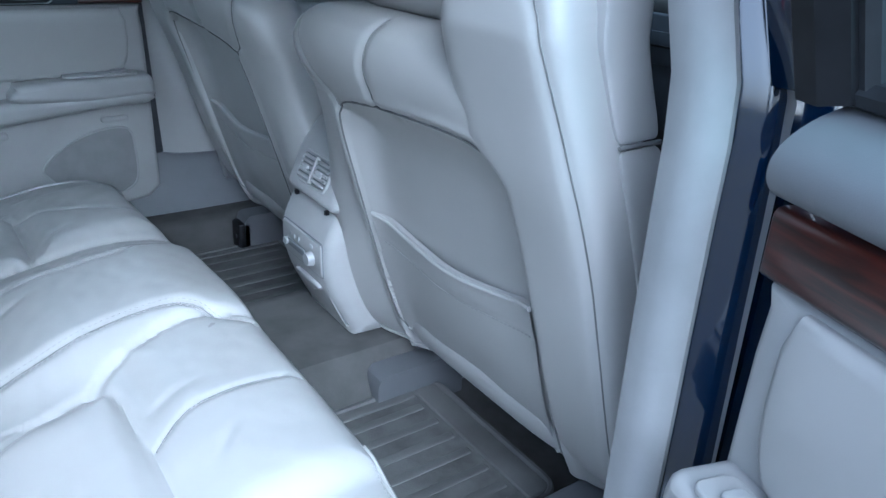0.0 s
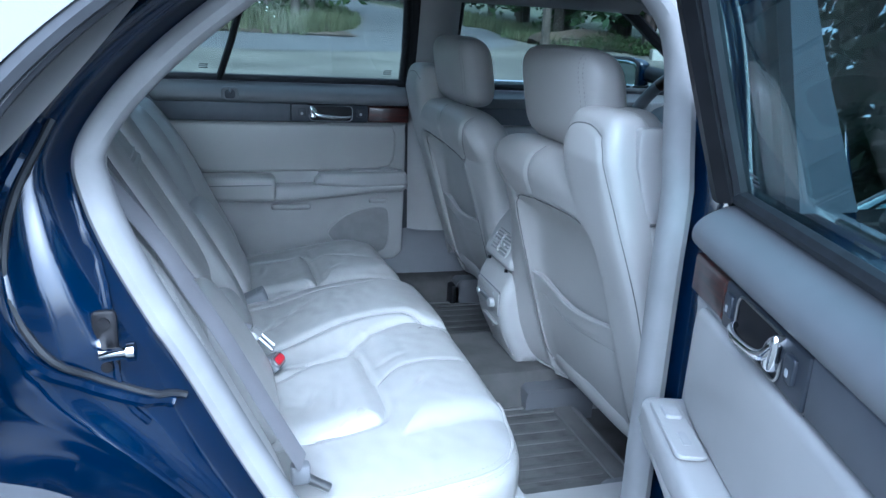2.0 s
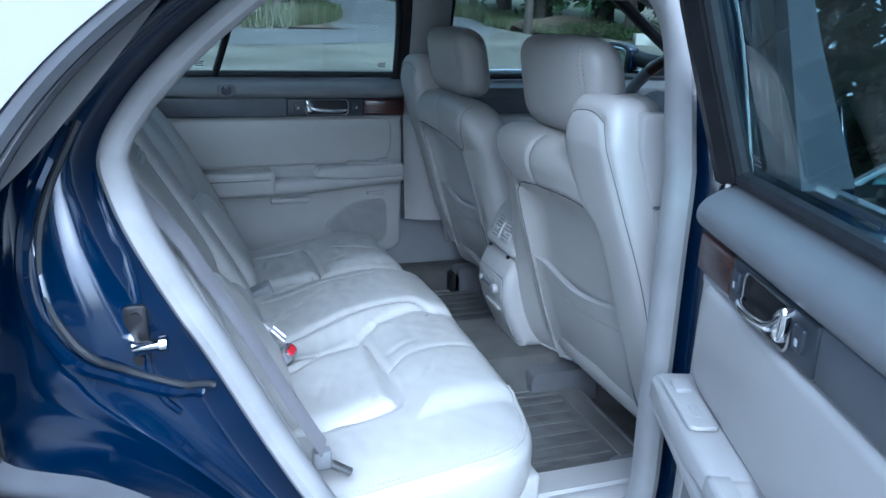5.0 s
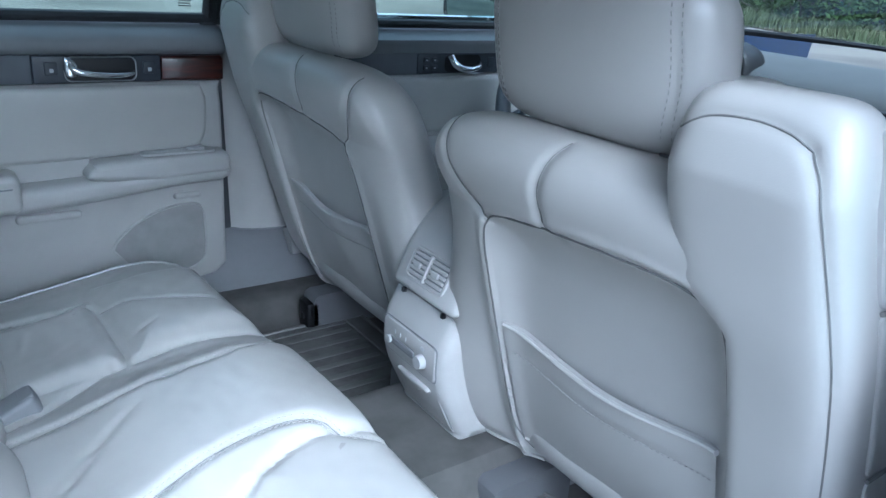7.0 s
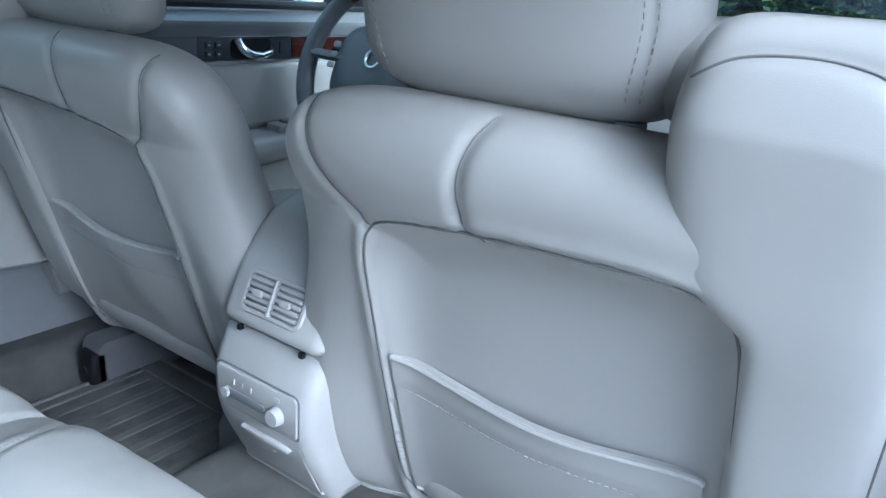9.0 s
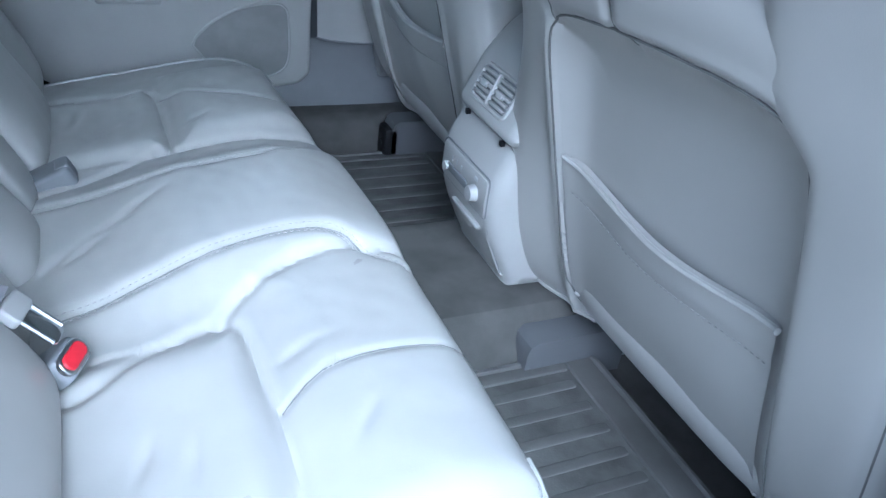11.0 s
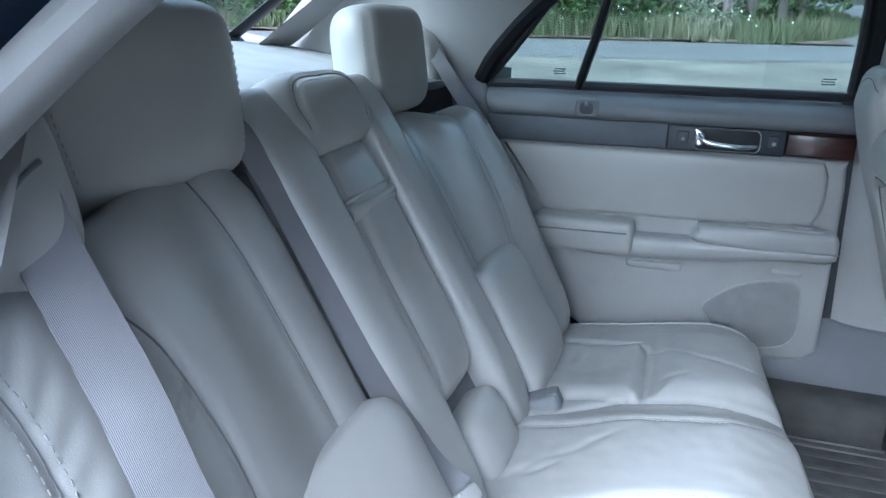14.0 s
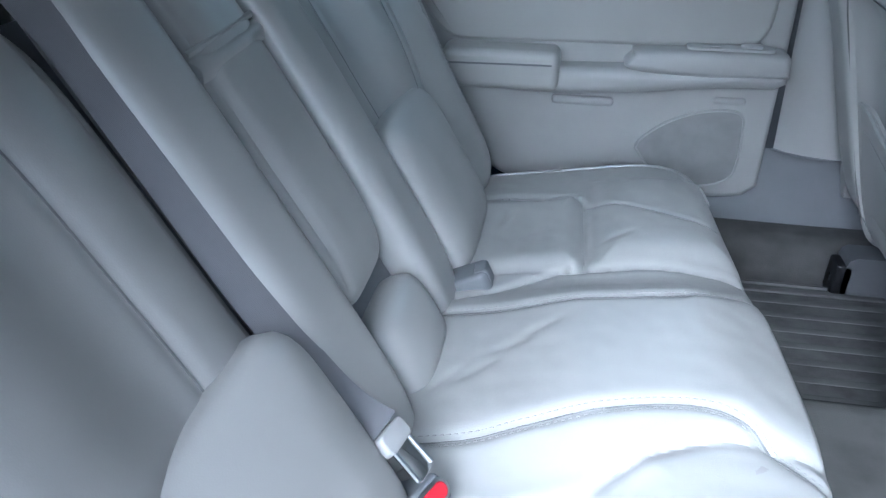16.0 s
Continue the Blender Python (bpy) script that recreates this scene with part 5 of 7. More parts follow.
    part("armrest_front", plate(curve2([(0.0, 0.650), (0.004, 0.686), (0.03, 0.694), (0.14, 0.693), (0.25, 0.688), (0.264, 0.680), (0.268, 0.655), (0.14, 0.645)], 4), 0.0, 0.061, 0.012, P), SHELL, arm)
    part("switch_panel", plate(rounded(0.030, 0.175, 0.024, 0.058, 0.010), 0.695, 0.6995, 0.002, lambda u, v, w: P(u, w, v)), SHELL, arm)
    part("window_switch", plate(rounded(0.050, 0.085, 0.030, 0.050, 0.006), 0.699, 0.704, 0.002, lambda u, v, w: P(u, w, v)), BUTTON, arm, "pale grey window switch")
    part("ashtray_notch", plate(rounded(0.118, 0.150, 0.036, 0.046, 0.004), 0.699, 0.7005, 0.0006, lambda u, v, w: P(u, w, v)), BUTTON, arm)
    if open_door:
        part("cup_rim", plate(curve2([(0.245, 0.640), (0.250, 0.684), (0.30, 0.688), (0.36, 0.686), (0.402, 0.682), (0.405, 0.630), (0.32, 0.618)], 3), 0.040, 0.062, 0.007, P), SHELL, arm)
        part("cup_floor", plate(rounded(0.262, 0.395, 0.012, 0.044, 0.008), 0.640, 0.662, 0.002, lambda u, v, w: P(u, w, v)), SHELL_DARK, arm)
    pd = part("armrest_pad", plate(rounded(0.388, 0.602, 0.610, 0.682, 0.016, 5), 0.0, 0.070, 0.013, P), LEATHER, arm, "padded leather elbow rest")
    part("pad_seam", tube([P(u, 0.658 + 0.002 * math.sin(7 * u), 0.0695) for u in lin(0.402, 0.588, 20)], 0.0018, 6), SHELL_DARK, pd)
    # lower details
    part("grip_moulding", plate(rounded(0.285, 0.40, 0.572, 0.590, 0.008), 0.010, 0.018, 0.006, P), SHELL, d)
    part("grip_moulding", plate(rounded(0.052, 0.11, 0.588, 0.602, 0.007), 0.010, 0.018, 0.006, P), SHELL, d)
    sp = curve2([(0.235, 0.495), (0.225, 0.515), (0.185, 0.548), (0.13, 0.571), (0.075, 0.577), (0.052, 0.565), (0.047, 0.53), (0.046, 0.48), (0.055, 0.447), (0.085, 0.430), (0.13, 0.424), (0.17, 0.432), (0.21, 0.462)], 5)
    grille = pl("speaker_grille", sp, 0.008, 0.015, 0.003, SPEAKER, label="pale grey speaker grille")
    part("speaker_edge", tube([P(u, z, 0.014) for u, z in sp], 0.0028, 6, True), SHELL, grille)
    # shade hook near the rear of the roll
    hk = part("shade_hook", plate(rounded(0.484, 0.532, 0.888, 0.926, 0.012), 0.005, 0.0284, 0.004, P), SHELL_DARK, d, "moulded hook frame")
    part("hook_slot", plate(rounded(0.494, 0.522, 0.895, 0.918, 0.008), 0.0280, 0.0288, 0.0003, P), BEZEL, hk)
    part("hook_lip", tube([P(u, z, 0.0288) for u, z in rounded(0.491, 0.525, 0.892, 0.921, 0.010)], 0.0022, 6, True), SHELL_DARK, hk)
    part("hook_pin", tube([P(0.508, 0.919, 0.022), P(0.508, 0.917, 0.030), P(0.509, 0.912, 0.033)], 0.0046, 10), SHELL_DARK, hk)
    # window frame, divider and panes
    fr = [(-0.012, 0.945), (-0.010, 1.05), (-0.002, 1.16), (0.012, 1.255)]
    topl = [(0.012, 1.255), (0.10, 1.268), (0.24, 1.270), (0.36, 1.255), (0.46, 1.215), (0.555, 1.155), (0.64, 1.085), (0.71, 1.01), (0.745, 0.955)]
    frame_mat = BLACK
    front = part("window_frame", tube(catmull([L(u, z, 0.01) for u, z in fr], 5), 0.024, 8, r2=0.020), frame_mat, d, "dark window frame")
    part("window_frame", tube(catmull([L(u, z, 0.01) for u, z in topl], 5), 0.020, 8, r2=0.018), frame_mat, d)
    part("window_channel", tube(catmull([L(u + 0.026, z, 0.004) for u, z in fr], 5), 0.010, 8), RUBBER, d)
    part("divider", tube([L(0.535, 0.945, 0.006), L(0.500, 1.05, 0.006), L(0.462, 1.19, 0.006)], 0.0135, 8, r2=0.010), BLACK, d, "black window divider")
    part("sill_seal", tube([L(u, 0.949, 0.006) for u in lin(0.0, 0.735, 24)], 0.010, 8), RUBBER, d, "black window sill seal")
    if open_door:
        part("frame_cover", tube(catmull([L(u - 0.035, z, 0.0) for u, z in fr], 5), 0.030, 8, r2=0.016), PAINT, d)
        rim = curve2([(0.738, 0.884), (0.716, 0.84), (0.695, 0.79), (0.650, 0.69), (0.590, 0.555), (0.530, 0.45)], 4)
        part("rear_end_trim", grid(lambda i, v: P(rim[int(i)][0] + 0.010 * math.sin(math.pi * min(1, 0.15 + v)), rim[int(i)][1], 0.013 - 0.10 * v), range(len(rim)), lin(0, 1, 8)), SHELL, d, "pale grey end of the door lining")
        part("chrome_strip", tube([L(u, 0.950, -0.060) for u in lin(0.0, 0.74, 12)], 0.009, 8), CHROME, d, "chrome belt moulding")
    g1 = [(0.02, 0.95), (0.53, 0.95), (0.458, 1.20), (0.36, 1.25), (0.20, 1.265), (0.02, 1.25)]
    g2 = [(0.53, 0.95), (0.74, 0.95), (0.66, 1.06), (0.55, 1.155), (0.462, 1.20)]
    for g in (g1, g2):
        pane = part("pane", plate(g, -0.004, 0.000, 0.0005, L, 1), GLASS if not open_door else GLASS_DARK, d, "tinted door glass", smooth=False)
    mk = [rounded(u - 0.012, u + 0.012, z - 0.0012, z + 0.0012, 0.0006, 1) for u, z in ((0.575, 0.972), (0.578, 0.977), (0.574, 0.982), (0.058, 0.972), (0.060, 0.977), (0.057, 0.982))]
    for q in mk:
        c = [(a if i else a, b) for i, (a, b) in enumerate(q)]
        part("glass_marking", plate(q, 0.0004, 0.0008, 0.0002, L, 1), STRIP, d, "small unreadable etched marking", smooth=False)
    return d


rear_door("far_rear_door", "closed rear car door with grey lining and wood inlay", (-1, 0, 0), (0, -1, 0), (-0.056, 0.70, 0), 1.0, False)
rear_door("open_rear_door", "open rear car door with pale grey lining and wood inlay", (-0.310, -0.951, 0), (-0.951, 0.310, 0), (-0.056, -0.768, 0), 0.875, True)


def front_door(name, label, s, y0):
    """s: +1 on the far side, -1 on the near side."""
    d = thing(name, label, "car door", "doors", at=(0.5, y0, 0.40))
    P = lambda x, z, w: Vector((x, y0 - s * w, z))
    L = lambda x, z, w: Vector((x, y0 - s * (w - 0.03 + 0.35 * max(0, z - 0.93)), z))
    pl = lambda nm, pts, a, b, bev, m, lb="": part(nm, plate(pts, a, b, bev, P), m, d, lb)
    pl("lower_panel", curve2([(0.10, 0.42), (0.10, 0.83), (0.60, 0.83), (1.05, 0.83), (1.06, 0.60), (1.0, 0.42)], 3), -0.04, 0.012, 0.01, SHELL, "light grey moulded door lining")
    pl("insert_pad", curve2([(0.16, 0.70), (0.14, 0.82), (0.5, 0.825), (0.80, 0.82), (0.86, 0.76), (0.84, 0.70), (0.5, 0.69)], 4), 0.0, 0.024, 0.012, LEATHER, "padded grey leather door insert")
    part("belt_roll", grid(lambda x, a: P(x, 0.884 + 0.056 * a, 0.020 + 0.022 * math.sin(0.4 + 1.2 * a) - 0.075 * smooth01((a - 0.5) / 0.5)), lin(0.07, 1.15, 24), lin(0, 1, 12)), SHELL_DARK, d, "grey padded window sill roll")
    pl("strip", [(0.09, 0.832), (0.46, 0.832), (0.46, 0.884), (0.09, 0.884)], 0.0, 0.017, 0.004, STRIP, "slate grey door strip")
    bez = pl("handle_bezel", rounded(0.415, 0.665, 0.834, 0.882, 0.004, 2), 0.0, 0.0185, 0.003, BEZEL, "charcoal handle bezel")
    part("cup", plate(rounded(0.495, 0.605, 0.838, 0.878, 0.012), 0.0186, 0.0190, 0.0003, P), BLACK, bez)
    hp = [P(x, z, w) for x, z, w in ((0.508, 0.876, 0.024), (0.514, 0.861, 0.033), (0.532, 0.849, 0.039), (0.56, 0.846, 0.040), (0.590, 0.852, 0.034), (0.600, 0.858, 0.022))]
    part("door_handle", tube(catmull(hp, 6), lambda t: 0.0100 - 0.004 * t, 10), CHROME, bez, "chrome inner door handle")
    for i in range(2):
        for j in range(2):
            part("switch", plate(rounded(0.432 + 0.024 * i, 0.448 + 0.024 * i, 0.842 + 0.018 * j, 0.855 + 0.018 * j, 0.003, 2), 0.018, 0.0225, 0.0015, P), BEZEL, bez)
            part("switch_icon", plate(rounded(0.437 + 0.024 * i, 0.443 + 0.024 * i, 0.847 + 0.018 * j, 0.850 + 0.018 * j, 0.001, 1), 0.0224, 0.0229, 0.0002, P), LEGEND, bez)
    part("switch", plate(rounded(0.628, 0.648, 0.846, 0.872, 0.003, 2), 0.018, 0.0225, 0.0015, P), BEZEL, bez)
    pl("wood_inlay", [(0.665, 0.835), (1.02, 0.835), (1.04, 0.88), (0.665, 0.881)], 0.0, 0.019, 0.005, WOOD, "glossy dark red wood inlay")
    pl("armrest", curve2([(0.14, 0.62), (0.16, 0.675), (0.50, 0.680), (0.80, 0.70), (0.92, 0.69), (0.90, 0.65), (0.6, 0.62), (0.3, 0.60)], 4), 0.0, 0.085, 0.025, SHELL, "light grey moulded door armrest")
    part("switch_panel", plate(rounded(0.58, 0.76, 0.025, 0.075, 0.012), 0.684, 0.699, 0.003, lambda u, v, w: P(u, w, v)), SHELL, d)
    for i in range(2):
        part("window_switch", plate(rounded(0.61 + 0.055 * i, 0.645 + 0.055 * i, 0.036, 0.062, 0.006), 0.698, 0.705, 0.002, lambda u, v, w: P(u, w, v)), SHELL_DARK, d, "grey window switch")
    frame = catmull([L(x, z, 0.0) for x, z in ((0.075, 0.945), (0.072, 1.10), (0.080, 1.235), (0.16, 1.262), (0.40, 1.262), (0.56, 1.215), (0.75, 1.10), (0.93, 0.985), (0.98, 0.945))], 5)
    part("window_frame", tube(frame, 0.018, 8), BLACK, d, "black window frame")
    part("sill_seal", tube([L(x, 0.946, 0.006) for x in lin(0.08, 0.98, 16)], 0.010, 8), RUBBER, d, "black window sill seal")
    part("mirror_triangle", plate([(0.80, 0.945), (0.86, 1.045), (0.98, 0.96), (1.0, 0.945)], -0.006, 0.014, 0.004, L), BLACK, d, "black mirror sail panel")
    pane = part("pane", plate([(0.08 if s > 0 else 0.02, 0.95), (0.96, 0.95), (0.75, 1.09), (0.56, 1.205), (0.40, 1.252), (0.16 if s > 0 else 0.02, 1.252), (0.085 if s > 0 else 0.0, 1.23)], -0.004 - (0.118 if s < 0 else 0), 0.0 - (0.118 if s < 0 else 0), 0.0005, L, 1), GLASS if s > 0 else GLASS_OUT, d, "tinted door glass", smooth=False)
    if s < 0:
        part("pillar_trim", plate([(-0.018, 0.95), (0.058, 0.95), (0.028, 1.10), (0.010, 1.252), (-0.014, 1.25)], -0.134, -0.110, 0.004, L), BEZEL, d, "smooth charcoal pillar trim")
    part("outer_skin", grid(lambda x, v: Vector((x, -s * side_y(0.33 + 0.60 * v), 0.33 + 0.60 * v)), lin(0.075, 1.10, 16), lin(0, 1, 14)), PAINT, d, "navy outer door skin")
    part("chrome_strip", tube([Vector((x, s * 0.885, 0.945)) for x in lin(0.075, 1.05, 10)], 0.011, 8), CHROME, d, "chrome belt moulding")
    return d


front_door("far_front_door", "closed front car door with wood inlay beside the driver seat", 1, 0.705)
front_door("near_front_door", "closed front car door beside the passenger seat", -1, -0.705)


mir = thing("side_mirror", "dark navy exterior door mirror with black rim", "mirror", at=(0.90, 0.95, 0.95))
mp = Pillow(0.98, 0.985, 0.105, 0.062, 4.5, 0.012, 0.075, 3.0, 2.2)
mplace = lambda y, z, w: Vector((0.80 - w - 0.25 * (y - 0.98), y, z))
part("housing", mp.geo(mplace, 30, 24), PAINT, mir)
part("rim", tube([mplace(0.98 + 0.097 * math.copysign(abs(math.cos(a)) ** 0.45, math.cos(a)), 0.985 + 0.055 * math.copysign(abs(math.sin(a)) ** 0.45, math.sin(a)), 0.012) for a in lin(0, 2 * math.pi, 41)[:-1]], 0.006, 6, True), BLACK, mir)
gp = Pillow(0.98, 0.985, 0.093, 0.052, 4.5, 0.003, 0.003, 6)
part("glass", gp.geo(lambda y, z, w: mplace(y, z, w + 0.013), 20, 16), MIRROR, mir, "mirror glass coloured as if reflecting dark foliage")
part("arm", tube([(0.86, 0.76, 0.985), (0.86, 0.90, 0.995)], 0.028, 10), BLACK, mir)
mn = thing("side_mirror", "dark navy exterior door mirror beside the passenger window", "mirror", at=(0.90, -0.95, 0.95))
mplace2 = lambda y, z, w: Vector((0.80 - w + 0.25 * (-y - 0.98), -y, z))
part("housing", mp.geo(mplace2, 30, 24), PAINT, mn)
part("glass", gp.geo(lambda y, z, w: mplace2(y, z, w + 0.013), 20, 16), MIRROR, mn, "mirror glass coloured as if reflecting dark foliage")


# ---- centre console ----
def slab(outline, half, bevel, place, steps=3):
    return join(plate(outline, 0, half, bevel, place, steps), plate(outline, 0, -half, bevel, place, steps))


con = thing("centre_console", "light grey rear end of the centre console with vents and controls", "console", at=(0.2, 0, 0.40))
cyl = lambda x, z, y: Vector((x, y, z))
low = curve2([(0.000, 0.612), (-0.008, 0.597), (-0.020, 0.57), (-0.024, 0.535), (-0.016, 0.49), (0.004, 0.445), (0.022, 0.412), (0.04, 0.398), (0.20, 0.395), (0.50, 0.395), (0.52, 0.45), (0.52, 0.58), (0.50, 0.612), (0.25, 0.614), (0.06, 0.614)], 4)
cb = part("lower_body", join(plate(low, 0, 0.096, 0.022, cyl), plate(low, 0, -0.080, 0.022, cyl)), SHELL, con, "light grey moulded console end")
upp = curve2([(-0.004, 0.618), (-0.012, 0.624), (-0.012, 0.636), (0.000, 0.662), (0.016, 0.695), (0.050, 0.735), (0.09, 0.757), (0.15, 0.765), (0.30, 0.765), (0.46, 0.755), (0.49, 0.70), (0.50, 0.64), (0.49, 0.618), (0.20, 0.618)], 4)
cu2 = part("vent_housing", slab(upp, 0.083, 0.016, cyl), SHELL, con, "light grey vent housing")
part("joint_shadow", slab(curve2([(0.004, 0.610), (0.004, 0.620), (0.45, 0.620), (0.45, 0.610)], 1), 0.070, 0.002, cyl), BLACK, con)
# vents: a slanted frame with slats, on the line from (-0.012, 0.636) to (0.016, 0.695)
va, vb = Vector((-0.0125, 0, 0.632)), Vector((0.0165, 0, 0.694))
vd = (vb - va).normalized()
vn = Vector((-vd.z, 0, vd.x))
vpl = lambda y, s, w: va + vd * (0.034 + 0.80 * (s - 0.033)) + vn * w + Vector((0, 0.82 * y + 0.002, 0))
part("vent_recess", plate(rounded(-0.056, 0.056, 0.006, 0.060, 0.010), -0.002, 0.002, 0.001, vpl), SHELL_DARK, cu2)
part("vent_frame", tube([vpl(y, s, 0.002) for y, s in rounded(-0.058, 0.058, 0.004, 0.062, 0.012)], 0.0032, 6, True), SHELL, cu2)
for c in (-0.028, 0.028):
    vent = part("vent_core", plate(rounded(c - 0.025, c + 0.025, 0.009, 0.057, 0.006), 0.0005, 0.0028, 0.0005, vpl), SHELL_DARK, cu2)
    for i in range(5):
        s0 = 0.014 + 0.0096 * i
        part("slat", plate(rounded(c - 0.0245, c + 0.0245, s0 - 0.0028, s0 + 0.0030, 0.002, 2), 0.002, 0.0068, 0.0015, vpl), SHELL, vent)
    part("slat_tab", plate(rounded(c - 0.009, c + 0.011, 0.0265, 0.0375, 0.004, 2), 0.005, 0.0100, 0.002, vpl), BUTTON, vent)
part("vent_post", plate(rounded(-0.003, 0.003, 0.006, 0.060, 0.002, 2), 0.002, 0.0088, 0.002, vpl), SHELL, cu2)
for y in (0.052, -0.052):
    part("clip_hole", box(-0.012, -0.006, y - 0.003, y + 0.003, 0.612, 0.6185), BLACK, con)
# controls on the bulged front
def face(y, z, w):
    x = -0.0215 - 0.010 * math.sin(math.pi * (z - 0.40) / 0.22) + 0.055 * max(0, 0.535 - z) ** 1.25 * 9.5
    return Vector((x + 0.0075 - w, y, z))
ctl = part("control_panel", plate(rounded(-0.061, 0.078, 0.512, 0.566, 0.008), -0.004, 0.0035, 0.002, face), SHELL, cb)
part("panel_line", tube([face(y, z, 0.001) for y, z in rounded(-0.063, 0.080, 0.510, 0.568, 0.009)], 0.0012, 6, True), SHELL_DARK, ctl)
part("slider_track", plate(rounded(-0.010, 0.060, 0.528, 0.540, 0.005), 0.003, 0.0050, 0.001, face), SHELL_DARK, ctl)
part("slider_knob", tube([face(0.056, 0.534, 0.002), face(0.056, 0.534, 0.009)], 0.0065, 14), BUTTON, ctl)
part("fan_knob", tube([face(-0.030, 0.535, 0.002), face(-0.030, 0.535, 0.007), face(-0.030, 0.535, 0.012)], lambda t: 0.0118 - 0.002 * t, 18), BUTTON, ctl, "round pale grey fan knob")
for y in (0.045, 0.030, 0.015):
    part("tick", plate(rounded(y - 0.0012, y + 0.0012, 0.546, 0.553, 0.0005, 1), 0.003, 0.0040, 0.0002, face, 1), LEGEND, ctl)
part("tick", plate(rounded(-0.034, -0.024, 0.552, 0.558, 0.002, 1), 0.003, 0.0040, 0.0002, face, 1), LEGEND, ctl)
ash = part("ashtray_door", plate(curve2([(0.052, 0.498), (-0.048, 0.498), (-0.060, 0.490), (-0.062, 0.43), (-0.056, 0.418), (0.055, 0.418), (0.060, 0.428), (0.058, 0.490)], 3), -0.003, 0.0030, 0.0015, face), SHELL, cb, "light grey ashtray door")
part("ashtray_line", tube([face(y, z, 0.0005) for y, z in rounded(-0.064, 0.062, 0.415, 0.501, 0.010)], 0.0012, 6, True), SHELL_DARK, ash)
part("ashtray_pull", plate(curve2([(0.038, 0.492), (-0.038, 0.492), (-0.040, 0.482), (-0.018, 0.478), (-0.012, 0.470), (0.012, 0.470), (0.018, 0.478), (0.040, 0.482)], 3), 0.002, 0.0105, 0.004, face), SHELL, ash)
part("armrest_lid", Pillow(0.30, 0, 0.20, 0.088, 5, 0.03, 0.02, 3).geo(lambda x, y, w: Vector((x, y, 0.765 + w)), 24, 24), LEATHER, con, "padded leather console lid")


# ---- floor mats ----
def floor_mat(y0, y1, label, x1=0.12):
    m = thing("floor_mat", label, "floor mat", "rear floor mats", at=(0.0, (y0 + y1) / 2, 0.30))
    yc, x0 = (y0 + y1) / 2, -0.20
    out = rounded(x0, x1, y0, y1, 0.030)
    top = max([0.299] + [floor_z(u, v) + 0.004 for u in lin(-0.05, x1, 12) for v in lin(y0, y1, 12)])
    pl = lambda u, v, w: Vector((u, v, top + w))
    part("base", plate(out, 0.0, 0.005, 0.002, pl), MAT_DIRT, m, "dirt-grey mat base")
    part("rim", tube([pl(u, v, 0.006) for u, v in out], 0.0050, 6, True), MAT_RUBBER, m)
    # broad raised border
    for a, b, c, d in ((x1 - 0.046, x1 - 0.006, y0 + 0.008, y1 - 0.008), (x0 + 0.006, x0 + 0.03, y0 + 0.008, y1 - 0.008), (x0 + 0.032, x1 - 0.048, y0 + 0.006, y0 + 0.026), (x0 + 0.032, x1 - 0.048, y1 - 0.026, y1 - 0.006)):
        part("border", plate(rounded(a, b, c, d, 0.004), 0.004, 0.0085, 0.002, pl), MAT_RUBBER, m)
    n = int((y1 - y0 - 0.06) / 0.040)
    for i in range(n):
        y = y0 + 0.03 + (y1 - y0 - 0.06) * (i + 0.5) / n
        part("rib", plate(rounded(x0 + 0.034, x1 - 0.052, y - 0.0085, y + 0.0085, 0.006), 0.003, 0.0060, 0.0026, pl), MAT_RUBBER, m)
    return m


floor_mat(-0.465, -0.165, "taupe ribbed rubber mat in the rear footwell")
floor_mat(0.185, 0.545, "taupe ribbed rubber mat in the far footwell", 0.20)
rag = thing("cushion_skirt", "pale torn fabric skirt under the rear cushion corner", "fabric", at=(-0.13, -0.52, 0.36))
part("flap", grid(lambda u, v: Vector((-0.225 + 0.12 * v + 0.02 * u + 0.006 * math.sin(9 * u + 5 * v), -0.60 + 0.11 * u, 0.415 - 0.085 * v ** 1.4 + 0.010 * math.sin(7 * u + 3 * v))), lin(0, 1, 14), lin(0, 1, 14)), TRIMSEAL, rag)
part("cushion_base", box(-0.60, -0.19, -0.59, 0.60, 0.33, 0.42, 0.02), SHELL_DARK, bench)
end = thing("seat_rail_end", "black plastic seat rail end under the driver seat", "rail end", at=(0.075, 0.553, 0.31))
part("block", box(0.060, 0.092, 0.530, 0.575, 0.305, 0.368, 0.006), BLACK, end)
part("bolt", tube([(0.058, 0.552, 0.335), (0.068, 0.552, 0.335)], 0.007, 8), BLACK, end)
part("bracket", box(0.085, 0.20, 0.54, 0.565, 0.30, 0.32, 0.004), BLACK, end)


# ---- dashboard, steering wheel, mirror ----
dash = thing("dashboard", "grey dashboard with wood strip and black vents", "dashboard", at=(1.1, 0, 0.5))
prof = curve2([(1.46, 0.900), (1.30, 0.925), (1.12, 0.932), (0.985, 0.915), (0.935, 0.885), (0.930, 0.850), (0.945, 0.80), (0.97, 0.70), (1.00, 0.58), (1.10, 0.48), (1.25, 0.44)], 4)
part("panel", grid(lambda i, y: Vector((prof[i][0] + 0.06 * (y / 0.7) ** 2, y, prof[i][1])), range(len(prof)), lin(-0.70, 0.72, 30)), DASH_TOP, dash, "grey dashboard moulding")
part("wood_strip", grid(lambda y, a: Vector((0.930 + 0.06 * (y / 0.7) ** 2 - 0.010 * math.sin(math.pi * a), y, 0.822 + 0.046 * a)), lin(-0.66, -0.14, 20), lin(0, 1, 8)), WOOD, dash, "glossy dark red wood strip")
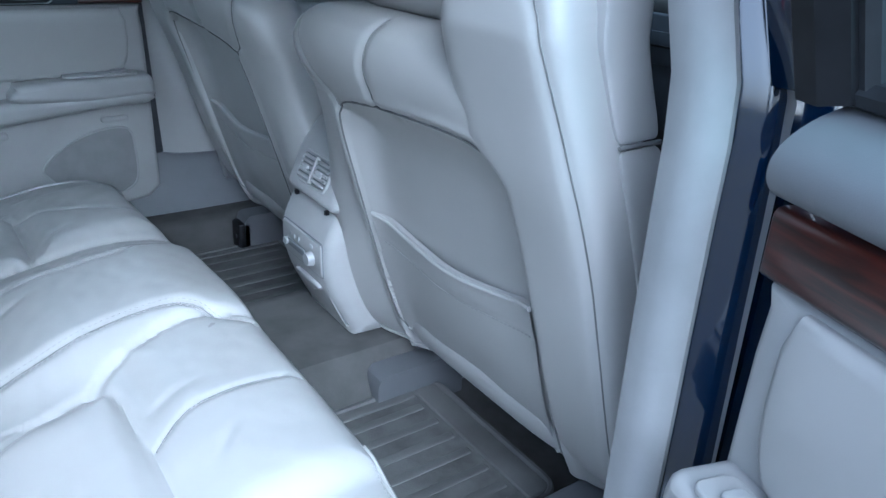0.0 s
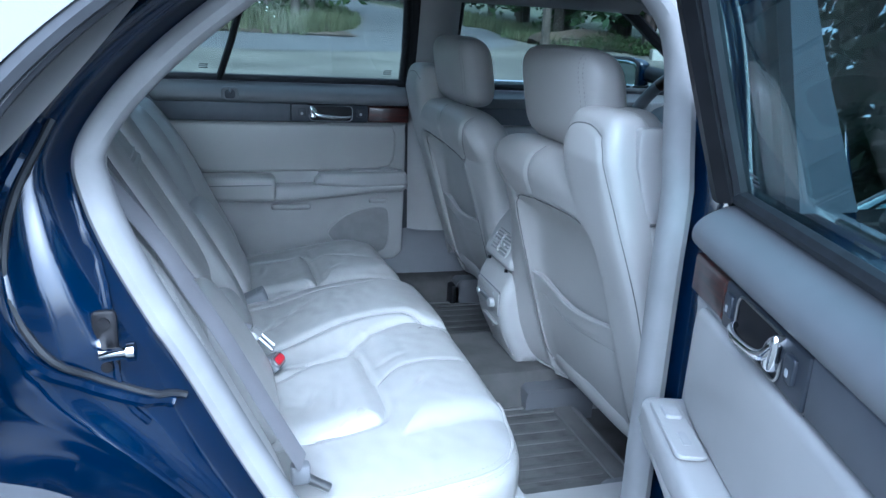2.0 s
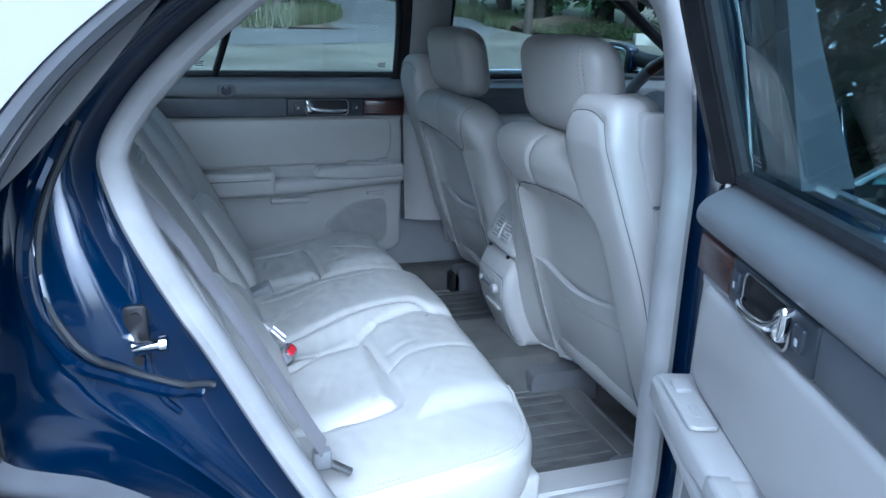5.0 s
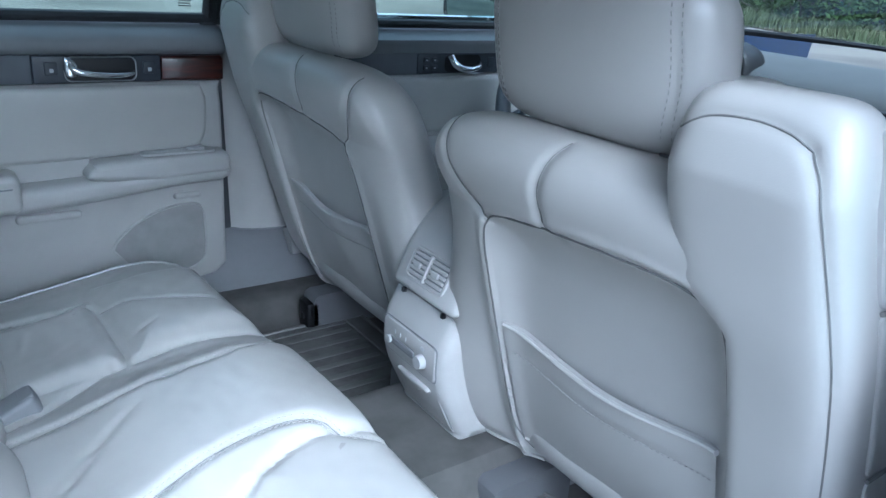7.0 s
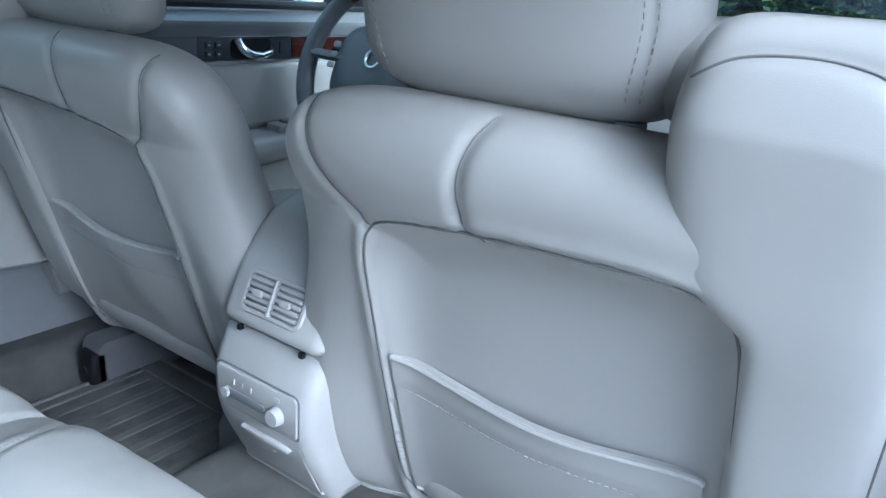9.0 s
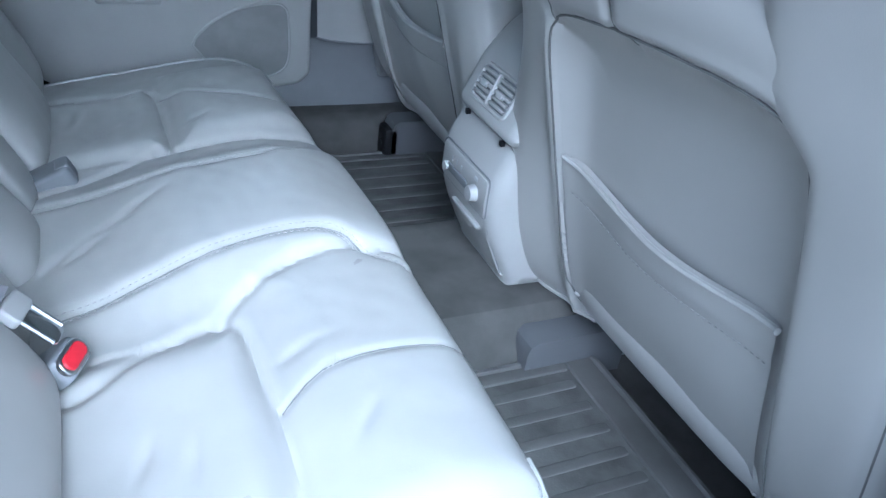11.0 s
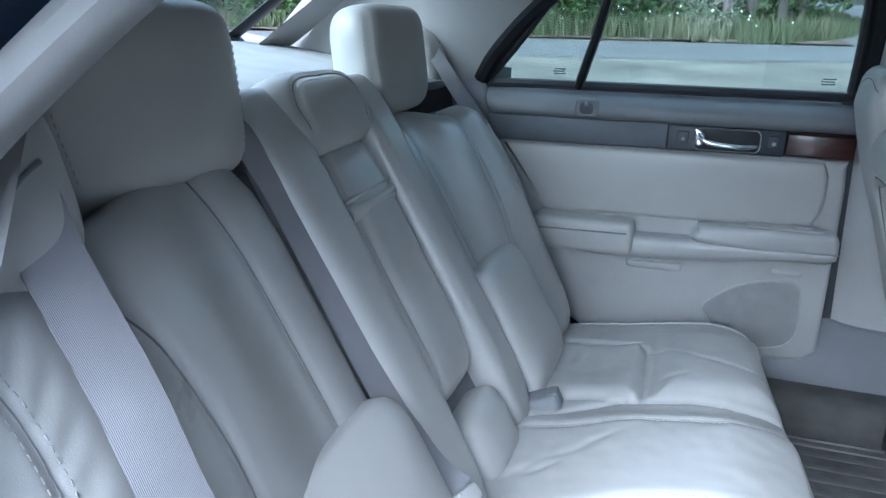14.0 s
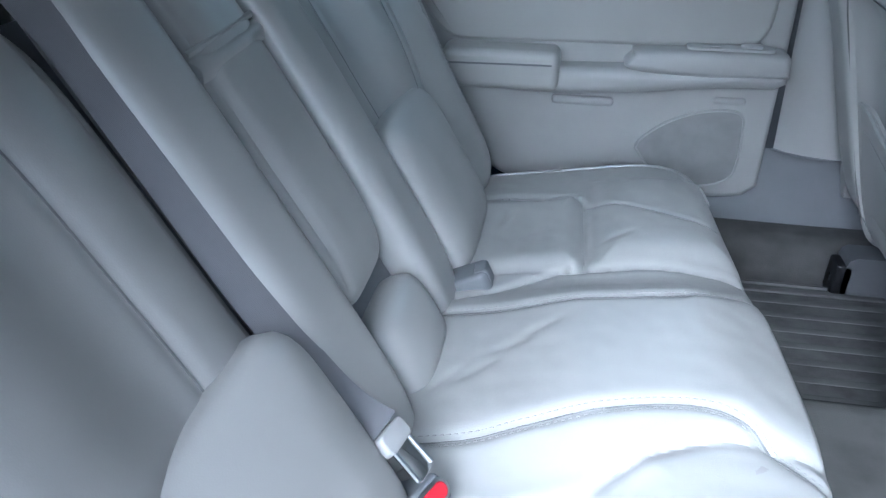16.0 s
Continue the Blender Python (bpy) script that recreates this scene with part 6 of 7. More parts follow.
for y in (-0.58, -0.17):
    v = part("vent", box(0.905, 0.935, y - 0.055, y + 0.055, 0.835, 0.880, 0.004), BLACK, dash, "black air vent")
    for i in range(4):
        part("vane", box(0.900, 0.912, y - 0.05, y + 0.05, 0.842 + 0.010 * i, 0.844 + 0.010 * i), BEZEL, v)
stack = part("centre_panel", box(0.905, 0.96, -0.05, 0.21, 0.60, 0.85, 0.008), BEZEL, dash, "charcoal centre stack")
radio = part("radio", box(0.898, 0.91, -0.025, 0.185, 0.745, 0.815, 0.003), BEZEL, stack)
part("disc_slot", box(0.8955, 0.899, 0.01, 0.15, 0.782, 0.787), BLACK, radio)
for y in (-0.01, 0.005, 0.155, 0.17):
    part("radio_button", box(0.8945, 0.8985, y - 0.005, y + 0.005, 0.752, 0.762, 0.002), BUTTON, radio)
part("side_cheek", box(0.90, 0.95, -0.16, -0.055, 0.66, 0.81, 0.01), SHELL, dash)
part("glove_box", box(0.935, 0.97, -0.60, -0.20, 0.62, 0.79, 0.01), SHELL, dash, "pale grey glove box lid")
part("glove_latch", box(0.925, 0.938, -0.44, -0.36, 0.755, 0.775, 0.004), CHROME, dash)
hood = part("cluster_hood", Pillow(0.37, 0.90, 0.205, 0.075, 3.2, 0.03, 0.14, 3).geo(lambda y, z, w: Vector((0.955 - w, y, z)), 28, 20), BLACK, dash, "black instrument hood")
for y, r in ((0.305, 0.050), (0.425, 0.050), (0.515, 0.028), (0.225, 0.028)):
    dial = part("gauge", tube([(0.934, y, 0.898), (0.920, y, 0.898)], r, 24), BLACK, hood, "black gauge with white ticks")
    for k in range(11):
        a = radians(225 - 27 * k)
        c, s_ = math.cos(a), math.sin(a)
        part("gauge_tick", tube([(0.9195, y - c * r * 0.72, 0.898 + s_ * r * 0.72), (0.9195, y - c * r * 0.9, 0.898 + s_ * r * 0.9)], 0.0018, 5), LEGEND, dial)
    part("needle", tube([(0.9190, y, 0.898), (0.9190, y + r * 0.6, 0.898 - r * 0.4)], 0.0014, 5), RED, dial)
part("gear_lever", tube([(0.62, 0.02, 0.62), (0.60, 0.02, 0.72), (0.60, 0.02, 0.75)], 0.018, 12), BLACK, con, "black gear lever")

swh = thing("steering_wheel", "grey leather steering wheel with dark wood rim top", "steering wheel", at=(0.66, 0.375, 0.83))
SWC = Vector((0.62, 0.393, 0.862))
ax = Vector((-0.90, 0, 0.43)).normalized()
sy, sz = Vector((0, 1, 0)), ax.cross(Vector((0, 1, 0))) * -1
if sz.z < 0:
    sz = -sz
def swp(a, r, w=0.0):
    return SWC + sy * (r * math.cos(a)) + sz * (r * math.sin(a)) + ax * w
part("rim", tube([swp(a, 0.185) for a in lin(radians(135), radians(405), 60)], 0.0190, 12), WHEEL_GREY, swh, "grey leather rim")
part("wood_rim", tube([swp(a, 0.185) for a in lin(radians(45), radians(135), 24)], 0.0195, 12), WOOD, swh, "dark red wood rim section")
hub = Pillow(0, 0, 0.118, 0.090, 3.5, 0.03, 0.03, 2.4)
hb = part("hub", hub.geo(lambda u, v, w: SWC + sy * u + sz * (v - 0.01) + ax * (w - 0.015), 26, 22), WHEEL_GREY, swh, "grey padded hub")
em = [SWC + ax * 0.017 + sy * (0.018 * math.cos(a)) + sz * (0.018 * math.sin(a)) for a in lin(0, 2 * math.pi, 25)[:-1]]
part("hub_emblem", tube(em, 0.003, 6, True), STEEL, hb, "plain round hub emblem")
for a0, tp in ((0, 1), (180, 1), (225, 0), (315, 0)):
    a = radians(a0)
    sp = part("spoke", tube([swp(a, 0.085, -0.008), swp(a, 0.13, -0.006), swp(a, 0.178)], 0.017, 10, r2=0.010), WHEEL_GREY, swh)
    if tp:
        for j in range(3):
            part("spoke_button", Pillow(0, 0, 0.009, 0.007, 4, 0.004, 0.004, 3).geo(lambda u, v, w: swp(a, 0.112) + sy * u + sz * (v + 0.022 * (j - 1)) + ax * (w + 0.008), 8, 8), BUTTON, sp)
part("column", tube([SWC - ax * 0.02, SWC - ax * 0.30], 0.045, 14), WHEEL_GREY, swh)
part("stalk", tube([SWC - ax * 0.06, SWC - ax * 0.06 + Vector((0, 0.17, 0.03))], 0.009, 8), BLACK, swh)

rv = thing("rear_view_mirror", "black framed interior mirror hung from the windscreen", "mirror", at=(0.57, 0.02, 1.19))
rvm = Pillow(0.02, 1.190, 0.125, 0.034, 4, 0.012, 0.03, 3)
rvp = lambda y, z, w: Vector((0.57 - w + 0.12 * y, y, z))
part("housing", rvm.geo(rvp, 26, 16), BLACK, rv)
part("glass", Pillow(0.02, 1.192, 0.112, 0.025, 5, 0.002, 0.002, 6).geo(lambda y, z, w: rvp(y, z, w + 0.0125), 18, 12), MIRROR, rv, "mirror glass")
part("button_bar", box(0.552, 0.562, -0.04, 0.08, 1.150, 1.160, 0.003), BEZEL, rv)
part("stem", tube([(0.59, 0.02, 1.20), (0.66, 0.02, 1.262)], 0.012, 8), BLACK, rv)
for y0, y1 in ((-0.55, 0.0), (0.02, 0.58)):
    wp = thing("wiper", "black wiper resting at the foot of the windscreen", "wiper", "wipers", at=(1.40, (y0 + y1) / 2, 0.94))
    part("blade", tube([Vector((1.415 + 0.12 * math.sin(math.pi * (y + 0.66) / 1.32), y, 0.952 + 0.01 * math.sin(3 * (y - y0)))) for y in lin(y0, y1, 12)], 0.007, 6), BLACK, wp)
    part("arm", tube([Vector((1.46 + 0.12 * math.sin(math.pi * (y + 0.66) / 1.32), y, 0.955)) for y in lin(y0 + 0.2, y1, 8)], 0.008, 6), BLACK, wp)

tag = thing("key_tag", "small red tag hanging from the dashboard", "key tag", at=(0.74, 0.209, 0.70))
part("tag", box(0.735, 0.741, 0.190, 0.228, 0.698, 0.728, 0.002), RED, tag)
part("cord", tube([(0.738, 0.209, 0.727), (0.80, 0.211, 0.765), (0.94, 0.214, 0.775)], 0.0025, 6), BLACK, tag)


# ---- outside: trees, undergrowth, buildings, vehicles ----
rng = random.Random(7)
def leaf_clump(center, r, count, size, out):
    v, f = out
    for _ in range(count):
        d = Vector((rng.gauss(0, 1), rng.gauss(0, 1), rng.gauss(0, 0.8)))
        p = Vector(center) + d.normalized() * r * rng.random() ** 0.45
        a = Vector((rng.uniform(-1, 1), rng.uniform(-1, 1), rng.uniform(-0.6, 0.6))).normalized()
        b = a.cross(Vector((rng.uniform(-1, 1), rng.uniform(-1, 1), rng.uniform(-1, 1)))).normalized()
        s = size * rng.uniform(0.6, 1.3)
        o = len(v)
        v += [p - a * s, p + b * s * 0.45, p + a * s, p - b * s * 0.45]
        f.append([o, o + 1, o + 2, o + 3])


def leafy_tree(name, label, h, spread, bare, clumps, per, leaf, size, material, trunk_r, group):
    t = thing(name, label, "tree", group)
    lean_x, lean_y = rng.uniform(-0.4, 0.4), rng.uniform(-0.4, 0.4)
    tp = [Vector((lean_x * q * q, lean_y * q * q, h * 0.9 * q)) for q in lin(0, 1, 9)]
    geo = [tube(tp, lambda q: trunk_r * (1 - 0.85 * q) + 0.02, 9)]
    out = ([], [])
    for i in range(clumps):
        q = bare + (1 - bare) * (i + rng.random()) / clumps
        base = Vector((lean_x * q * q, lean_y * q * q, h * 0.9 * q))
        ang = i * 2.4 + rng.uniform(-0.4, 0.4)
        reach = spread * (math.sin(math.pi * min(1, (q - bare) / (1 - bare) * 0.85 + 0.12)) ** 0.7) * rng.uniform(0.6, 1.1)
        tip = base + Vector((math.cos(ang) * reach, math.sin(ang) * reach, rng.uniform(0.0, 0.12) * h))
        geo.append(tube([base, base.lerp(tip, 0.5) + Vector((0, 0, 0.1 * reach)), tip], lambda s: trunk_r * 0.28 * (1 - 0.8 * s) + 0.008, 5))
        for s in (0.55, 0.85, 1.05):
            leaf_clump(base.lerp(tip, s) + Vector((rng.uniform(-0.3, 0.3), rng.uniform(-0.3, 0.3), rng.uniform(-0.2, 0.3))), spread * rng.uniform(0.16, 0.30), per, size, out)
    part("trunk", join(*geo), BARK, t)
    part("crown", out, material, t, smooth=False)
    return t


def conifer(name, label, h, r, rows, group):
    t = thing(name, label, "tree", group)
    part("trunk", tube([(0, 0, 0), (0, 0, h * 0.5), (0, 0, h)], lambda q: 0.20 * (1 - 0.9 * q) + 0.02, 8), BARK, t)
    out = ([], [])
    for i in range(rows):
        q = 0.10 + 0.88 * i / rows
        n = max(4, int(9 * (1 - q) + 3))
        for k in range(n):
            a = 2 * math.pi * k / n + i * 0.7 + rng.uniform(-0.2, 0.2)
            reach = r * (1 - q) ** 0.8 * rng.uniform(0.7, 1.15)
            for s in lin(0.25, 1.0, 5):
                c = Vector((math.cos(a) * reach * s, math.sin(a) * reach * s, h * q - 0.25 * reach * s * s))
                leaf_clump(c, 0.22 + 0.10 * (1 - q), 7, 0.20, out)
    part("crown", out, NEEDLE, t, smooth=False)
    return t


def bush(name, label, r, n, group, mtl):
    t = thing(name, label, "shrub", group)
    out = ([], [])
    stems = []
    for i in range(n):
        a = rng.uniform(0, 2 * math.pi)
        d = r * rng.random() ** 0.6
        c = Vector((math.cos(a) * d, math.sin(a) * d, rng.uniform(0.25, 1.0) * r * 0.9 * (1 - 0.4 * d / r)))
        stems.append(tube([(0.3 * c.x, 0.3 * c.y, 0), c], 0.015, 4))
        leaf_clump(c, r * 0.32, 36, 0.075, out)
    part("stems", join(*stems), BARK, t)
    part("leaves", out, mtl, t, smooth=False)
    return t


trees = [leafy_tree("broadleaf_tree", "tall leafy roadside tree with a straight trunk", 13, 3.6, 0.22, 26, 48, 0, 0.18, LEAF, 0.22, "roadside trees"),
         leafy_tree("broadleaf_tree", "spreading leafy tree with low limbs", 10, 4.2, 0.14, 24, 50, 0, 0.18, LEAF, 0.26, "roadside trees"),
         leafy_tree("bare_trunk_tree", "tall thin trunk with a high leafy crown", 17, 3.0, 0.50, 20, 48, 0, 0.19, LEAF, 0.17, "roadside trees")]
firs = [conifer("fir_tree", "tall dark green fir tree", 15, 3.2, 20, "fir trees"), conifer("fir_tree", "slender dark green fir tree", 18, 2.6, 24, "fir trees")]
shrubs = [bush("shrub", "dense green roadside shrub", 1.5, 34, "roadside shrubs", LEAF), bush("shrub", "low wild green shrub", 0.9, 20, "roadside shrubs", LEAF)]
def put(ob, x, y, s=1.0, first=[]):
    m = Matrix.Translation((x, y, hill(x, y) - 0.05)) @ Matrix.Rotation(rng.uniform(0, 6.28), 4, "Z")
    if ob.name not in first:
        first.append(ob.name)
        ob.matrix_basis = m
        ob.scale = (s, s, s * rng.uniform(0.9, 1.1))
        return ob
    k = Vector(ob.scale)
    ob2 = copy_thing(ob, m)
    ob2.scale = (s, s, s * rng.uniform(0.9, 1.1))
    return ob2


def free(x, y):
    if x < bend_x(y):
        return y > road_y(x) + 3.4 and x < bend_x(y) - 3.2
    return x > bend_x(y) + 3.2 and (wall_line(x, y) > 1.5 or x > 17)


# woods across the road
for i in range(46):
    x = -46 + 1.05 * i + rng.uniform(-0.6, 0.6)
    y = 22.5 + (3.0 * (i % 4)) + rng.uniform(0, 2) + abs(rng.gauss(0, 1)) * 3
    if free(x, y) and abs(x / (y + 0.8) + 0.78) > 0.06 and not (abs(x / (y + 0.8) + 0.25) < 0.02):
        put(rng.choice(trees[:2] + trees[:2] + firs[:1]), x, y, rng.uniform(0.75, 1.1))
for i in range(58):
    x = -34 + 0.62 * i
    y = road_y(x) + 5.2 + rng.uniform(0, 4)
    if free(x, y) and not (-9.5 < x < -6):
        put(rng.choice(shrubs), x, y, rng.uniform(1.0, 1.9))
# trunks on the spit between the roads
put(trees[1], -4.6, 22.0, 1.05)
for x, y in ((0.3, 21.4), (1.0, 22.6), (1.7, 21.6), (2.3, 23.0)):
    put(trees[2], x, y, rng.uniform(0.65, 0.85))
# woods along the side road
for i in range(34):
    y = 26 + 1.7 * i
    x = bend_x(y) + (4.5 + abs(rng.gauss(0, 1)) * 4) * (1 if i % 3 else -1)
    if free(x, y):
        put(rng.choice(trees[:2] + firs), x, y, rng.uniform(0.7, 1.0))
# woods behind the block wall and ahead of the car
for i in range(40):
    s_, off = -3 + 0.75 * i + rng.uniform(-0.4, 0.4), 3.0 + 3.4 * (i % 4) + rng.uniform(-0.8, 0.8)
    x, y = 10.4 + 0.94 * s_ + 0.34 * off, 16.4 - 0.34 * s_ + 0.94 * off
    if free(x, y):
        put(rng.choice(trees + firs), x, y, rng.uniform(0.65, 0.95))
for i in range(52):
    y = -24 + 0.66 * i + rng.uniform(-0.4, 0.4)
    x = 20.5 + 3.2 * (i % 4) + rng.uniform(-1, 1)
    if free(x, y):
        put(rng.choice(trees + firs + firs), x, y, rng.uniform(0.7, 1.0))
for i in range(34):
    y = -17 + 0.85 * i
    x = 18.2 + rng.uniform(0, 2.2)
    put(rng.choice(shrubs), x, y, rng.uniform(0.8, 1.5))
for i in range(12):
    s_, off = -1 + 1.2 * i, 1.6 + rng.uniform(0, 1.0)
    put(rng.choice(shrubs), 10.4 + 0.94 * s_ + 0.34 * off, 16.4 - 0.34 * s_ + 0.94 * off, rng.uniform(0.45, 0.8))
# behind, and beside the open door
for i in range(12):
    x, y = -26 - abs(rng.gauss(0, 1)) * 14, rng.uniform(-12, 14)
    put(rng.choice(trees), x, y, rng.uniform(0.8, 1.1))
for x, y in ((-13.5, 3.4), (-24, 27)):
    put(trees[1], x, y, 0.95)
for i in range(10):
    a = rng.uniform(-1.25, 0.15)
    d = rng.uniform(30, 46)
    x, y = d * math.cos(a) * 1.0, -abs(d * math.sin(a)) - 3
    put(rng.choice(trees[:2] + trees[:2] + firs[:1]), x, y, rng.uniform(0.75, 1.1))
for x, y in ((7.0, -8.0), (12, -14.5), (30, -19), (10.5, -11.0), (16, -15.5), (21, -21), (-24, -32), (-14, -36)):
    put(rng.choice(trees[:2]), x, y, rng.uniform(0.95, 1.15))
for i in range(6):
    put(rng.choice(trees + firs), rng.uniform(-40, -6), rng.uniform(-46, -32), 0.8)

# roadside grass, weeds and flowers
def blades(name, n, where, hgt, material, label):
    v, f = [], []
    for _ in range(n):
        x, y = where()
        z = hill(x, y)
        h = hgt * rng.uniform(0.5, 1.2)
        a = rng.uniform(0, math.pi)
        w = rng.uniform(0.012, 0.03)
        dx, dy = math.cos(a) * w, math.sin(a) * w
        lx, ly = rng.uniform(-0.3, 0.3) * h, rng.uniform(-0.3, 0.3) * h
        o = len(v)
        v += [(x - dx, y - dy, z), (x + dx, y + dy, z), (x + lx * 0.4 + dx * 0.6, y + ly * 0.4 + dy * 0.6, z + h * 0.6), (x + lx, y + ly, z + h)]
        f += [[o, o + 1, o + 2], [o, o + 2, o + 3]]
    return tagged(part(name, (v, f), material, smooth=False), label, "grass", kind="stuff")


def far_edge():
    while True:
        x = rng.uniform(-34, 4)
        y = road_y(x) + 3.6 + abs(rng.gauss(0, 1)) * 1.6
        if x < bend_x(y) - 2.6:
            return x, y
def lane_edge():
    while True:
        y = rng.uniform(18.5, 48)
        x = bend_x(y) + (2.6 + abs(rng.gauss(0, 1)) * 1.5) * rng.choice((1, 1, -1))
        if left_ok(x, y) or right_ok(x, y):
            return x, y
blades("roadside_grass", 15000, far_edge, 0.62, BLADE, "tall uncut roadside grass")
blades("lane_grass", 8000, lane_edge, 0.38, BLADE, "uncut grass beside the side road")
blades("lot_edge_grass", 10000, lambda: (14.8 + abs(rng.gauss(0, 1)) * 2, rng.uniform(-20, 12.5)), 0.32, BLADE, "uncut grass at the lot edge")
def flowers():
    v, f = [], []
    for _ in range(70):
        x, y = rng.uniform(-9, 2), 20.8 + abs(rng.gauss(0, 1)) * 0.9
        z = hill(x, y) + rng.uniform(0.3, 0.85)
        s = rng.uniform(0.015, 0.035)
        o = len(v)
        for k in range(6):
            v.append((x + s * math.cos(k * 1.047), y + 0.3 * s * math.sin(k * 2.1), z + s * math.sin(k * 1.047)))
        f.append([o + k for k in range(6)])
    return tagged(part("wild_flowers", (v, f), FLOWER, smooth=False), "white wild flowers along the road", "flowers", kind="stuff")
flowers()

# brush pile and rocks by the road
pile = thing("brush_pile", "heap of cut brush and earth beside the road", "brush pile", at=(11.2, 20.6, hill(11.2, 20.6)))
geo = []
for _ in range(140):
    a, b = rng.uniform(-2.2, 2.2), rng.uniform(-0.8, 0.8)
    z0 = hill(11.2 + a, 20.6 + b) + rng.uniform(0, 0.55) * max(0, 1 - abs(a) / 2.6)
    d = Vector((rng.uniform(-1, 1), rng.uniform(-1, 1), rng.uniform(-0.2, 0.3))) * rng.uniform(0.2, 0.6)
    p = Vector((11.2 + a, 20.6 + b, z0))
    geo.append(tube([p - d, p + d], rng.uniform(0.012, 0.035), 5))
part("branches", join(*geo), BARK, pile, kind="stuff")
part("earth", Pillow(11.2, 20.6, 2.5, 1.0, 2.5, 0.42, 0.1, 2).geo(lambda x, y, w: Vector((x, y, hill(11.2, 20.6) + w + 0.25 * noise.noise(Vector((x, y, 0)))))), DIRT, pile)

# concrete block wall ahead of the far mirror
wallb = thing("block_wall", "low wall of weathered concrete blocks", "wall", at=(12.5, 15.7, hill(12.5, 15.7)))
for i in range(6):
    p = Vector((10.4 + 0.98 * i * 0.94, 16.4 - 0.98 * i * 0.34, 0))
    dv = Vector((0.94, -0.34, 0))
    nv = Vector((0.34, 0.94, 0))
    for j in range(2):
        if j == 1 and i in (0, 5):
            continue
        q = p + dv * (0.45 * j)
        base = hill(q.x, q.y) - 0.05 + 0.33 * j
        part("block", box(0.01, 0.96, -0.2 + 0.03 * rng.random(), 0.2, base, base + 0.325, 0.02, lambda u, v, w: Vector((q.x, q.y, 0)) + dv * u + nv * v + Vector((0, 0, w))), CONCRETE, wallb)
board = thing("notice_board", "small white notice board on a post", "sign", at=(18.0, 13.4, hill(18.0, 13.4)))
part("post", tube([(18.0, 13.4, hill(18.0, 13.4) - 0.1), (18.0, 13.4, hill(18.0, 13.4) + 1.4)], 0.04, 6), STEEL, board)
part("panel", box(17.9, 17.94, 13.1, 13.75, hill(18.0, 13.4) + 0.75, hill(18.0, 13.4) + 1.4, 0.02), SIDING, board)


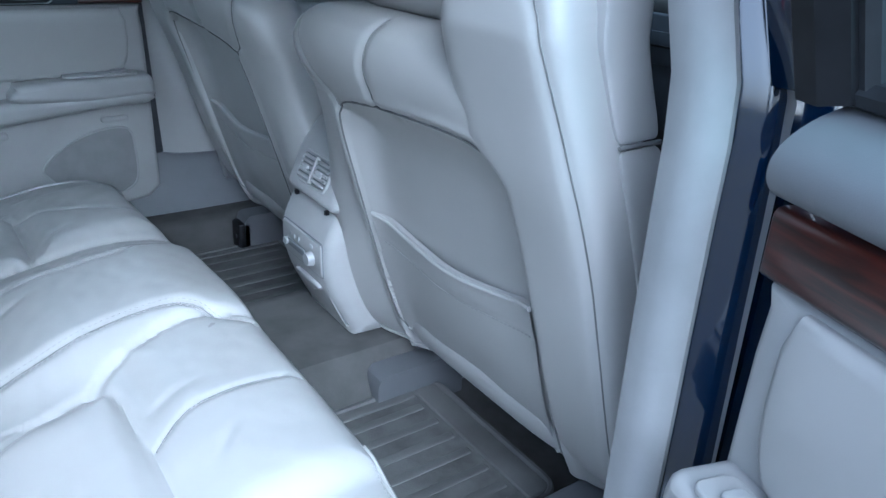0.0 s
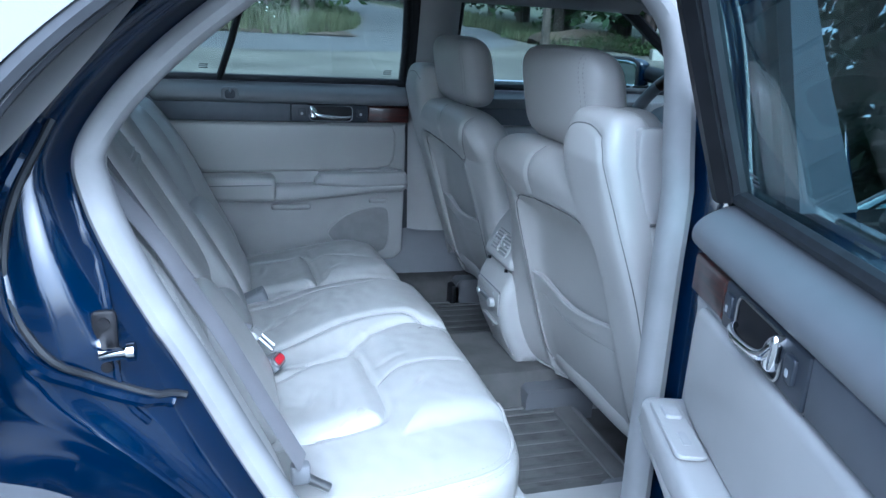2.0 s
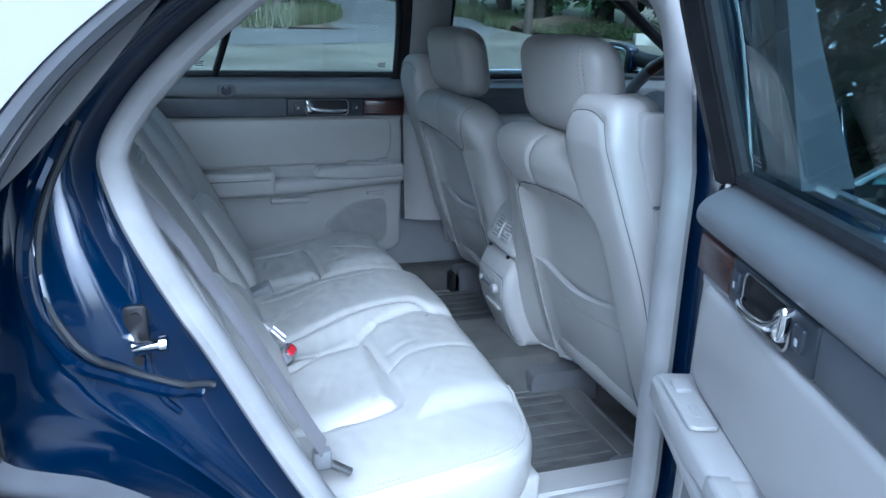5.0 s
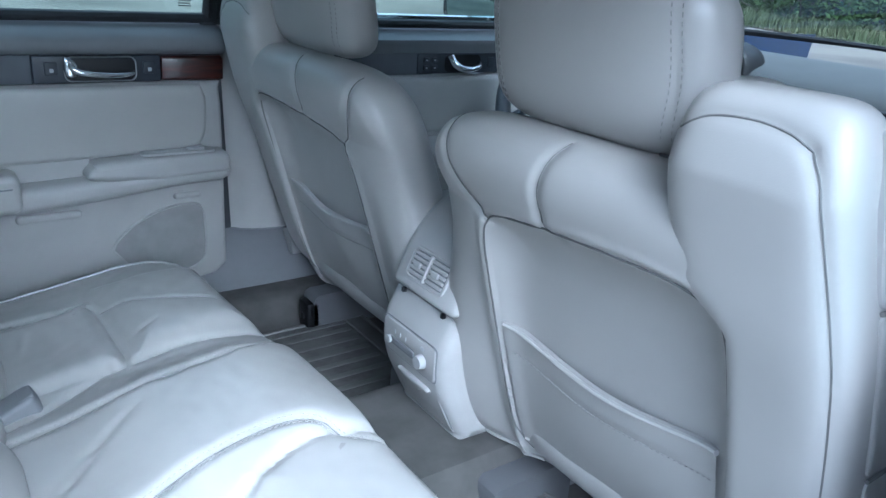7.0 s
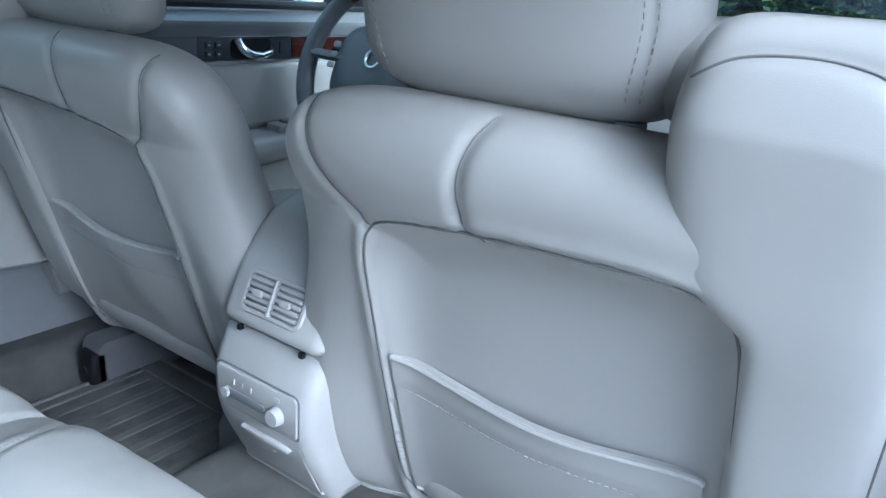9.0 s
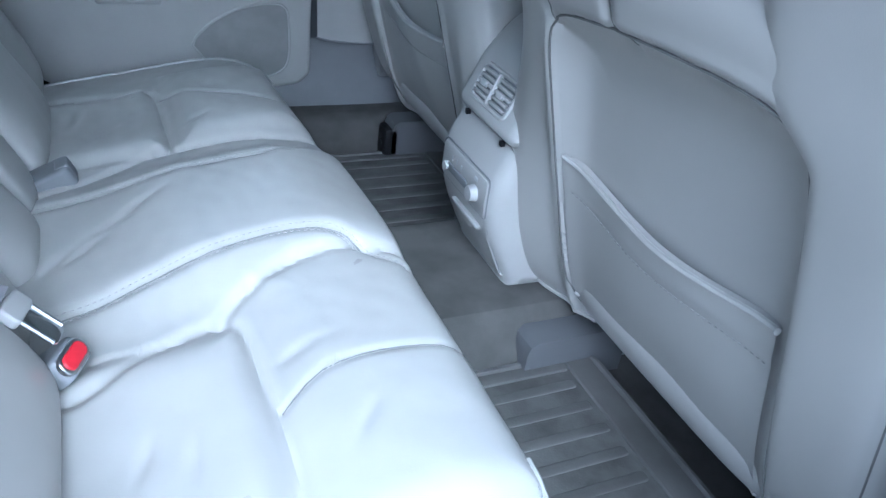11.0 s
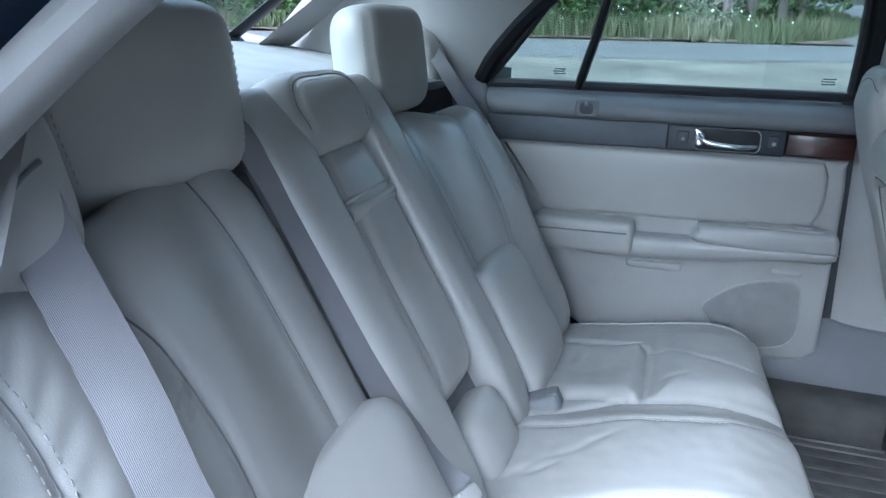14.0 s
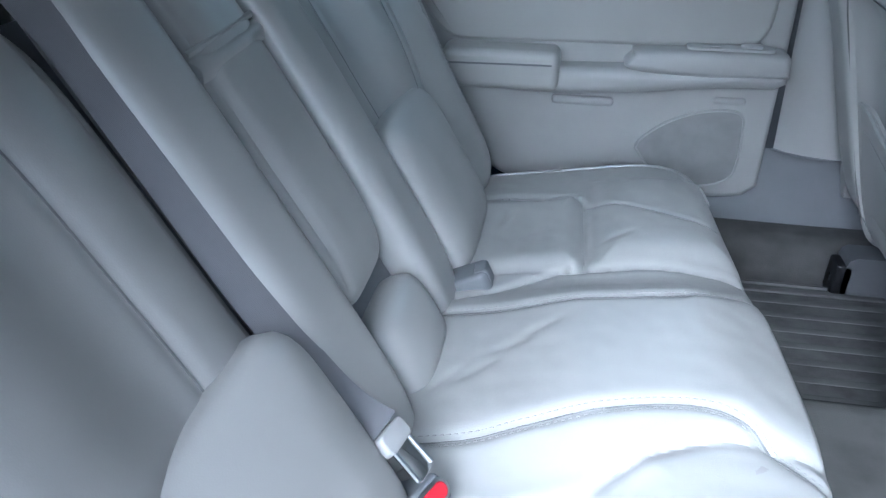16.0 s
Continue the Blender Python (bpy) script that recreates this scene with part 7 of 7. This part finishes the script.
def parked_car(name, label, at, yaw, length, height, paint, wagon):
    c = thing(name, label, "car", at=at)
    M = Matrix.Translation(at) @ Matrix.Rotation(radians(yaw), 4, "Z")
    T = lambda x, y, z: M @ Vector((x, y, z))
    hw = 0.92
    h = length / 2
    low = curve2([(-h, 0.45), (-h + 0.02, 0.85), (-h + 0.12, 1.0), (h - 0.9, 0.95), (h - 0.1, 0.80), (h, 0.60), (h - 0.05, 0.35), (-h + 0.05, 0.32)], 4)
    part("body", join(plate(low, 0, hw, 0.10, lambda u, v, w: T(u, w, v)), plate(low, 0, -hw, 0.10, lambda u, v, w: T(u, w, v))), paint, c)
    rear = -h + (0.12 if wagon else 0.75)
    cab = curve2([(rear, 0.98), (rear + (0.18 if wagon else 0.6), height - 0.05), (rear + 0.9, height), (h - 2.0, height - 0.03), (h - 1.1, 0.96)], 4)
    cl = part("cabin", join(plate(cab, 0, hw - 0.10, 0.16, lambda u, v, w: T(u, w, v)), plate(cab, 0, -hw + 0.10, 0.16, lambda u, v, w: T(u, w, v))), paint, c)
    for sg in (1, -1):
        sw = [(rear + 0.35, 1.02), (rear + 0.55, height - 0.14), (h - 2.05, height - 0.14), (h - 1.45, 1.02)]
        part("side_window", plate(sw, sg * (hw - 0.12), sg * (hw - 0.093), 0.005, lambda u, v, w: T(u, w, v)), DARK_GLASS, c)
    part("rear_window", plate([(-0.62, 1.05), (-0.55, height - 0.16), (0.55, height - 0.16), (0.62, 1.05)], 0.0, 0.012, 0.003, lambda u, v, w: T(rear + (v - 0.98) * (0.18 if wagon else 0.6) / (height - 1.03) - w - 0.01, u, v)), DARK_GLASS, c)
    for sg in (1, -1):
        part("tail_lamp", plate(rounded(sg * 0.76 - 0.12, sg * 0.76 + 0.12, 0.74, 0.98, 0.03), 0.0, 0.05, 0.015, lambda u, v, w: T(-h + 0.03 - w, u, v)), RED_LAMP, c, "red tail lamp")
        part("head_lamp", plate(rounded(sg * 0.70 - 0.14, sg * 0.70 + 0.14, 0.62, 0.76, 0.03), 0.0, 0.05, 0.015, lambda u, v, w: T(h - 0.06 + w, u, v)), CHROME, c)
    part("number_plate", plate(rounded(-0.16, 0.16, 0.72, 0.86, 0.01), 0.0, 0.02, 0.004, lambda u, v, w: T(-h + 0.02 - w, u, v)), SIDING, c, "plain pale number plate")
    part("rear_bumper", plate(rounded(-0.88, 0.88, 0.36, 0.58, 0.05), 0.0, 0.08, 0.03, lambda u, v, w: T(-h + 0.04 - w, u, v)), paint, c)
    for x in (-h + 0.85, h - 0.9):
        for sg in (1, -1):
            w = part("wheel", tube([T(x, sg * 0.70, 0.34), T(x, sg * 0.90, 0.34)], 0.34, 24), TYRE, c)
            part("rim", tube([T(x, sg * 0.895, 0.34), T(x, sg * 0.915, 0.34)], 0.21, 18), ALLOY, w)
    return c


parked_car("parked_suv", "black estate car parked facing away on the lot edge", (17.2, 12.9, hill(17.2, 12.9)), 8, 4.6, 1.72, SUV_PAINT, True)
parked_car("parked_car", "silver saloon car parked beyond the road", (-11.6, 44.0, hill(-11.6, 44)), 170, 4.5, 1.42, SILVER_PAINT, False)

# white house behind
house = thing("house", "white sided house with grey roof behind the trees", "house", at=(-38, 42, hill(-36, 42)))
hz = hill(-36, 42)
part("wall", box(-42, -34, 36.0, 48.0, hz - 0.3, hz + 4.2), SIDING, house, "white horizontal siding", smooth=False)
for i in range(28):
    part("siding_board", box(-34.0, -33.955, 36.0, 48.0, hz + 0.15 * i, hz + 0.15 * i + 0.135), SIDING, house, smooth=False)
part("roof", loft([[Vector((x, y, z)) for x, z in ((-42.6, hz + 4.0), (-38, hz + 7.0), (-33.4, hz + 4.0), (-33.4, hz + 4.2), (-38, hz + 7.25), (-42.6, hz + 4.2))] for y in (35.5, 48.5)]), ROOFING, house, smooth=False)
for y in (38.5, 42.0, 45.5):
    w = part("window", box(-33.97, -33.90, y - 0.6, y + 0.6, hz + 1.3, hz + 2.8, 0.02), SIDING, house)
    part("pane", box(-33.905, -33.885, y - 0.5, y + 0.5, hz + 1.4, hz + 2.7), DARK_GLASS, w, smooth=False)
